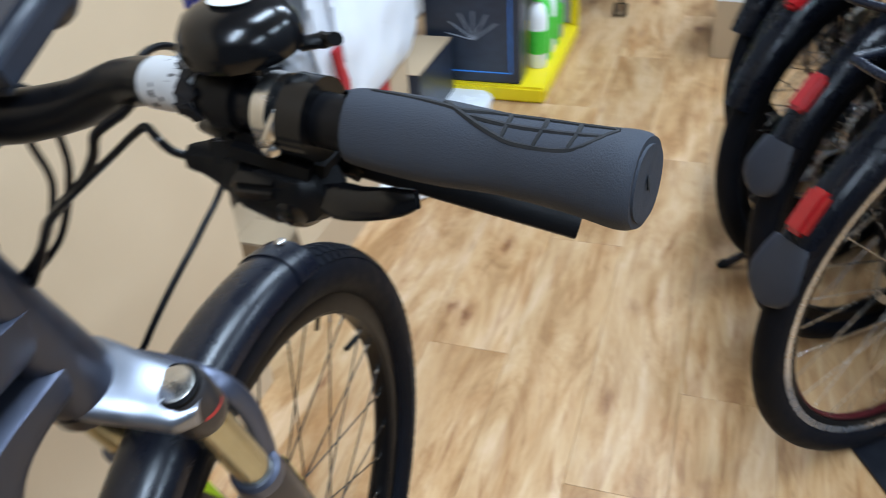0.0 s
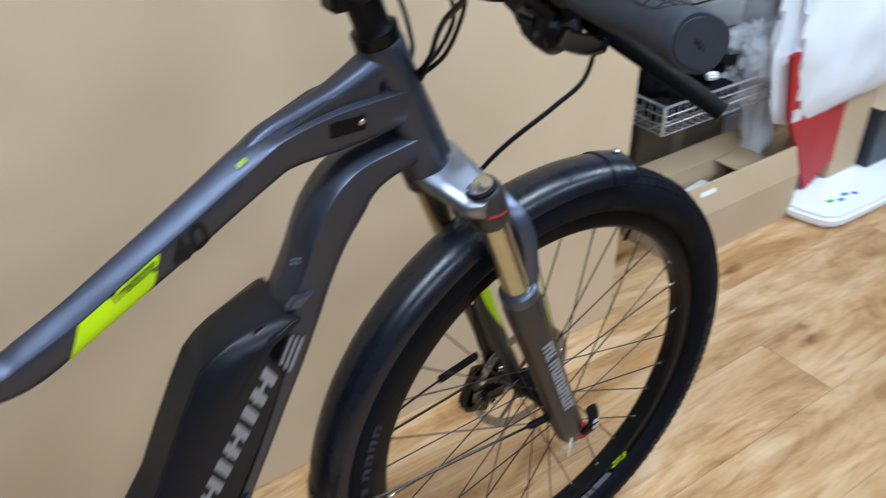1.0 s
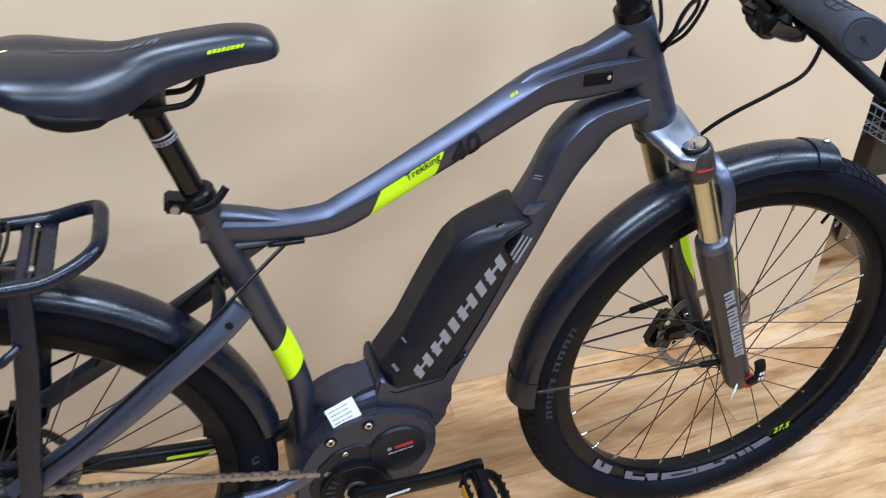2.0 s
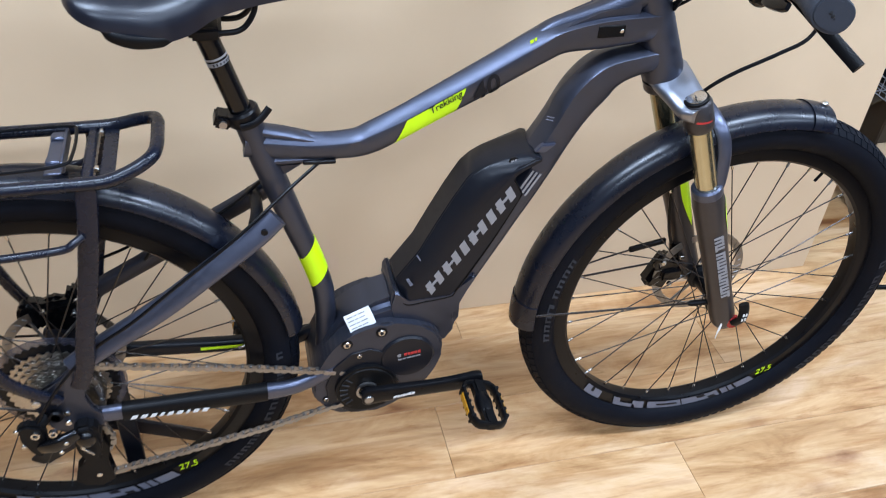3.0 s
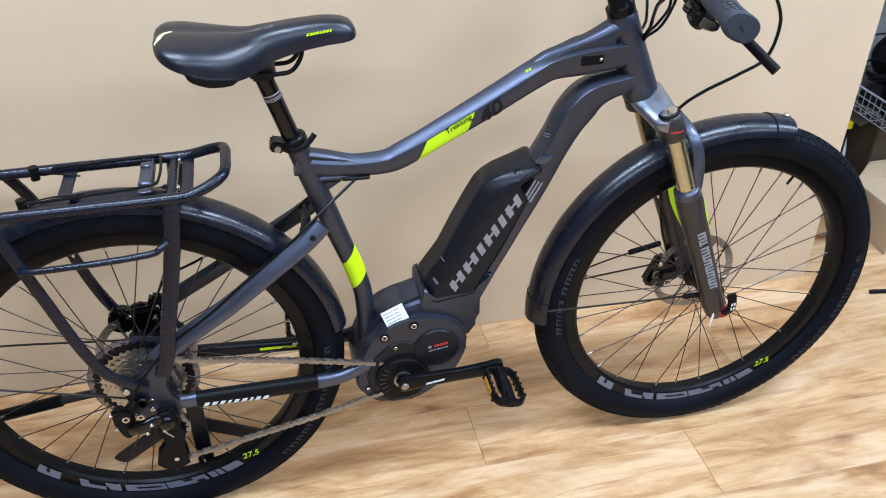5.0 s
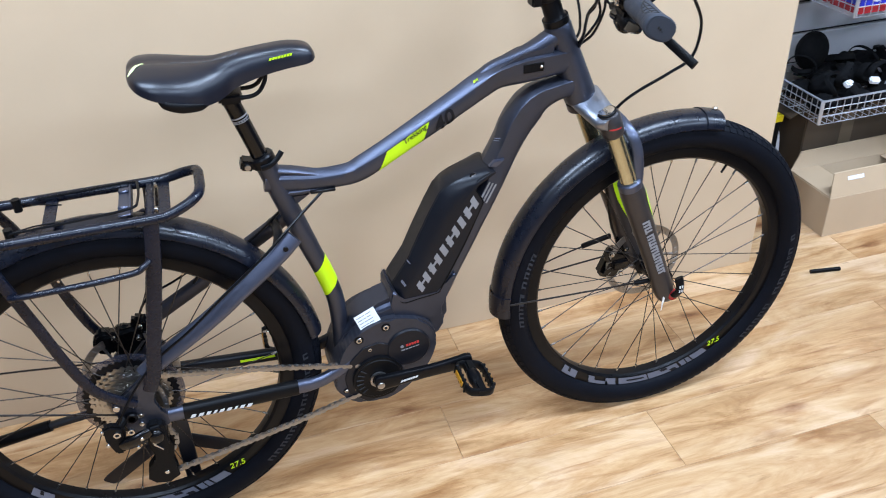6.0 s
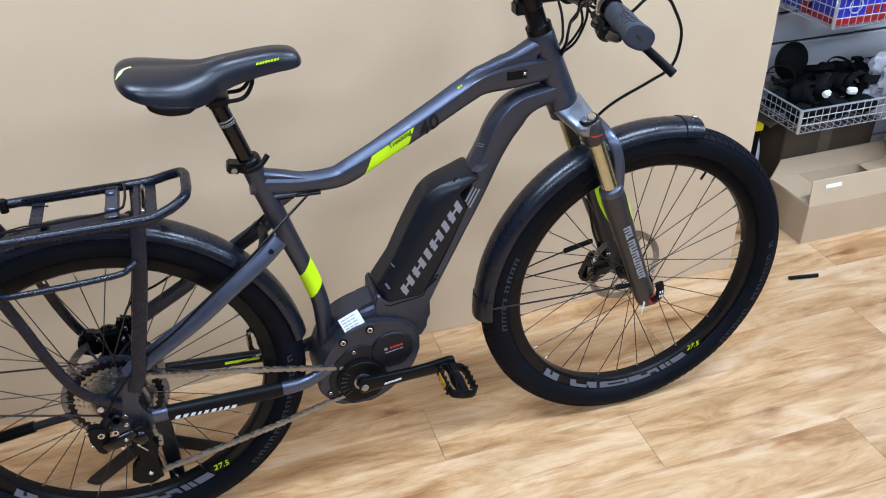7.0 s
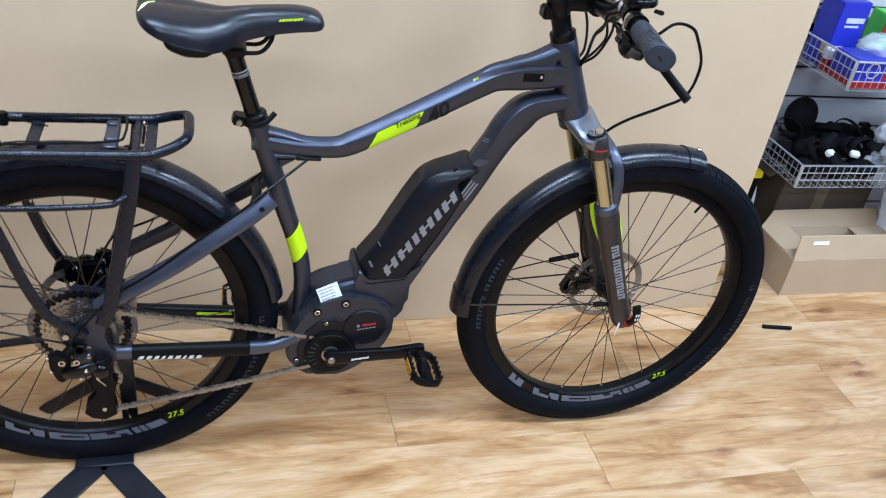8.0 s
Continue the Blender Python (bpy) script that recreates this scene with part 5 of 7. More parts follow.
tube(bm, [HEAD_TOP - AX * v for v in (0.083, 0.0856)], 0.0085, 20)
part("cap_bolt", bm, BLACK_SATIN, stem)
bm = bmesh.new()
tube(bm, catmull([(top.x + 0.004, 0, top.z), (0.868, 0, 0.9935), (0.892, 0, 0.9945), (0.908, 0, 0.995)], 5), [(a, b) for a, b in zip(np.linspace(0.017, 0.019, 16), np.linspace(0.016, 0.022, 16))], 20, power=2.6)
rod(bm, (0.908, -0.024, 0.995), (0.908, 0.024, 0.995), 0.0205, 24)
part("stem_arm", bm, BLACK_SATIN, stem)
BAR = [(0.908, 0.0, 0.995), (0.910, -0.042, 0.996), (0.908, -0.090, 1.008), (0.896, -0.135, 1.028), (0.879, -0.175, 1.0380), (0.868, -0.225, 1.0370), (0.861, -0.260, 1.0360), (0.839, -0.378, 1.0360)]
full = [(x, -y, z) for x, y, z in BAR[:0:-1]] + BAR
bm = bmesh.new()
line = catmull(full, 8)
tube(bm, line, [(v, v) for v in np.interp(np.abs(line[:, 1]), [0, 0.05, 0.10, 0.16], [0.0155, 0.0150, 0.0128, 0.0112])], 20, ref=(1, 0, 0.2))
bar = part("handlebar", bm, BLACK_SATIN, bike, "black swept handlebar with rubber grips")
bm = bmesh.new()
tube(bm, [(0.8826, -0.166, 1.0364), (0.8768, -0.182, 1.0386), (0.8725, -0.198, 1.0388)], 0.0120, 20, ref=(1, 0, 0.2))
part("bar_band", bm, BAND_GREY, bar, "pale printed band on the bar")
band_rng = random.Random(3)
band_axis = Vector((0.8725, -0.198, 1.0388)) - Vector((0.8826, -0.166, 1.0364))
for k in range(34):
    bm = bmesh.new()
    along = band_rng.uniform(0.25, 1.0)
    c = Vector((0.8826, -0.166, 1.0364)) + band_axis * along
    turn = Matrix.Rotation(band_rng.uniform(-0.6, 2.2), 4, band_axis)
    size = 0.0007 + 0.0034 * along ** 3
    box(bm, -size * band_rng.uniform(0.6, 1.4), size * band_rng.uniform(0.6, 1.4), -size * band_rng.uniform(0.6, 1.6), size * band_rng.uniform(0.6, 1.6), -0.0006, 0.0005, 0,
        Matrix.Translation(c) @ turn @ Matrix.Translation((0, 0, 0.0122)) @ Matrix.Rotation(band_rng.uniform(0, 3), 4, "Z"))
    part("band_print", bm, DECAL_DARK, bar)


GV = [0.2725, 0.288, 0.310, 0.334, 0.360, 0.378]
GX = [0.8590, 0.856, 0.852, 0.8475, 0.8415, 0.8375]
GZ = [1.0360, 1.0358, 1.0357, 1.0360, 1.0365, 1.0365]
GA = [0.0148, 0.0156, 0.0162, 0.0172, 0.0205, 0.0225]
GB = [0.0148, 0.0156, 0.0158, 0.0146, 0.0152, 0.0168]


def grip(s):
    """A comfort grip: round at the inner end, wide and flat towards the outer end, with cut lines."""
    bm = bmesh.new()
    rows = catmull([(GX[0], 0.2700, GZ[0], 0.0135, 0.0135)] + list(zip(GX, GV, GZ, GA, GB)) + [(0.8365, 0.3835, 1.0365, 0.0205, 0.0155)], 6)
    tube(bm, [(x, s * y, z) for x, y, z, a, b in rows], [(b, a) for x, y, z, a, b in rows], 28, ref=(0.90, 0, -0.43), power=2.35)
    g = part("grip", bm, GRIP_RUBBER, bar, "dark grey ergonomic rubber grip")
    bm = bmesh.new()
    tube(bm, [(0.8366, s * 0.3822, 1.0365), (0.8362, s * 0.3845, 1.0365)], [(0.0132, 0.0182)] * 2, 28, ref=(0.90, 0, -0.43), power=2.35)
    part("end_cap", bm, GRIP_RUBBER, bar)
    if s < 0:
        # cut lines on the upper face
        def top_at(v, u):
            x, z, a, b = (np.interp(v, GV, g) for g in (GX, GZ, GA, GB))
            ang = radians(90 * u)
            cs, sn = math.cos(ang), math.sin(ang)
            cs, sn = math.copysign(abs(cs) ** (2 / 2.35), cs), math.copysign(abs(sn) ** (2 / 2.35), sn)
            across, upv = Vector((0.90, 0, -0.43)), Vector((0.43, 0, 0.90))
            return Vector((x, -v, z)) + upv * (b * cs - 0.0003) + across * (a * sn)
        lines = [[(0.279, -0.18), (0.300, -0.26), (0.318, -0.36)], [(0.318, -0.36), (0.333, -0.22), (0.356, -0.16), (0.374, -0.22)],
                 [(0.310, -0.20), (0.320, -0.48), (0.331, -0.70), (0.342, -0.80), (0.361, -0.72), (0.374, -0.26)],
                 [(0.322, -0.46), (0.343, -0.50), (0.370, -0.44)], [(0.336, -0.22), (0.336, -0.48), (0.335, -0.74)], [(0.349, -0.17), (0.349, -0.46), (0.347, -0.78)], [(0.361, -0.17), (0.361, -0.44), (0.359, -0.72)]]
        for ln in lines:
            bm = bmesh.new()
            q = catmull(ln, 6)
            tube(bm, [top_at(v, u) for v, u in q], 0.00115, 6, ref=(0, 0, 1))
            part("grip_groove", bm, GRIP_LINE, bar)
        bm = bmesh.new()
        for k in range(3):
            ball(bm, (0.8362 + 0.003 * (k - 1), -0.3846, 1.0361 + 0.003 * (1 - k)), 0.002, 0.0004, 0.002, 12, 6)
        part("cap_mark", bm, GRIP_LINE, bar)
    # brake lever body, silver clamp and lever
    bm = bmesh.new()
    tube(bm, [(0.8640, s * 0.244, 1.0364), (0.8620, s * 0.256, 1.0361)], 0.0172, 24, ref=(1, 0, 0.2))
    box(bm, -0.016, 0.016, -0.010, 0.010, -0.010, 0.010, 0.004, Matrix.Translation((0.880, s * 0.236, 1.022)), 2)
    tube(bm, catmull([(0.905, s * 0.185, 1.006), (0.896, s * 0.210, 1.012), (0.890, s * 0.238, 1.010), (0.892, s * 0.258, 1.000)], 5), [(0.010, 0.009)] * 16, 14, ref=(1, 0, 0.4))
    br = part("brake_lever", bm, BLACK_GLOSS, bar, "black brake lever with its clamp")
    bm = bmesh.new()
    tube(bm, catmull([(0.890, s * 0.254, 1.002), (0.897, s * 0.280, 0.992), (0.905, s * 0.312, 0.980), (0.9165, s * 0.349, 0.9645)], 6), [(0.0030, 0.0066)] * 19, 12, ref=(0.5, 0, 0.85), power=3)
    part("lever_blade", bm, BLACK_PLASTIC, bar, "flat black lever blade")
    bm = bmesh.new()
    tube(bm, [(0.8668, s * 0.2310, 1.0368), (0.8655, s * 0.2380, 1.0366)], 0.0155, 28, ref=(1, 0, 0.2))
    tube(bm, catmull([(0.856, s * 0.229, 1.026), (0.850, s * 0.236, 1.032), (0.852, s * 0.242, 1.042)], 5), 0.0032, 10)
    part("bar_clamp", bm, STEEL, bar, "polished clamp band")
    bm = bmesh.new()
    ball(bm, (0.8535, s * 0.2350, 1.0262), 0.0048, 0.0052, 0.0048)
    part("clamp_bolt", bm, STEEL, bar)
    # gear shifter under the bar
    bm = bmesh.new()
    tube(bm, catmull([(0.8735, s * 0.178, 1.0055), (0.8765, s * 0.190, 1.004), (0.877, s * 0.206, 1.002), (0.873, s * 0.226, 1.000), (0.869, s * 0.242, 1.000), (0.866, s * 0.252, 1.004)], 3),
         [(a, a * 1.1) for a in np.interp(range(16), [0, 2, 4, 7, 10, 13, 15], [0.0045, 0.0065, 0.0100, 0.0155, 0.0165, 0.0130, 0.0070])], 9, ref=(1, 0, 0.2), power=3)
    part("shifter_body", bm, BLACK_PLASTIC, bar, "black shifter body with its cable nozzle")
    bm = bmesh.new()
    ball(bm, (0.868, s * 0.236, 0.996), 0.015, 0.014, 0.015, 14, 8)
    part("shifter_cap", bm, BLACK_GLOSS, bar)
    bm = bmesh.new()
    box(bm, -0.010, 0.010, -0.012, 0.012, -0.006, 0.006, 0.003, Matrix.Translation((0.862, s * 0.222, 1.006)) @ Matrix.Rotation(radians(-28), 4, "Y"), 2)
    part("shifter_plate", bm, BLACK_GLOSS, bar)
    bm = bmesh.new()
    box(bm, -0.010, 0.016, -0.026, 0.020, -0.008, 0.008, 0.005, Matrix.Translation((0.868, s * 0.226, 1.016)) @ Matrix.Rotation(radians(12), 4, "X"), 2)
    part("shifter_mount", bm, BLACK_PLASTIC, bar)
    bm = bmesh.new()
    box(bm, -0.014, 0.014, -0.014, 0.014, -0.010, 0.010, 0.005, Matrix.Translation((0.880, s * 0.206, 1.008)) @ Matrix.Rotation(radians(20), 4, "Y"), 2)
    tube(bm, catmull([(0.884, s * 0.200, 1.012), (0.894, s * 0.184, 1.010), (0.906, s * 0.166, 1.004)], 5), [(v, v) for v in np.linspace(0.0080, 0.0030, 11)], 12, ref=(1, 0, 0))
    part("shifter", bm, BLACK_PLASTIC, bar, "black gear shifter")
    bm = bmesh.new()
    tube(bm, catmull([(0.866, s * 0.240, 1.000), (0.861, s * 0.262, 0.999), (0.859, s * 0.280, 1.002), (0.860, s * 0.293, 1.005)], 5), [(a, b) for a, b in zip(np.interp(range(16), [0, 3, 5, 9, 12, 15], [0.004, 0.0045, 0.0062, 0.0050, 0.0040, 0.0030]), np.interp(range(16), [0, 2, 4, 6, 12, 15], [0.0045, 0.0046, 0.0080, 0.0075, 0.0062, 0.0040]))], 12, ref=(0.45, 0, 0.9), power=5)
    part("shifter_paddle", bm, BLACK_GLOSS, bar)


grip(-1)
grip(1)
# bell
bm = bmesh.new()
prof = [(0.0255, 0.0), (0.0262, 0.003), (0.0250, 0.009), (0.0215, 0.0150), (0.0150, 0.0186), (0.0085, 0.0200), (0.0001, 0.0203), (0.0001, 0.0)]
lathe(bm, prof, (0, 0, 0), 40)
bm.transform(Matrix.Translation((0.8780, -0.2150, 1.0580)) @ Matrix.Rotation(radians(-6), 4, "Y") @ Matrix.Rotation(radians(90), 4, "X"))
bell = part("bell", bm, BLACK_GLOSS, bar, "glossy black bell with a silver top")
bm = bmesh.new()
ball(bm, (0.8758, -0.2150, 1.0784), 0.0095, 0.0095, 0.0016, 24, 8)
part("bell_badge", bm, DECAL_WHITE, bar)
bm = bmesh.new()
tube(bm, [(0.8720, -0.2060, 1.0380), (0.8700, -0.2180, 1.0376)], 0.0145, 20, ref=(1, 0, 0.2))
rod(bm, (0.873, -0.212, 1.044), (0.876, -0.214, 1.058), 0.009, 16)
tube(bm, catmull([(0.898, -0.230, 1.052), (0.902, -0.240, 1.053), (0.899, -0.247, 1.055)], 4), [(0.003, 0.004)] * 9, 10)
part("bell_mount", bm, BLACK_PLASTIC, bar)
# display
M = Matrix.Translation((0.922, -0.012, 1.040)) @ Matrix.Rotation(radians(-24), 4, "Y")
bm = bmesh.new()
box(bm, -0.040, 0.040, -0.056, 0.056, -0.014, 0.014, 0.008, M, 3)
ball(bm, tuple(M @ Vector((0.032, -0.035, -0.004))), 0.018, 0.022, 0.020)
part("display", bm, DISPLAY_GREY, bar, "black bicycle computer with a grey screen")
bm = bmesh.new()
box(bm, -0.014, 0.030, -0.032, 0.032, 0.0138, 0.0150, 0.0005, M)
part("screen", bm, GREY_CARD, bar, "dull grey screen")
for k in range(3):
    bm = bmesh.new()
    box(bm, -0.030, -0.024, -0.026 + 0.018 * k, -0.014 + 0.018 * k, 0.0138, 0.0152, 0.0005, M)
    part("display_button", bm, DECAL_GREY, bar)
bm = bmesh.new()
tube(bm, catmull([(0.915, -0.030, 1.002), (0.935, -0.030, 0.985), (0.940, 0.0, 0.978), (0.935, 0.030, 0.985), (0.915, 0.030, 1.002)], 6), [(0.016, 0.014)] * 25, 14, ref=(1, 0, 0))
part("display_mount", bm, BLACK_PLASTIC, bar)
# cables
for pts, r in (([(0.924, -0.030, 0.990), (0.9275, -0.030, 0.968), (0.9314, -0.030, 0.940), (0.9148, -0.028, 0.912), (0.903, -0.012, 0.890)], 0.0024),
               ([(0.924, -0.052, 0.998), (0.9297, -0.050, 0.975), (0.9288, -0.048, 0.950), (0.9184, -0.035, 0.911), (0.903, -0.014, 0.886)], 0.0024),
               ([(0.8730, -0.1780, 1.0057), (0.8690, -0.1730, 1.0104), (0.8693, -0.1670, 1.0159), (0.8726, -0.1600, 1.0189), (0.8725, -0.1520, 1.0142), (0.8727, -0.1380, 1.0031), (0.8756, -0.1180, 0.9878), (0.8783, -0.0940, 0.9690), (0.8915, -0.0600, 0.9430), (0.9010, -0.036, 0.9150), (0.903, -0.016, 0.893)], 0.0021),
               ([(0.8915, -0.1500, 1.0310), (0.8845, -0.1410, 1.0200), (0.8762, -0.1280, 1.0110), (0.8801, -0.1180, 0.9963), (0.8830, -0.1040, 0.9795), (0.8825, -0.0860, 0.9641), (0.8930, -0.0570, 0.9380), (0.9010, -0.034, 0.9080), (0.903, -0.016, 0.884)], 0.0027),
               ([(0.905, 0.188, 1.008), (0.945, 0.110, 0.950), (0.930, 0.040, 0.900), (0.903, 0.012, 0.882)], 0.0026),
               ([(0.905, 0.188, 1.006), (0.950, 0.110, 0.968), (1.000, 0.050, 0.936), (1.040, 0.012, 0.932), (1.075, 0.0, 0.962), (1.111, 0.0, 0.957), (1.130, 0.0, 0.936), (1.152, 0.0, 0.886), (1.141, 0.0, 0.827), (1.097, 0.002, 0.800),
                 (1.040, 0.006, 0.773), (1.006, 0.014, 0.745), (0.990, 0.034, 0.700), (1.002, 0.040, 0.600), (1.022, 0.042, 0.480), (1.042, 0.048, 0.425)], 0.0030),
               ([(0.262, 0.020, 0.575), (0.2928, 0.020, 0.599), (0.3215, 0.020, 0.6197), (0.3522, 0.020, 0.6464), (0.385, 0.016, 0.678), (0.410, 0.004, 0.692)], 0.0024),
               ([(0.150, -0.080, 0.494), (0.1755, -0.078, 0.5118), (0.2238, -0.074, 0.5500), (0.2697, -0.066, 0.5820), (0.3193, -0.056, 0.6164), (0.3606, -0.042, 0.646), (0.3882, -0.030, 0.6641), (0.4298, -0.016, 0.6925)], 0.0024),
               ([(-0.010, -0.088, 0.305), (0.010, -0.090, 0.345), (0.050, -0.086, 0.405), (0.100, -0.080, 0.458), (0.150, -0.080, 0.494)], 0.0024),
               ([(0.060, 0.072, 0.430), (0.090, 0.082, 0.480), (0.160, 0.072, 0.520), (0.260, 0.056, 0.590)], 0.0024)):
    bm = bmesh.new()
    tube(bm, catmull(pts, 7), r, 8, ref=(0.3, 0.5, 0.8))
    part("cable", bm, BLACK_SATIN, bike, "thin black cable")
bm = bmesh.new()
box(bm, -0.022, 0.022, -0.005, 0.005, -0.003, 0.003, 0.0015, Matrix.Translation((0.431, -0.014, 0.6935)) @ Matrix.Rotation(radians(2), 4, "Y"))
part("cable_guide", bm, BLACK_SATIN, main_frame)

# ---- rack ----
bm = bmesh.new()
RZ = 0.729
loop = [(-0.330, -0.076, RZ), (-0.15, -0.076, RZ), (0.05, -0.076, RZ), (0.150, -0.076, RZ), (0.178, -0.075, RZ + 0.002), (0.206, -0.068, RZ + 0.010), (0.2265, -0.053, RZ + 0.017), (0.232, -0.032, RZ + 0.0195), (0.2325, -0.016, RZ + 0.020)]
loop = loop + [(x, -y * 0.76, z) for x, y, z in loop[::-1]]
tube(bm, catmull(loop, 6), 0.0085, 14, ref=(0, 0, 1))
rack = part("rack", bm, RACK_PAINT, bike, "black tubular luggage rack with a spring clamp")
for s in (-1, 1):
    bm = bmesh.new()
    q = catmull([(0.1490, -0.077 if s < 0 else 0.058, RZ), (0.1405, s * 0.082, 0.668), (0.1220, s * 0.085, 0.575), (0.1015, s * 0.086, 0.487), (0.0905, s * 0.085, 0.435), (0.076, s * 0.083, 0.398)], 6)
    tube(bm, q, [(0.0125, 0.0050)] * len(q), 12, power=3)
    part("rack_leg", bm, RACK_PAINT, rack)
    bm = bmesh.new()
    q = catmull([(-0.105, -0.077 if s < 0 else 0.058, RZ), (-0.085, s * 0.083, 0.665), (-0.060, s * 0.087, 0.580), (-0.036, s * 0.087, 0.490), (-0.012, s * 0.086, 0.428), (0.018, s * 0.084, 0.394), (0.046, s * 0.082, 0.372)], 6)
    tube(bm, q, [(0.0095, 0.0055)] * len(q), 12, power=2.6)
    part("rack_leg", bm, RACK_PAINT, rack)
    bm = bmesh.new()
    tube(bm, catmull([(-0.082, s * 0.090, 0.642), (-0.06, s * 0.097, 0.645), (0.03, s * 0.099, 0.647), (0.105, s * 0.097, 0.650), (0.122, s * 0.094, 0.656), (0.133, s * 0.086, 0.660)], 6), 0.0052, 12)
    part("side_rail", bm, RACK_PAINT, rack)
for x, w in ((-0.006, 0.010), (0.172, 0.009)):
    bm = bmesh.new()
    box(bm, x - w, x + w, -0.072, 0.054, RZ - 0.004, RZ - 0.001, 0.001)
    part("cross_plate", bm, RACK_PAINT, rack)
bm = bmesh.new()
box(bm, 0.142, 0.156, -0.070, 0.054, RZ - 0.014, RZ + 0.002, 0.003)
part("cross_bar", bm, RACK_PAINT, rack)
bm = bmesh.new()
box(bm, 0.101, 0.121, -0.056, 0.042, RZ + 0.002, RZ + 0.005, 0.001)
box(bm, 0.118, 0.122, -0.040, 0.042, RZ - 0.006, RZ + 0.010, 0.001)
box(bm, 0.101, 0.121, -0.036, -0.022, RZ + 0.004, RZ + 0.009, 0.002)
box(bm, 0.101, 0.121, 0.020, 0.034, RZ + 0.004, RZ + 0.009, 0.002)
part("clamp_plate", bm, FRAME_LIGHT, rack, "pressed grey clamp plate")
bm = bmesh.new()
tube(bm, catmull([(-0.03, 0.046, RZ + 0.008), (0.06, 0.046, RZ + 0.010), (0.122, 0.042, RZ + 0.012), (0.133, 0.026, RZ + 0.013), (0.133, -0.030, RZ + 0.013), (0.122, -0.050, RZ + 0.012), (0.06, -0.055, RZ + 0.010), (-0.06, -0.055, RZ + 0.006)], 6), 0.0022, 8, ref=(0, 0, 1))
part("spring_wire", bm, BLACK_SATIN, rack)
for s in (-1, 1):
    bm = bmesh.new()
    rod(bm, (-0.060, s * 0.050, RZ - 0.010), (-0.060, s * 0.050, RZ + 0.012), 0.007, 14)
    part("spring_coil", bm, BLACK_PLASTIC, rack)
    bm = bmesh.new()
    tube(bm, catmull([(-0.06, s * 0.05, RZ + 0.004), (-0.02, s * 0.035, RZ + 0.002), (0.01, s * 0.030, RZ - 0.002)], 5), 0.0014, 6)
    part("spring_rod", bm, BLACK_SATIN, rack)
    bm = bmesh.new()
    disc(bm, (0.159, s * 0.044, RZ - 0.001), 0.004, -0.004, 0.004, 12, 0.001)
    part("rack_bolt", bm, STEEL, rack)

# ---- drive train ----
def gear(bm, c, r, teeth, y0, y1, depth=0.0035, hole=0.0):
    n = teeth * 4
    lo, hi = [], []
    for k in range(n):
        a = 2 * math.pi * k / n
        rr = r if k % 4 in (0, 1) else r - depth
        lo.append(bm.verts.new((c[0] + rr * math.cos(a), y0, c[2] + rr * math.sin(a))))
        hi.append(bm.verts.new((c[0] + rr * math.cos(a), y1, c[2] + rr * math.sin(a))))
    bm.faces.new(lo)
    bm.faces.new(hi[::-1])
    for k in range(n):
        j = (k + 1) % n
        bm.faces.new((lo[k], lo[j], hi[j], hi[k]))
    return bm


for i, teeth in enumerate((42, 36, 32, 28, 24, 21, 19, 17, 15, 13)):
    bm = bmesh.new()
    y = -0.0225 - 0.0037 * i
    gear(bm, REAR, teeth * 0.00203, teeth, y - 0.0017, y)
    part("cog", bm, BLACK_SATIN if i == 0 else COG_STEEL, rear_wheel)
bm = bmesh.new()
lathe(bm, [(0.060, -0.0205), (0.0935, -0.0195), (0.0945, -0.0205), (0.0935, -0.0215), (0.060, -0.0215)], REAR, 64)
part("spoke_guard", bm, PROTECTOR, rear_wheel, "smoked plastic spoke guard")
bm = bmesh.new()
rod(bm, (REAR[0], -0.088, REAR[2]), (REAR[0], 0.088, REAR[2]), 0.006, 14)
disc(bm, (REAR[0], -0.082, REAR[2]), 0.011, -0.006, 0.004, 20, 0.002)
part("rear_axle", bm, BLACK_SATIN, rear_wheel)
# derailleur
bm = bmesh.new()
prism(bm, [(-0.0187, 0.3435), (-0.0049, 0.3490), (0.0166, 0.3394), (0.0170, 0.3171), (0.0075, 0.2785), (-0.0069, 0.2800), (-0.0150, 0.3029), (-0.0131, 0.3186), (-0.0208, 0.3268)], -0.099, -0.082, 0.004)
tube(bm, catmull([(0.022, -0.078, 0.345), (0.012, -0.084, 0.338), (0.004, -0.090, 0.328)], 4), [(0.009, 0.009)] * 9, 14)
der = part("derailleur", bm, BLACK_PLASTIC, bike, "glossy black rear derailleur")
for nm, rows, a, b in (("outer_link", [(0.0065, -0.1000, 0.3005), (0.0210, -0.1060, 0.3080), (0.0379, -0.1060, 0.3140), (0.0580, -0.0980, 0.3190)], 0.0125, 0.0065), ("inner_link", [(0.002, -0.0780, 0.292), (0.030, -0.0790, 0.288), (0.058, -0.0760, 0.284)], 0.0105, 0.0060)):
    bm = bmesh.new()
    q = catmull(rows, 5)
    tube(bm, q, [(a * math.sin(0.75 + 1.65 * k / (len(q) - 1)), b) for k in range(len(q))], 16, power=2.6)
    part(nm, bm, BLACK_GLOSS, der)
bm = bmesh.new()
prism(bm, [(0.0524, 0.3238), (0.0769, 0.3272), (0.0875, 0.3076), (0.0830, 0.2744), (0.0760, 0.2440), (0.0580, 0.2440), (0.0494, 0.2584), (0.0470, 0.2880)], -0.097, -0.070, 0.006, 3)
part("cage_knuckle", bm, BLACK_PLASTIC, der)
bm = bmesh.new()
ball(bm, (0.066, -0.096, 0.300), 0.014, 0.009, 0.016, 16, 10)
part("knuckle_cap", bm, BLACK_GLOSS, der)
bm = bmesh.new()
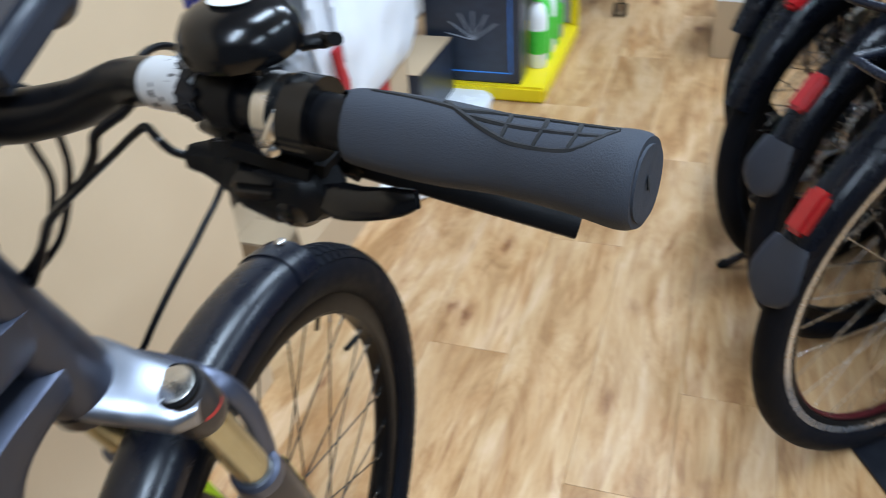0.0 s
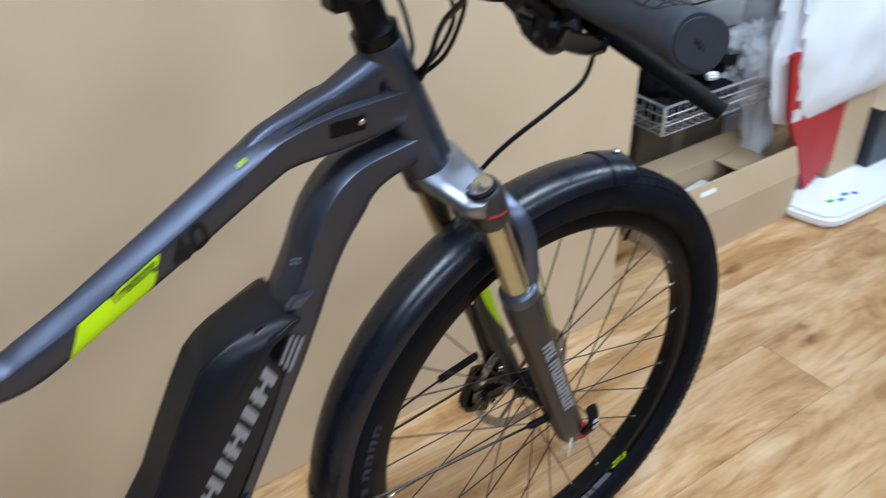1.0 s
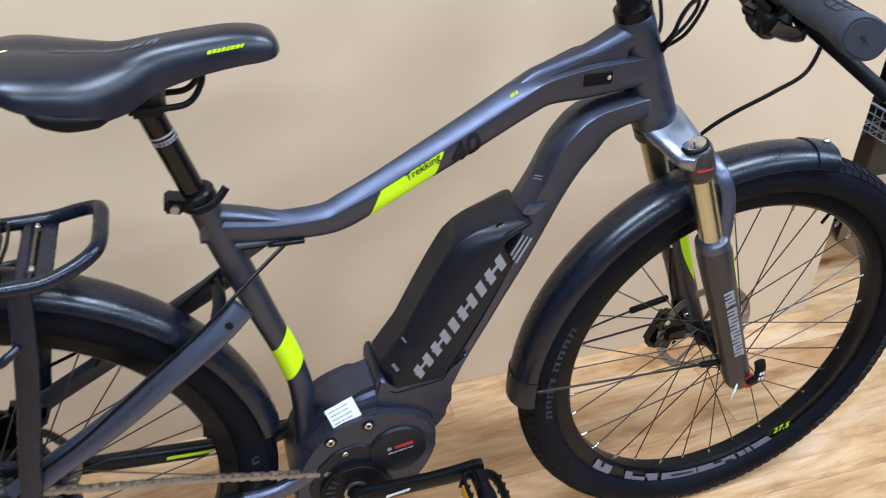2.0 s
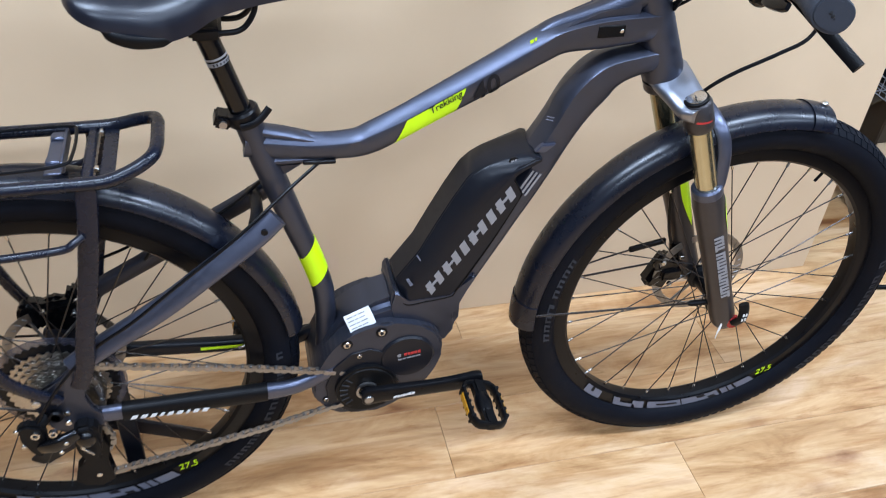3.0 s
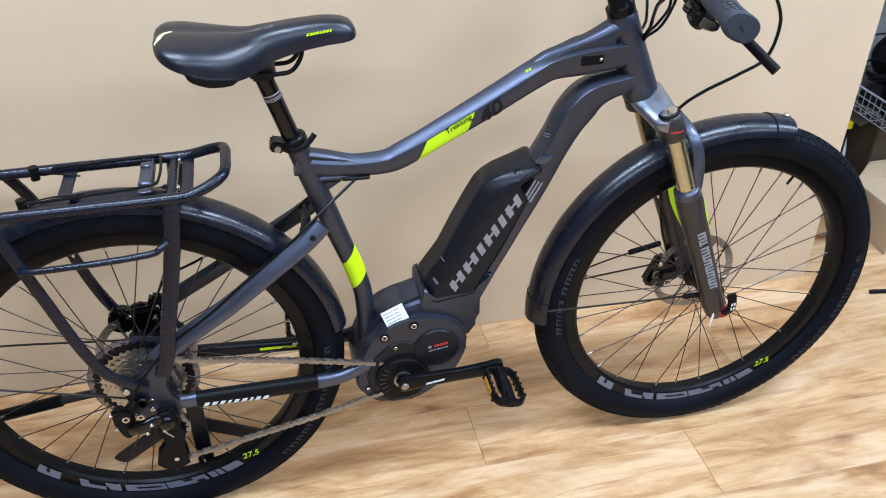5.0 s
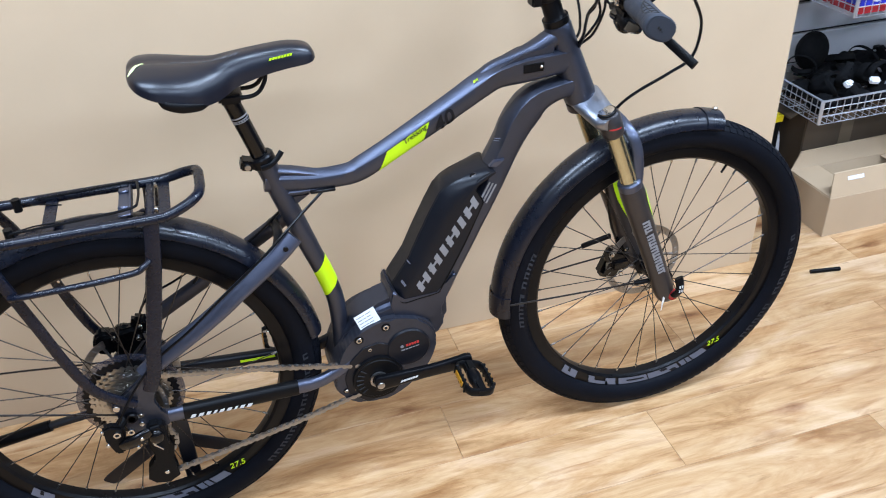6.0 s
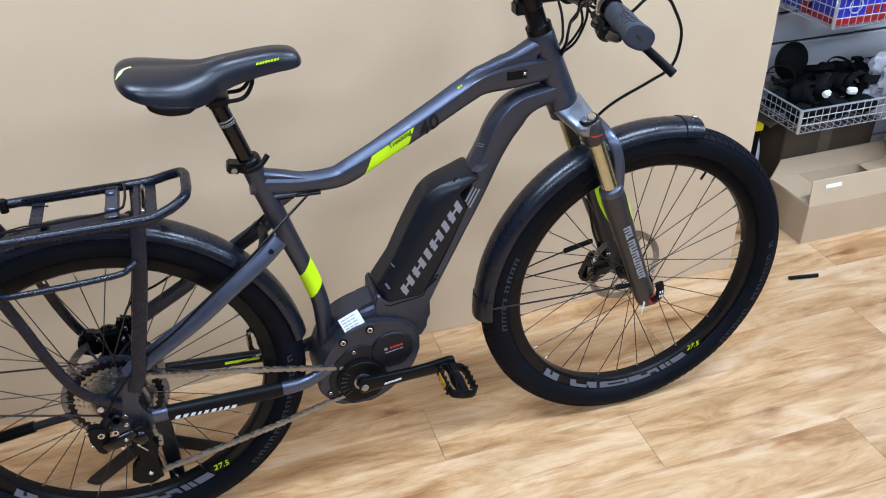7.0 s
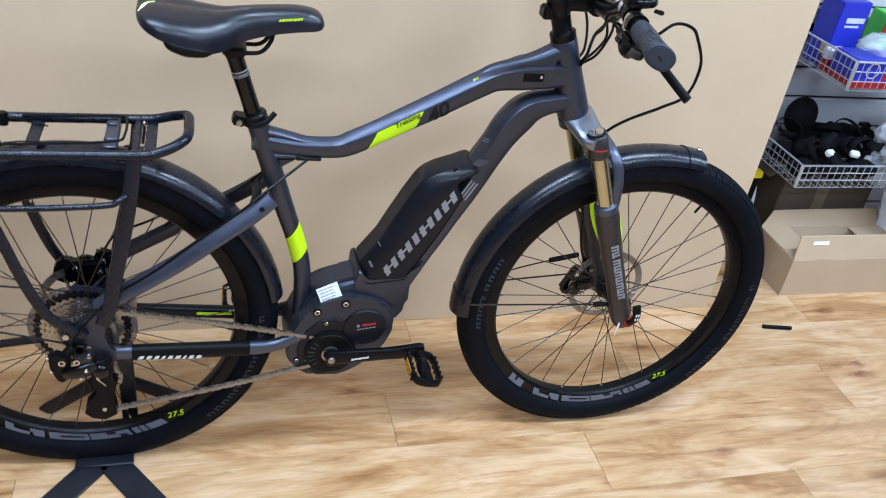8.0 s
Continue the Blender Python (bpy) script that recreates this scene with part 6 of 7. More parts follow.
rod(bm, (0.0575, -0.1005, 0.2885), (0.0720, -0.1005, 0.2700), 0.0018, 8)
part("cable_screw", bm, STEEL, der)
for nm, bx, by, bz, br in (("pivot_bushing", 0.0039, -0.1000, 0.3280, 0.0062), ("pivot_bushing", 0.0294, -0.1060, 0.3337, 0.0058)):
    bm = bmesh.new()
    lathe(bm, [(br, -0.002), (br, 0.004), (br * 0.55, 0.004), (br * 0.55, -0.002)], (bx, by, bz), 20)
    part(nm, bm, STEEL, der)
for yy in (-0.066, -0.047):
    bm = bmesh.new()
    prism(bm, [(0.060, 0.152), (0.036, 0.158), (0.024, 0.172), (0.030, 0.196), (0.046, 0.214), (0.056, 0.250), (0.080, 0.262), (0.086, 0.240), (0.078, 0.208), (0.082, 0.165)], yy - 0.0012, yy + 0.0012, 0.0006, 1)
    part("cage_plate", bm, BLACK_PLASTIC, der)
for px, pz in ((0.060, 0.180), (0.072, 0.246)):
    bm = bmesh.new()
    gear(bm, (px, 0, pz), 0.0215, 11, -0.0595, -0.0535, 0.004)
    part("pulley", bm, BLACK_PLASTIC, der)
    bm = bmesh.new()
    disc(bm, (px, -0.067, pz), 0.0045, -0.002, 0.002, 14, 0.0006)
    part("pulley_bolt", bm, STEEL, der)
for bx, bz in ((-0.0187, 0.3400), (0.0340, 0.2985), (0.0600, 0.2890), (-0.0158, 0.3075), (0.0440, 0.3160)):
    bm = bmesh.new()
    disc(bm, (bx, -0.1110 if 0.03 < bx < 0.05 else -0.0995, bz), 0.0036, -0.002, 0.003, 14, 0.0007)
    part("derailleur_bolt", bm, STEEL, der)
# chain: outer and inner plates by turns along a closed line
CR = 0.0315
run = [(0.033, -0.0420, 0.3455 + 0.062), (0.124, -0.0450, 0.390), (0.287, -0.0510, 0.361), (0.400, -0.0550, 0.3365), (0.470, -0.058, 0.3225)]
for a in range(80, -100, -20):
    run.append((0.4845 + CR * math.cos(radians(a)), -0.0590, 0.291 + CR * math.sin(radians(a))))
run += [(0.466, -0.0590, 0.2610), (0.33, -0.0580, 0.2240), (0.20, -0.0570, 0.1945), (0.080, -0.0565, 0.1700), (0.060, -0.0565, 0.1600), (0.0405, -0.0565, 0.180), (0.048, -0.0565, 0.205), (0.080, -0.056, 0.226), (0.093, -0.055, 0.248),
        (0.084, -0.052, 0.278), (0.090, -0.044, 0.330), (0.083, -0.042, 0.375), (0.062, -0.042, 0.397)]
line = catmull(run, 12, closed=True)
seg = np.r_[0, np.cumsum(np.linalg.norm(np.diff(np.vstack([line, line[:1]]), axis=0), axis=1))]
count = int(seg[-1] / 0.0127)
at = np.array([[np.interp(s, seg, np.r_[line[:, k], line[0, k]]) for k in range(3)] for s in np.linspace(0, seg[-1], count, endpoint=False)])
bm = bmesh.new()
for k in range(count):
    a, b = Vector(at[k]), Vector(at[(k + 1) % count])
    d = (b - a).normalized()
    up = Vector((-d.z, 0, d.x)).normalized()
    off = 0.0036 if k % 2 else 0.0024
    for sy in (-1, 1):
        q = []
        for e, w in ((-0.0035, 0.0018), (-0.0015, 0.0042), (0.0030, 0.0042), (0.00635, 0.0028), (0.0097, 0.0042), (0.0142, 0.0042), (0.0162, 0.0018)):
            q.append(a + d * e + up * w)
        for e, w in ((0.0162, 0.0018), (0.0142, 0.0042), (0.0097, 0.0042), (0.00635, 0.0028), (0.0030, 0.0042), (-0.0015, 0.0042), (-0.0035, 0.0018)):
            q.append(a + d * e - up * w)
        o = Vector((0, sy * off, 0))
        o2 = Vector((0, sy * (off + 0.0009), 0))
        lo, hi = [bm.verts.new(v + o) for v in q], [bm.verts.new(v + o2) for v in q]
        bm.faces.new(hi)
        bm.faces.new(lo[::-1])
        for i in range(14):
            bm.faces.new((lo[i], lo[(i + 1) % 14], hi[(i + 1) % 14], hi[i]))
    rod(bm, a + Vector((0, -0.0048, 0)), a + Vector((0, 0.0048, 0)), 0.0023, 8)
part("chain", bm, CHAIN_STEEL, bike, "bright steel roller chain", smooth=False, kind="stuff")
# rear brake on the far side
bm = bmesh.new()
box(bm, -0.044, 0.040, -0.014, 0.014, -0.020, 0.020, 0.007, Matrix.Translation((0.038, 0.062, 0.422)) @ Matrix.Rotation(radians(-6), 4, "Y"), 2)
box(bm, -0.024, 0.022, -0.012, 0.012, -0.015, 0.015, 0.006, Matrix.Translation((0.076, 0.066, 0.440)) @ Matrix.Rotation(radians(20), 4, "Y"), 2)
prism(bm, [(-0.0181, 0.4319), (-0.0060, 0.4440), (0.0193, 0.4400), (0.0300, 0.4130), (0.0061, 0.3850), (-0.0230, 0.4000)], 0.052, 0.078, 0.006, 3)
prism(bm, [(0.010, 0.432), (0.034, 0.450), (0.066, 0.436), (0.072, 0.400), (0.055, 0.374), (0.010, 0.384)], 0.056, 0.074, 0.006, 2)
rcal = part("rear_brake", bm, BLACK_GLOSS, bike, "black hydraulic disc brake caliper")
for dx, dz in ((-0.02, 0.006), (0.022, -0.004), (0.030, 0.020)):
    bm = bmesh.new()
    disc(bm, (0.040 + dx, 0.046, 0.425 + dz), 0.0045, -0.003, 0.003, 14, 0.0008)
    part("caliper_bolt", bm, STEEL, rcal)

# ---- steel display stand under the rear wheel ----
stand = thing("bicycle_stand", 0.033, 0, 0, "black steel cross shaped floor stand holding the rear wheel", "bicycle stand")
LEGS = [((0.036, -0.030), (-0.070, -0.168)), ((0.052, -0.030), (0.168, -0.196))]
for ex in (-0.090, 0.205):
    bm = bmesh.new()
    tube(bm, [(ex, 0.124, 0.004), (ex * 0.94 + 0.003, 0.122, 0.014), (0.052, 0.082, 0.135)], [(0.017, 0.004)] * 3, 10, power=4)
    part("brace", bm, STAND_STEEL, stand)
for (ax, ay), (bx, by) in LEGS:
    d = Vector((bx - ax, by - ay, 0))
    bm = bmesh.new()
    ang = math.atan2(d.y, d.x)
    far = by > 0
    box(bm, -0.02, d.length, -0.028, 0.028, 0.0, 0.006, 0.0015, Matrix.Translation((ax, ay, 0.0)) @ Matrix.Rotation(ang, 4, "Z"))
    part("foot", bm, STAND_STEEL, stand)
bm = bmesh.new()
box(bm, -0.012, 0.100, -0.052, 0.060, 0.0055, 0.0105, 0.002)
part("base_plate", bm, STAND_STEEL, stand)
bm = bmesh.new()
box(bm, 0.072, 0.104, 0.060, 0.066, 0.0, 0.330, 0.002)
part("upright", bm, STAND_STEEL, stand)
bm = bmesh.new()
tube(bm, catmull([(-0.330, 0.094, 0.196), (-0.217, 0.092, 0.214), (-0.147, 0.090, 0.224), (-0.076, 0.088, 0.233), (0.030, 0.080, 0.250), (0.086, 0.070, 0.256)], 5), 0.0085, 14)
part("support_arm", bm, STAND_STEEL, stand)
bm = bmesh.new()
tube(bm, [(-0.330, 0.094, 0.196), (-0.150, 0.0903, 0.2237)], 0.0118, 16)
part("arm_sleeve", bm, BLACK_PLASTIC, stand)


# ---- shelf goods beyond the board ----
def wire_basket(x0, x1, y0, y1, z0, z1):
    root = thing("wire_basket", (x0 + x1) / 2, (y0 + y1) / 2, z0, "chromed wire basket hooked on the slatted wall", "basket", "wire baskets on the slatted wall")
    bm = bmesh.new()
    pts = [(x0, y0, z1), (x1, y0, z1), (x1, y1, z1), (x0, y1, z1)]
    for a, b in zip(pts, pts[1:] + pts[:1]):
        rod(bm, a, b, 0.0032, 8)
    part("rim_wire", bm, CHROME, root)

    def grid(name, p, u, v, nu, nv, r=0.0013):
        bm = bmesh.new()
        p, u, v = Vector(p), Vector(u), Vector(v)
        for k in range(nu + 1):
            rod(bm, p + u * (k / nu), p + u * (k / nu) + v, r, 5)
        for k in range(nv + 1):
            rod(bm, p + v * (k / nv), p + v * (k / nv) + u, r * 1.2, 5)
        part(name, bm, CHROME, root, kind="stuff")
    n = round((x1 - x0) / 0.024)
    m = round((y1 - y0) / 0.024)
    grid("front_grid", (x0, y0, z0), (x1 - x0, 0, 0), (0, 0, z1 - z0), n, 3)
    grid("back_grid", (x0, y1, z0), (x1 - x0, 0, 0), (0, 0, z1 - z0), n, 3)
    grid("side_grid", (x0, y0, z0), (0, y1 - y0, 0), (0, 0, z1 - z0), m, 3)
    grid("side_grid", (x1, y0, z0), (0, y1 - y0, 0), (0, 0, z1 - z0), m, 3)
    grid("base_grid", (x0, y0, z0), (x1 - x0, 0, 0), (0, y1 - y0, 0), n, 6)
    for x in (x0 + 0.04, x1 - 0.04):
        bm = bmesh.new()
        box(bm, x - 0.012, x + 0.012, y1 - 0.004, Y1 - 0.004, z1 - 0.01, z1 + 0.012, 0.002)
        part("hook", bm, BLACK_PLASTIC, root)
    for x, y in ((x0, y0), (x1, y0)):
        bm = bmesh.new()
        box(bm, x - 0.006, x + 0.006, y - 0.001, y + 0.004, z0, z1, 0.001)
        part("corner_strip", bm, CHROME, root)


wire_basket(1.935, 2.40, 0.520, 0.800, 0.330, 0.402)
wire_basket(1.975, 2.46, 0.520, 0.800, 0.638, 0.722)


def crumple(name, centre, size, mat, label, category, seed, rough=0.22, res=26, flat=0.0):
    """A soft, folded bag: a ball pushed into folds."""
    bm = bmesh.new()
    bmesh.ops.create_uvsphere(bm, u_segments=res * 2, v_segments=res, radius=1)
    for v in bm.verts:
        d = v.co.normalized()
        q = Vector((seed * 3.1, seed * 1.7, seed))
        f = 1 + rough * (noise.noise(d * 1.6 + q) + 0.7 * abs(noise.noise(d * 4.2 + q)) + 0.35 * noise.noise(d * 9 + q))
        if flat and d.z < -flat:
            f *= -flat / d.z
        v.co = Vector((d.x * size[0], d.y * size[1], d.z * size[2])) * f + Vector(centre)
    ob = single(name, bm, mat, label, category)
    for e in ob.data.edges:
        e.use_edge_sharp = False
    return ob


def carton(name, x0, x1, y0, y1, z0, z1, mat, label, category="box", rot=0.0, bars=()):
    root = thing(name, (x0 + x1) / 2, (y0 + y1) / 2, z0, label, category)
    m = Matrix.Translation(((x0 + x1) / 2, (y0 + y1) / 2, 0)) @ Matrix.Rotation(radians(rot), 4, "Z") @ Matrix.Translation((-(x0 + x1) / 2, -(y0 + y1) / 2, 0))
    bm = bmesh.new()
    box(bm, x0, x1, y0, y1, z0, z1, 0.003, m, 2)
    part("body", bm, mat, root)
    for nm, bmat, b in bars:
        bm = bmesh.new()
        box(bm, *b, 0.0, m)
        part(nm, bm, bmat, root)
    return root


# black straps, pads and pouches in the lower basket
bm = bmesh.new()
ball(bm, (2.035, 0.725, 0.470), 0.052, 0.040, 0.060, 28, 18)
single("foam_pad", bm, BLACK_CLOTH, "round black foam pad standing in the basket", "pad")
strap_rng = random.Random(5)
for k in range(22):
    r = strap_rng.uniform(0.026, 0.050)
    M = (Matrix.Translation((1.985 + 0.017 * k + strap_rng.uniform(-0.01, 0.01), strap_rng.uniform(0.56, 0.74), strap_rng.uniform(0.395, 0.440)))
         @ Matrix.Rotation(strap_rng.uniform(0, 3.1), 4, "Z") @ Matrix.Rotation(radians(strap_rng.uniform(25, 95)), 4, "X"))
    wave = strap_rng.uniform(0.003, 0.010)
    q = [M @ Vector((r * math.cos(a), r * math.sin(a) * 0.75, wave * math.sin(2 * a + k))) for a in np.linspace(0, 2 * math.pi * strap_rng.uniform(0.7, 0.97), 30)]
    bm = bmesh.new()
    tube(bm, q, [(0.0016, strap_rng.choice((0.007, 0.010, 0.013)))] * 30, 8, ref=M.to_3x3() @ Vector((0, 0, 1)), power=3)
    single("strap_coil", bm, BLACK_CLOTH, "coiled black webbing strap in the wire basket", "strap", "coiled straps in the basket")
for i, (cx, cy, s) in enumerate(((1.985, 0.57, 0.036), (2.09, 0.575, 0.040), (2.20, 0.58, 0.040), (2.31, 0.59, 0.038), (1.99, 0.68, 0.04), (2.14, 0.74, 0.04), (2.27, 0.64, 0.036), (2.04, 0.63, 0.046), (2.16, 0.66, 0.048), (2.24, 0.74, 0.046), (2.09, 0.70, 0.050))):
    crumple("pouch", (cx, cy, 0.368 + 0.030 * (i > 6)), (s * 1.25, s, 0.026 + 0.008 * (i > 6)), BLACK_CLOTH, "small black padded pouch lying in the basket", "pouch", 2.0 + i, 0.25, 12)
for cx, cy, cz, rz in ((2.045, 0.560, 0.424, 20), (2.130, 0.555, 0.424, -25)):
    bm = bmesh.new()
    box(bm, -0.014, 0.014, -0.010, 0.010, -0.009, 0.009, 0.004, Matrix.Translation((cx, cy, cz)) @ Matrix.Rotation(radians(rz), 4, "Z") @ Matrix.Rotation(radians(24), 4, "X"), 2)
    single("white_buckle", bm, WHITE_GLOSS, "small white plastic buckle on black straps", "buckle")
crumple("clear_bag", (2.310, 0.575, 0.430), (0.095, 0.050, 0.090), BAG_CLEAR, "crumpled clear plastic bag in the wire basket", "bag", 5.3, 0.45, 44)

# packets in the upper basket
carton("blue_packet", 2.00, 2.105, 0.690, 0.775, 0.642, 0.835, BLUE_CARD, "upright blue printed packet with white bars", rot=4,
       bars=(("print_bar", DECAL_WHITE, (2.030, 2.095, 0.6885, 0.6905, 0.775, 0.790)), ("print_bar", DECAL_WHITE, (2.030, 2.080, 0.6885, 0.6905, 0.762, 0.768)), ("print_band", RED_CARD, (2.0005, 2.1045, 0.6890, 0.6905, 0.66, 0.70))))
carton("green_packet", 2.19, 2.34, 0.700, 0.780, 0.642, 0.80, GREEN_PLASTIC, "green and red printed packet", rot=-5,
       bars=(("print_band", RED_CARD, (2.1905, 2.3395, 0.6985, 0.7005, 0.745, 0.775)), ("print_bar", DECAL_WHITE, (2.22, 2.30, 0.6975, 0.6995, 0.750, 0.768))))
pk = carton("tube_box", 1.990, 2.200, 0.530, 0.640, 0.643, 0.722, BLUE_CARD, "flat blue and red printed carton with a white ring",
            bars=(("print_band", RED_CARD, (1.989, 2.201, 0.5285, 0.6415, 0.643, 0.664)),))
bm = bmesh.new()
lathe(bm, [(0.019, -0.0004), (0.0225, -0.0004), (0.0225, 0.0004), (0.019, 0.0004)], (2.045, 0.5286, 0.694), 32)
part("print_ring", bm, DECAL_WHITE, pk)
for k in range(4):
    bm = bmesh.new()
    box(bm, 2.085 + 0.026 * k, 2.101 + 0.026 * k, 0.5284, 0.5296, 0.668, 0.690)
    part("print_bar", bm, RED_CARD, pk)
carton("tube_box", 2.220, 2.420, 0.535, 0.640, 0.643, 0.705, RED_CARD, "flat red printed carton with blue bars", bars=(("print_band", BLUE_CARD, (2.2195, 2.4205, 0.5335, 0.5355, 0.675, 0.700)),))
for i in range(4):
    carton("small_packet", 1.985 + 0.012 * (i % 2), 2.05 + 0.012 * (i % 2), 0.652 + 0.034 * (i % 2) , 0.682 + 0.034 * (i % 2), 0.643 + 0.034 * (i // 2), 0.675 + 0.034 * (i // 2), (RED_CARD, BLUE_CARD, PAPER, CARD)[i], "small printed packet stacked in the basket", rot=3 * i)
crumple("clear_bag", (2.13, 0.600, 0.745), (0.085, 0.05, 0.030), BAG_CLEAR, "clear plastic bag on printed cartons", "bag", 8.1, 0.3, 20)
crumple("clear_bag", (2.05, 0.735, 0.875), (0.045, 0.035, 0.028), BAG_CLEAR, "clear plastic bag on a blue packet", "bag", 9.4, 0.3, 18)


# open carton on the floor, with flaps up
def open_carton(x0, x1, y0, y1, h):
    root = thing("open_carton", (x0 + x1) / 2, (y0 + y1) / 2, 0, "open brown cardboard carton with raised flaps on the floor", "box")
    t = 0.004
    for nm, b in (("base", (x0, x1, y0, y1, 0.0005, t)), ("front_panel", (x0, x1, y0, y0 + t, t, h)), ("back_panel", (x0, x1, y1 - t, y1, t, h)), ("side_panel", (x0, x0 + t, y0 + t, y1 - t, t, h)), ("side_panel", (x1 - t, x1, y0 + t, y1 - t, t, h))):
        bm = bmesh.new()
        box(bm, *b, 0.001)
        part(nm, bm, CARD, root, smooth=False)

    def flap(name, corners, lift):
        bm = bmesh.new()
        lo = [bm.verts.new(v) for v in corners]
        hi = [bm.verts.new(Vector(v) + Vector(lift)) for v in corners]
        bm.faces.new(lo[::-1])
        bm.faces.new(hi)
        for i in range(4):
            bm.faces.new((lo[i], lo[(i + 1) % 4], hi[(i + 1) % 4], hi[i]))
        return part(name, bm, CARD, root, smooth=False)
    flap("front_flap", [(x0, y0 + 0.001, h + 0.001), (x1, y0 + 0.001, h + 0.001), (x1 - 0.01, y0 + 0.020, h + 0.072), (x0 + 0.012, y0 + 0.020, h + 0.072)], (0, 0.0035, 0.001))
    flap("back_flap", [(x0 + 0.004, y1 - 0.004, h + 0.001), (x1, y1 - 0.004, h + 0.001), (x1 - 0.004, y1 + 0.016, h + 0.053), (x0 + 0.046, y1 + 0.016, h + 0.049)], (0, 0.0035, 0.001))
    flap("side_flap", [(x0 + 0.001, y0 + 0.006, h + 0.001), (x0 + 0.001, y1 - 0.008, h + 0.001), (x0 + 0.096, y1 - 0.012, h + 0.004), (x0 + 0.096, y0 + 0.030, h + 0.004)], (0, 0, 0.003))
    flap("side_flap", [(x1 - 0.001, y0 + 0.006, h + 0.001), (x1 - 0.001, y1 - 0.008, h + 0.001), (x1 - 0.112, y1 - 0.006, h - 0.008), (x1 - 0.112, y0 + 0.028, h - 0.008)], (0, 0, 0.003))
    bm = bmesh.new()
    box(bm, -0.028, 0.028, -0.0003, 0.0003, -0.006, 0.006, 0, Matrix.Translation((x0 + 0.085, y0 + 0.0125, h + 0.052)) @ Matrix.Rotation(radians(-15), 4, "X"))
    part("label_strip", bm, PAPER, root)
    for x, y, r in ((x0 + 0.19, y0 + 0.10, 84), (x0 + 0.21, y0 + 0.11, 97)):
        bm = bmesh.new()
        box(bm, -0.065, 0.065, -0.09, 0.09, 0.0685 + 0.0008 * (r - 84), 0.0700 + 0.0008 * (r - 84), 0.0005, Matrix.Translation((x, y, 0)) @ Matrix.Rotation(radians(r), 4, "Z"))
        part("paper_sheet", bm, PAPER, root)
    bm = bmesh.new()
    box(bm, x0 + 0.03, x1 - 0.03, y0 + 0.02, y1 - 0.02, 0.0045, 0.068, 0.003)
    part("paper_pile", bm, PAPER, root)


open_carton(1.951, 2.400, 0.425, 0.617, 0.131)
# the basket's shade is put into the colour of this carton and flap
oc = carton("old_carton", 2.015, 2.365, 0.660, 0.805, 0.0005, 0.318, CARD_SHADED, "worn brown carton under the wire basket, its shade painted in",
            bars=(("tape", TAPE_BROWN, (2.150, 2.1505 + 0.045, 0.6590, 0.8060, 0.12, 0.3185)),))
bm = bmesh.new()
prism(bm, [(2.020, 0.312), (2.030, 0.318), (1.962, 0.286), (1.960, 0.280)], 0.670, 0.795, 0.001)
part("bent_flap", bm, CARD_SHADED, oc)
carton("dark_crate", 1.74, 1.945, 0.690, 0.800, 0.0005, 0.285, BLACK_PLASTIC, "dark plastic crate half hidden behind the board", "crate",
       bars=(("yellow_tape", YELLOW, (1.915, 1.950, 0.6885, 0.715, 0.268, 0.2885)),))
bm = bmesh.new()
tube(bm, catmull([(1.962, 0.712, 0.0012), (1.963, 0.712, 0.10), (1.960, 0.715, 0.19), (1.950, 0.725, 0.245)], 6), 0.011, 16)
single("steel_leg", bm, SLAT_GREY, "bent grey metal leg behind the open carton", "leg")
bm = bmesh.new()
rod(bm, (1.7995, 0.277, 0.006), (1.8850, 0.262, 0.006), 0.0058, 14)
single("black_rod", bm, BLACK_PLASTIC, "short black plastic rod lying on the floor", "rod")

# white hanging bag
bm = bmesh.new()
rowsb = []
for i in range(25):
    f = i / 24
    z = 0.262 + 0.643 * f
    hw = np.interp(f, [0, 0.03, 0.12, 0.35, 0.7, 1.0], [0.16, 0.24, 0.280, 0.295, 0.275, 0.15])
    hd = np.interp(f, [0, 0.03, 0.12, 0.35, 0.7, 1.0], [0.02, 0.045, 0.065, 0.075, 0.06, 0.02])
    cx = 2.565 + 0.03 * (1 - f)
    ring = []
    for k in range(56):
        a = 2 * math.pi * k / 56
        w = 1 + 0.12 * noise.noise(Vector((math.cos(a) * 2.2, math.sin(a) * 2.2, f * 3))) + 0.10 * noise.noise(Vector((math.cos(a) * 6, math.sin(a) * 6, f * 5))) + 0.05 * noise.noise(Vector((math.cos(a) * 13, math.sin(a) * 13, f * 11)))
        ring.append(bm.verts.new((cx + hw * math.cos(a) * w, 0.485 + hd * math.sin(a) * w, z + 0.02 * noise.noise(Vector((a, f * 2, 4.0))) + 0.05 * (1 - f) * (math.cos(a) * 0.5))))
    rowsb.append(ring)
for i in range(24):
    for k in range(56):
        bm.faces.new((rowsb[i][k], rowsb[i][(k + 1) % 56], rowsb[i + 1][(k + 1) % 56], rowsb[i + 1][k]))
bm.faces.new(rowsb[0])
bm.faces.new(rowsb[-1])
whitebag = thing("white_bag", 2.575, 0.485, 0.285, "white plastic bag with folds hanging from a wall hook", "bag")
part("body", bm, BAG_WHITE, whitebag)
bm = bmesh.new()
tube(bm, catmull([(2.52, 0.48, 0.895), (2.545, 0.485, 0.930), (2.575, 0.485, 0.942), (2.605, 0.485, 0.930), (2.63, 0.48, 0.895)], 5), [(0.004, 0.016)] * 21, 10)
part("handle", bm, BAG_WHITE, whitebag)
bm = bmesh.new()
rod(bm, (2.575, 0.485, 0.92), (2.575, Y1 - 0.005, 0.94), 0.005, 10)
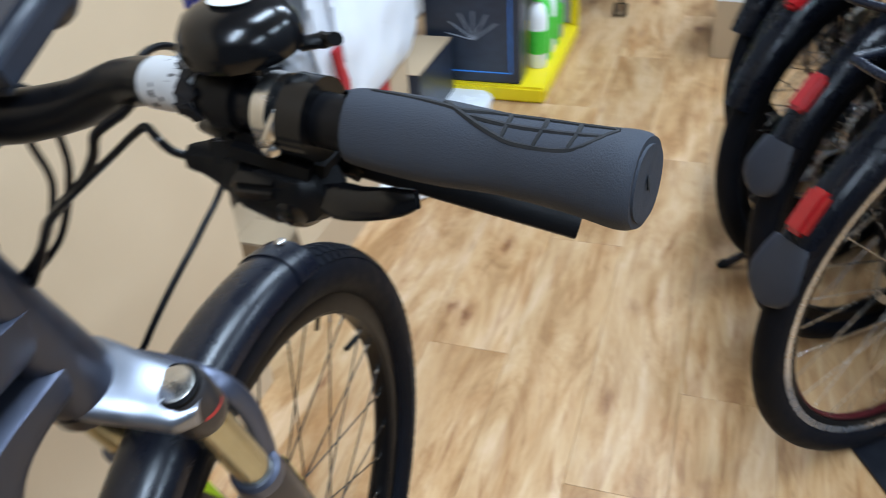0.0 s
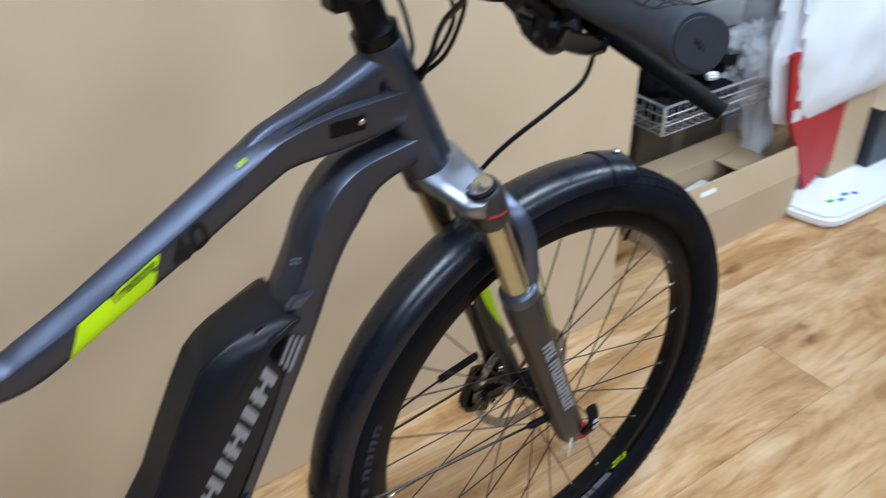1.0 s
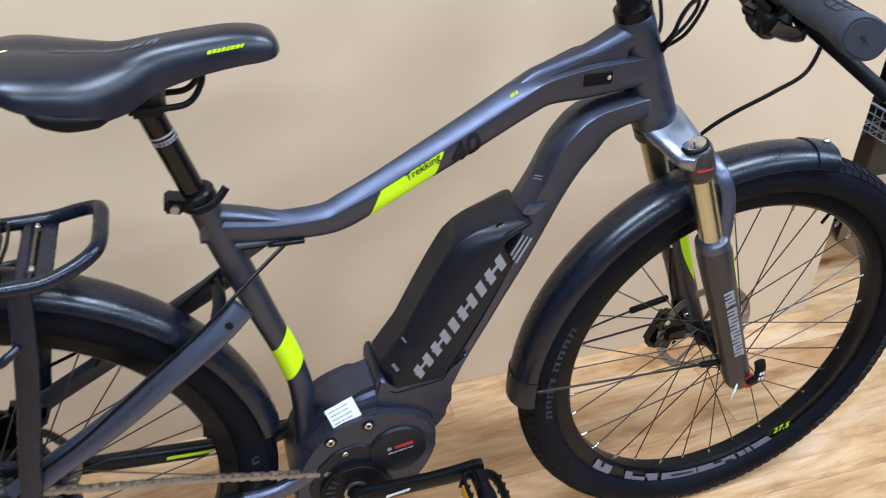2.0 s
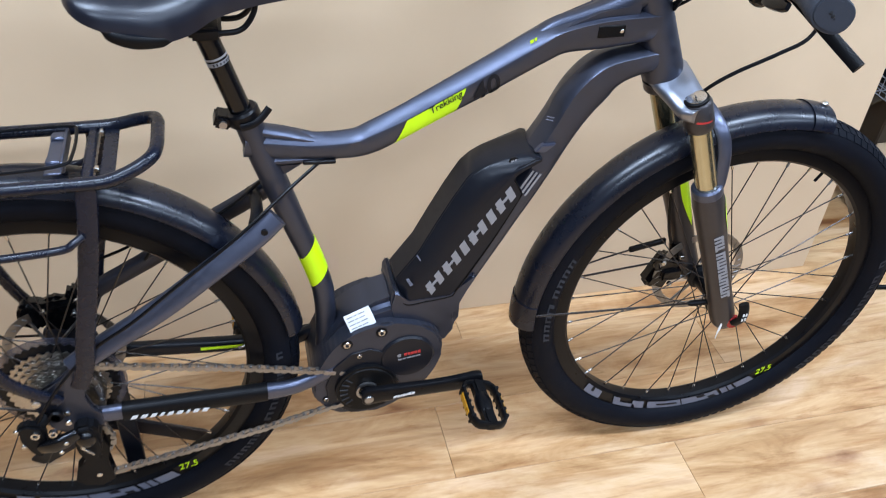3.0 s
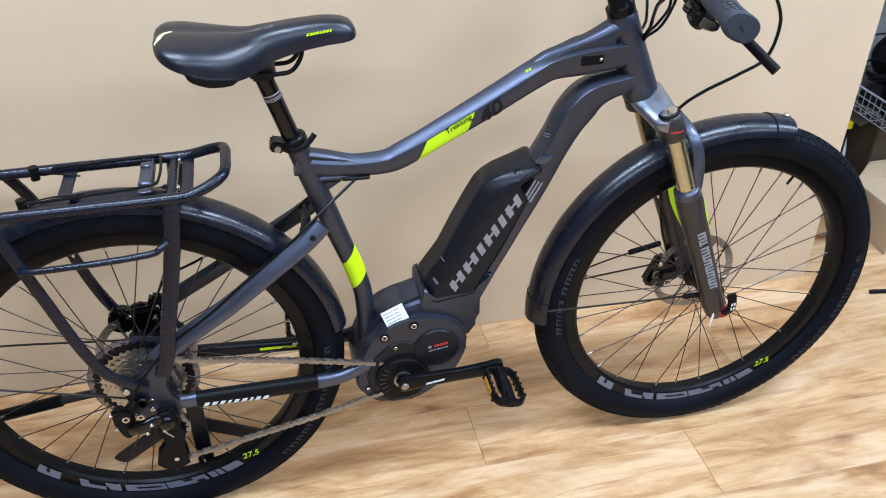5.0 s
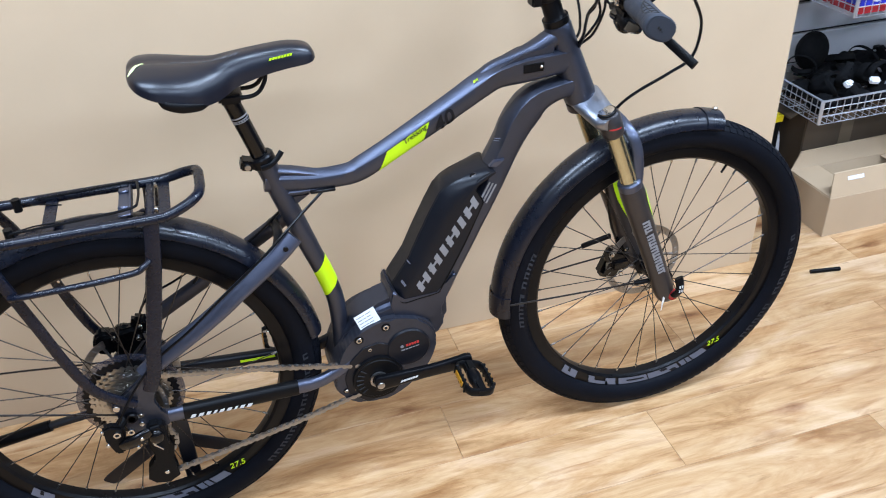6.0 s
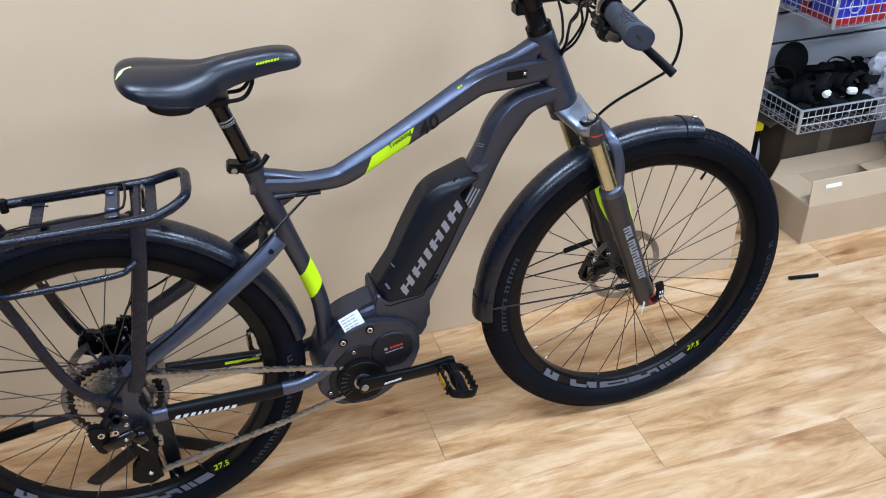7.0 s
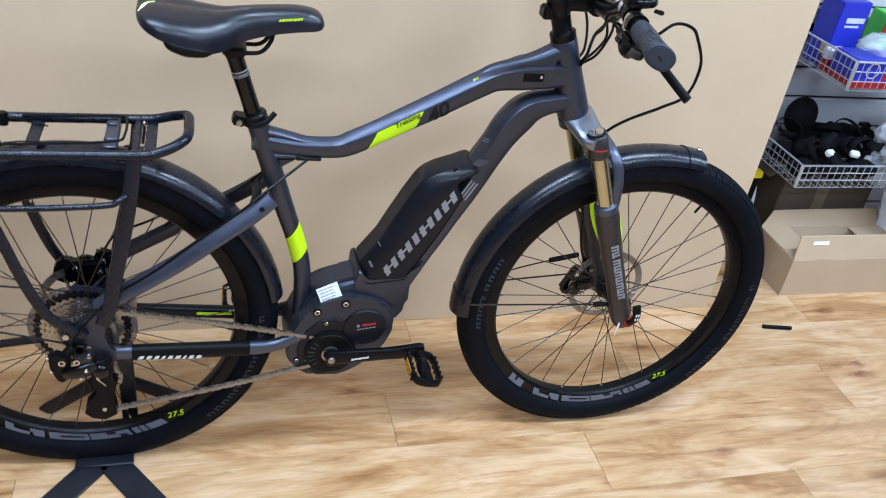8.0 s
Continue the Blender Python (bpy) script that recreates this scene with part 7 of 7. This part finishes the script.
box(bm, 2.55, 2.60, Y1 - 0.012, Y1 - 0.006, 0.91, 0.97, 0.002)
single("wall_hook", bm, CHROME, "steel display hook on the slatted wall", "hook")
crumple("clear_bag", (2.43, 0.62, 0.50), (0.075, 0.06, 0.16), BAG_CLEAR, "clear plastic bag hanging beside a white bag", "bag", 12.2, 0.3)
crumple("hanging_sleeve", (2.440, 0.600, 0.320), (0.066, 0.040, 0.235), BAG_WHITE, "thin white plastic sleeve hanging below the clear bag", "bag", 14.6, 0.30, 34)

# white glossy base board with goods on it
root = thing("display_base", 2.75, 0.46, 0, "white glossy rounded display base on the floor", "display base")
bm = bmesh.new()
poly = [(2.440, 0.300), (2.405, 0.325), (2.385, 0.400), (2.385, 0.620), (3.100, 0.620), (3.100, 0.330), (3.070, 0.290), (3.02, 0.284)]
made = bmesh.new()
lo = [made.verts.new((x, y, 0.001)) for x, y in poly]
hi = [made.verts.new((x, y, 0.036)) for x, y in poly]
made.faces.new(lo[::-1])
made.faces.new(hi)
for i in range(len(poly)):
    j = (i + 1) % len(poly)
    made.faces.new((lo[i], lo[j], hi[j], hi[i]))
bmesh.ops.bevel(made, geom=made.edges[:], offset=0.010, segments=3, affect="EDGES", clamp_overlap=True)
join(bm, made)
part("board", bm, WHITE_GLOSS, root)
for k, (mt, l) in enumerate(((GREEN_PLASTIC, 0.03), (CYAN_CARD, 0.028), (CYAN_CARD, 0.03), (VIOLET_CARD, 0.018))):
    bm = bmesh.new()
    x = 2.485 + 0.034 * k
    box(bm, x, x + l * 0.8, 0.365 - 0.012 * (k % 2), 0.378 - 0.012 * (k % 2), 0.0355, 0.0364)
    part("print_bar", bm, mt, root)
rb = thing("red_packet", 2.44, 0.47, 0.036, "red printed packet with white bars leaning on the display base", "packet")
bm = bmesh.new()
prism(bm, [(2.285, 0.470), (2.360, 0.480), (2.440, 0.420), (2.585, 0.400), (2.600, 0.100), (2.490, 0.037), (2.440, 0.130), (2.330, 0.300)], 0.450, 0.464, 0.003, 2)
part("body", bm, RED_CARD, rb)
for k in range(2):
    bm = bmesh.new()
    box(bm, 2.345, 2.385, 0.4480, 0.4505, 0.34 - 0.06 * k, 0.375 - 0.06 * k)
    part("print_bar", bm, DECAL_WHITE, rb)
carton("brown_carton", 2.600, 2.745, 0.455, 0.600, 0.0365, 0.285, CARD, "plain brown carton standing on the white base")
bc = carton("black_carton", 2.755, 3.075, 0.425, 0.590, 0.0365, 0.215, NAVY_CARD, "black printed carton standing on the white base")
bm = bmesh.new()
box(bm, 2.756, 3.074, 0.426, 0.589, 0.2152, 0.2185, 0.001)
part("lid", bm, CARD, bc, "plain cardboard lid")

# yellow display rack with packages and bottles
yr = thing("yellow_display", 3.40, 0.28, 0, "yellow sheet metal display rack on the floor", "display rack")
bm = bmesh.new()
box(bm, 3.085, 3.720, 0.120, 0.560, 0.001, 0.055, 0.008, None, 2)
part("tray", bm, YELLOW, yr)
for x, y in ((3.70, 0.135), (3.70, 0.545)):
    bm = bmesh.new()
    box(bm, x - 0.016, x + 0.016, y - 0.014, y + 0.014, 0.05, 1.30, 0.003)
    part("post", bm, YELLOW, yr)
bm = bmesh.new()
box(bm, 3.705, 3.715, 0.15, 0.53, 0.055, 1.30, 0.002)
part("back_panel", bm, GREY_CARD, yr)
for z in (0.42, 0.80):
    bm = bmesh.new()
    box(bm, 3.25, 3.70, 0.13, 0.53, z, z + 0.008, 0.002)
    part("shelf", bm, YELLOW, yr)
pg = carton("blue_package", 3.105, 3.200, 0.205, 0.525, 0.0555, 0.64, NAVY_CARD, "dark printed package with blue and violet bands on the yellow rack",
            bars=(("print_band", CYAN_CARD, (3.1035, 3.1055, 0.250, 0.440, 0.405, 0.445)), ("print_band", VIOLET_CARD, (3.1035, 3.1055, 0.250, 0.350, 0.365, 0.400)), ("print_bar", GREY_CARD, (3.1035, 3.1055, 0.250, 0.420, 0.470, 0.520)),
                  ("print_edge", CYAN_CARD, (3.1035, 3.1055, 0.235, 0.239, 0.09, 0.60)), ("print_edge", CYAN_CARD, (3.1035, 3.1055, 0.235, 0.500, 0.09, 0.094))))
for k in range(6):
    bm = bmesh.new()
    a = radians(30 * k)
    c = Vector((3.1042, 0.36, 0.20))
    rod(bm, c, c + Vector((0, 0.09 * math.cos(a), 0.075 * math.sin(a) + 0.02)), 0.0018, 5)
    part("print_line", bm, GREY_CARD, pg)
for i, (x, mt) in enumerate(((3.275, PAPER), (3.345, GREEN_PLASTIC), (3.415, PAPER), (3.485, GREEN_PLASTIC), (3.56, GREY_CARD))):
    bt = thing("bottle", x, 0.185, 0.0555, "white and green plastic bottle on the yellow rack" if i < 4 else "grey plastic bottle on the yellow rack", "bottle", "bottles on the yellow rack")
    bm = bmesh.new()
    M = Matrix.Translation((x, 0.185, 0.0555)) @ Matrix.Rotation(radians(90), 4, "X")
    lathe(bm, [(0.0001, 0), (0.030, 0.0), (0.032, 0.006), (0.032, 0.17), (0.026, 0.20), (0.013, 0.215), (0.013, 0.235), (0.0001, 0.235)], (0, 0, 0), 24)
    bm.transform(M)
    part("body", bm, mt, bt)
    bm = bmesh.new()
    lathe(bm, [(0.0001, 0.225), (0.016, 0.225), (0.016, 0.262), (0.008, 0.280), (0.0001, 0.280)], (0, 0, 0), 20)
    bm.transform(M)
    part("cap", bm, (GREEN_PLASTIC, PAPER)[i % 2], bt)
    bm = bmesh.new()
    lathe(bm, [(0.0325, 0.05), (0.0325, 0.13), (0.0318, 0.13), (0.0318, 0.05)], (0, 0, 0), 24)
    bm.transform(M)
    part("label_band", bm, (GREEN_PLASTIC, PAPER)[(i + 1) % 2] if i % 2 else GREEN_PLASTIC, bt)

# office chair foot and a carton farther off
ch = thing("office_chair", 4.25, 0.10, 0, "black office chair on castors", "chair")
for k in range(5):
    a = radians(200 + 72 * k)
    e = Vector((4.25 + 0.30 * math.cos(a), 0.10 + 0.30 * math.sin(a), 0.085))
    bm = bmesh.new()
    tube(bm, [(4.25, 0.10, 0.12), tuple(e)], [(0.016, 0.022), (0.010, 0.014)], 10, ref=(0, 0, 1))
    part("foot", bm, BLACK_PLASTIC, ch)
    bm = bmesh.new()
    rod(bm, e + Vector((0, 0, 0)), e - Vector((0, 0, 0.035)), 0.006, 8)
    for o in (-0.016, 0.016):
        disc(bm, (e.x, e.y + o, 0.027), 0.0265, -0.009, 0.009, 20, 0.004)
    part("castor", bm, BLACK_PLASTIC, ch)
bm = bmesh.new()
rod(bm, (4.25, 0.10, 0.10), (4.25, 0.10, 0.44), 0.026, 16)
part("column", bm, BLACK_SATIN, ch)
bm = bmesh.new()
box(bm, 4.00, 4.50, -0.15, 0.35, 0.44, 0.52, 0.03, None, 3)
part("seat", bm, BLACK_CLOTH, ch)
bm = bmesh.new()
box(bm, 4.48, 4.54, -0.13, 0.33, 0.56, 1.02, 0.025, None, 3)
rod(bm, (4.46, 0.10, 0.47), (4.52, 0.10, 0.62), 0.018, 10)
part("backrest", bm, BLACK_CLOTH, ch)
carton("tall_carton", 3.555, 3.95, -0.86, -0.385, 0.0005, 0.62, CARD, "tall brown cardboard carton closed with pale tape", rot=-4, bars=(("tape", PAPER, (3.5535, 3.9515, -0.8615, -0.3835, 0.205, 0.222)),))


# ---- bicycles parked opposite ----
def parked_bicycle(hub_x, hub_y, heading, label, rim_mat, lens_at=145, stand_out=False, flap=False):
    root = thing("parked_bicycle", hub_x, hub_y, 0, label, "bicycle", "bicycles parked along the aisle")
    M = Matrix.Translation((hub_x, hub_y, 0)) @ Matrix.Rotation(radians(heading), 4, "Z")
    c = (0, 0, 0.350)

    def put(name, bm, mat, parent=root, label="", **kw):
        bm.transform(M)
        return part(name, bm, mat, parent, label, **kw)
    for wx in (0.0, 1.08):
        w = (wx, 0, 0.350)
        bm = bmesh.new()
        lathe(bm, [(0.024, -0.034), (0.024, -0.028), (0.014, -0.02), (0.014, 0.02), (0.024, 0.028), (0.024, 0.034)], w, 24)
        hub = put("wheel", bm, BLACK_SATIN)
        bm = bmesh.new()
        lathe(bm, [(0.326 + 0.024 * math.cos(a), 0.024 * math.sin(a)) for a in np.linspace(0, 2 * math.pi, 16, endpoint=False)], w, 80)
        put("tyre", bm, RUBBER, hub)
        bm = bmesh.new()
        lathe(bm, [(0.306, -0.012), (0.284, -0.011), (0.281, 0.0), (0.284, 0.011), (0.306, 0.012)], w, 80)
        put("rim", bm, BLACK_SATIN, hub)
        for nm, r0, r1, half, smat in (("rim_stripe", 0.2940, 0.3055, 0.0128, rim_mat), ("rim_print", 0.2795, 0.2825, 0.0060, DARK_RED)) if rim_mat is not BLACK_SATIN else ():
            bm = bmesh.new()
            lathe(bm, [(r0, -half), (r1, -half), (r1, half), (r0, half)], w, 80)
            put(nm, bm, smat, hub)
        for k in range(32):
            a = 2 * math.pi * k / 32
            b = a + (0.95 if k % 4 < 2 else -0.95)
            s = -1 if k % 2 else 1
            sp = bmesh.new()
            rod(sp, (wx + 0.022 * math.cos(b), s * 0.031, 0.35 + 0.022 * math.sin(b)), (wx + 0.283 * math.cos(a), 0, 0.35 + 0.283 * math.sin(a)), 0.0011, 5)
            put("spoke", sp, STEEL, hub)
    for x0, a0, a1 in ((0.0, 160, 40), (1.08, 140, 20)):
        bm = bmesh.new()
        n, m = 36, 8
        lines = []
        for i in range(n + 1):
            a = radians(a0 + (a1 - a0) * i / n)
            lines.append([bm.verts.new((x0 + (0.372 - 0.024 * (1 - math.cos(u))) * math.cos(a), 0.032 * math.sin(u), 0.35 + (0.372 - 0.024 * (1 - math.cos(u))) * math.sin(a))) for u in np.linspace(-1.45, 1.45, m + 1)])
        for i in range(n):
            for k in range(m):
                bm.faces.new((lines[i][k], lines[i + 1][k], lines[i + 1][k + 1], lines[i][k + 1]))
        bmesh.ops.solidify(bm, geom=bm.faces[:], thickness=0.002)
        put("fender", bm, FENDER)
    if flap:
        bm = bmesh.new()
        tube(bm, [(0.368 * math.cos(radians(v)), 0, 0.35 + 0.368 * math.sin(radians(v))) for v in np.linspace(152, 167, 15)], [(0.0045, w) for w in np.interp(range(15), [0, 3, 8, 11, 13, 14], [0.030, 0.037, 0.045, 0.040, 0.028, 0.012])], 16)
        put("mud_flap", bm, DISPLAY_GREY, label="soft grey mud flap")
    for ang in (lens_at,):
        a = radians(ang)
        bm = bmesh.new()
        box(bm, -0.011, 0.011, -0.016, 0.016, -0.034, 0.034, 0.006, Matrix.Translation((0.374 * math.cos(a), 0, 0.35 + 0.374 * math.sin(a))) @ Matrix.Rotation(radians(180 - ang), 4, "Y"), 2)
        put("rear_reflector", bm, RED_LENS, label="red rear reflector")
    tubes = [("seat_stay", [(0.0, -0.07, 0.36), (0.20, -0.06, 0.56), (0.38, -0.03, 0.74)], 0.010), ("seat_stay", [(0.0, 0.07, 0.36), (0.20, 0.06, 0.56), (0.38, 0.03, 0.74)], 0.010),
             ("chain_stay", [(0.0, -0.07, 0.345), (0.25, -0.06, 0.32), (0.46, -0.04, 0.29)], 0.012), ("chain_stay", [(0.0, 0.07, 0.345), (0.25, 0.06, 0.32), (0.46, 0.04, 0.29)], 0.012),
             ("seat_tube", [(0.46, 0, 0.29), (0.34, 0, 0.80)], 0.018), ("down_tube", [(0.47, 0, 0.30), (0.86, 0, 0.74)], 0.030), ("top_tube", [(0.37, 0, 0.70), (0.84, 0, 0.84)], 0.020),
             ("head_tube", [(0.83, 0, 0.88), (0.88, 0, 0.72)], 0.025), ("fork_leg", [(0.90, -0.06, 0.72), (1.08, -0.06, 0.35)], 0.016), ("fork_leg", [(0.90, 0.06, 0.72), (1.08, 0.06, 0.35)], 0.016),
             ("seat_post", [(0.34, 0, 0.80), (0.30, 0, 0.94)], 0.014), ("handlebar", [(0.80, -0.32, 1.04), (0.83, 0, 1.02), (0.80, 0.32, 1.04)], 0.012),
             ("rack_leg", [(0.0, -0.078, 0.36), (-0.02, -0.085, 0.60), (-0.04, -0.075, 0.72)], 0.007), ("rack_leg", [(0.0, 0.078, 0.36), (-0.02, 0.085, 0.60), (-0.04, 0.075, 0.72)], 0.007),
             ("rack_rail", [(-0.20, -0.07, 0.73), (0.0, -0.07, 0.73), (0.25, -0.07, 0.74)], 0.007), ("rack_rail", [(-0.20, 0.07, 0.73), (0.0, 0.07, 0.73), (0.25, 0.07, 0.74)], 0.007),
             ("rack_end", [(-0.20, -0.07, 0.73), (-0.215, 0, 0.73), (-0.20, 0.07, 0.73)], 0.007), ("kick_stand", [(0.10, 0.075, 0.31), (0.00, 0.19, 0.16), (-0.10, 0.30, 0.012)], 0.010)]
    for nm, p, r in tubes if stand_out else tubes[:-1]:
        bm = bmesh.new()
        tube(bm, catmull(p, 5), r, 12, ref=(0.1, 1, 0.1) if nm not in ("handlebar", "rack_end") else (1, 0, 0.1))
        put(nm, bm, FRAME_PAINT if nm in ("seat_tube", "down_tube", "top_tube", "head_tube") else RACK_PAINT)
    bm = bmesh.new()
    ball(bm, (0.27, 0, 0.955), 0.135, 0.07, 0.028, 24, 12)
    put("saddle", bm, BLACK_CLOTH)
    if stand_out:
        bm = bmesh.new()
        ball(bm, (-0.102, 0.305, 0.010), 0.022, 0.014, 0.009, 12, 8)
        put("stand_foot", bm, BLACK_PLASTIC)
    bm = bmesh.new()
    box(bm, -0.16, 0.22, -0.055, 0.055, 0.748, 0.815, 0.014, None, 3)
    put("rack_battery", bm, BLACK_PLASTIC, label="black battery on the rack")
    bm = bmesh.new()
    prism(bm, [(-0.05, 0.40), (0.05, 0.425), (0.42, 0.395), (0.50, 0.36), (0.52, 0.29), (0.47, 0.23), (0.38, 0.235), (-0.03, 0.285), (-0.07, 0.33)], -0.085, -0.072, 0.005, 2)
    prism(bm, [(0.42, 0.40), (0.52, 0.40), (0.56, 0.30), (0.50, 0.21), (0.40, 0.22)], -0.05, 0.05, 0.012, 2)
    put("chain_guard", bm, BLACK_PLASTIC, label="black chain guard and motor")
    bm = bmesh.new()
    gear(bm, (0, 0, 0.35), 0.062, 30, -0.040, -0.026)
    put("cassette", bm, COG_STEEL)
    bm = bmesh.new()
    lathe(bm, [(0.066, 0.040), (0.080, 0.040), (0.080, 0.042), (0.066, 0.042)], c, 40)
    put("brake_disc", bm, CHAIN_STEEL)
    return root


parked_bicycle(1.830, -0.768, -48, "black parked bicycle with silver rims and red rear reflectors", SILVER_RIM, 145, False, True)
parked_bicycle(2.130, -0.755, -48, "dark parked bicycle with black rims beside another one", BLACK_SATIN, 139, True, True)
for hx, hy, lens in ((2.365, -0.690, 124), (2.560, -0.720, 118), (2.760, -0.690, 112), (2.960, -0.720, 112), (1.985, -0.985, 120), (2.300, -0.985, 120), (2.150, -1.180, 112), (2.700, -1.050, 115)):
    parked_bicycle(hx, hy, -48, "dark parked bicycle pushed deeper into the row", BLACK_SATIN, lens)
bm = bmesh.new()
box(bm, -0.30, 0.06, -0.075, 0.0, 0.0005, 0.007, 0.002, Matrix.Translation((1.779, -0.708, 0)) @ Matrix.Rotation(radians(28), 4, "Z"))
single("stand_foot_plate", bm, STAND_STEEL, "flat black steel foot plate under a parked bicycle", "stand")


# ---- floor planks, last ----
PLANK_L, PLANK_W, ROW0 = 1.22, 0.176, -0.060
known = {0: 1.10, 1: 1.567, -3: 0.757}
plank_mesh = {}
rng = random.Random(7)
first, last = math.floor((ROW0 - Y1) / PLANK_W), math.ceil((ROW0 - Y0) / PLANK_W)
for n in range(first, last):
    y1 = ROW0 - PLANK_W * n
    joint = known.get(n, rng.uniform(0, PLANK_L))
    x = joint - PLANK_L * math.ceil((joint - X0) / PLANK_L)
    while x < X1:
        a, b = max(x, X0), min(x + PLANK_L, X1)
        x += PLANK_L
        if b - a < 0.02:
            continue
        key = round(b - a, 3)
        if key not in plank_mesh:
            bm = bmesh.new()
            box(bm, 0.0003, key - 0.0003, -PLANK_W + 0.0003, -0.0003, -0.0125, 0.0, 0.0006)
            me = bpy.data.meshes.new("plank")
            bmesh.ops.recalc_face_normals(bm, faces=bm.faces)
            bm.to_mesh(me)
            bm.free()
            me.materials.append(FLOOR_WOOD)
            plank_mesh[key] = me
        ob = part("plank", None, None, floor, data=plank_mesh[key])
        ob.matrix_basis = Matrix.Translation((a, y1, 0))
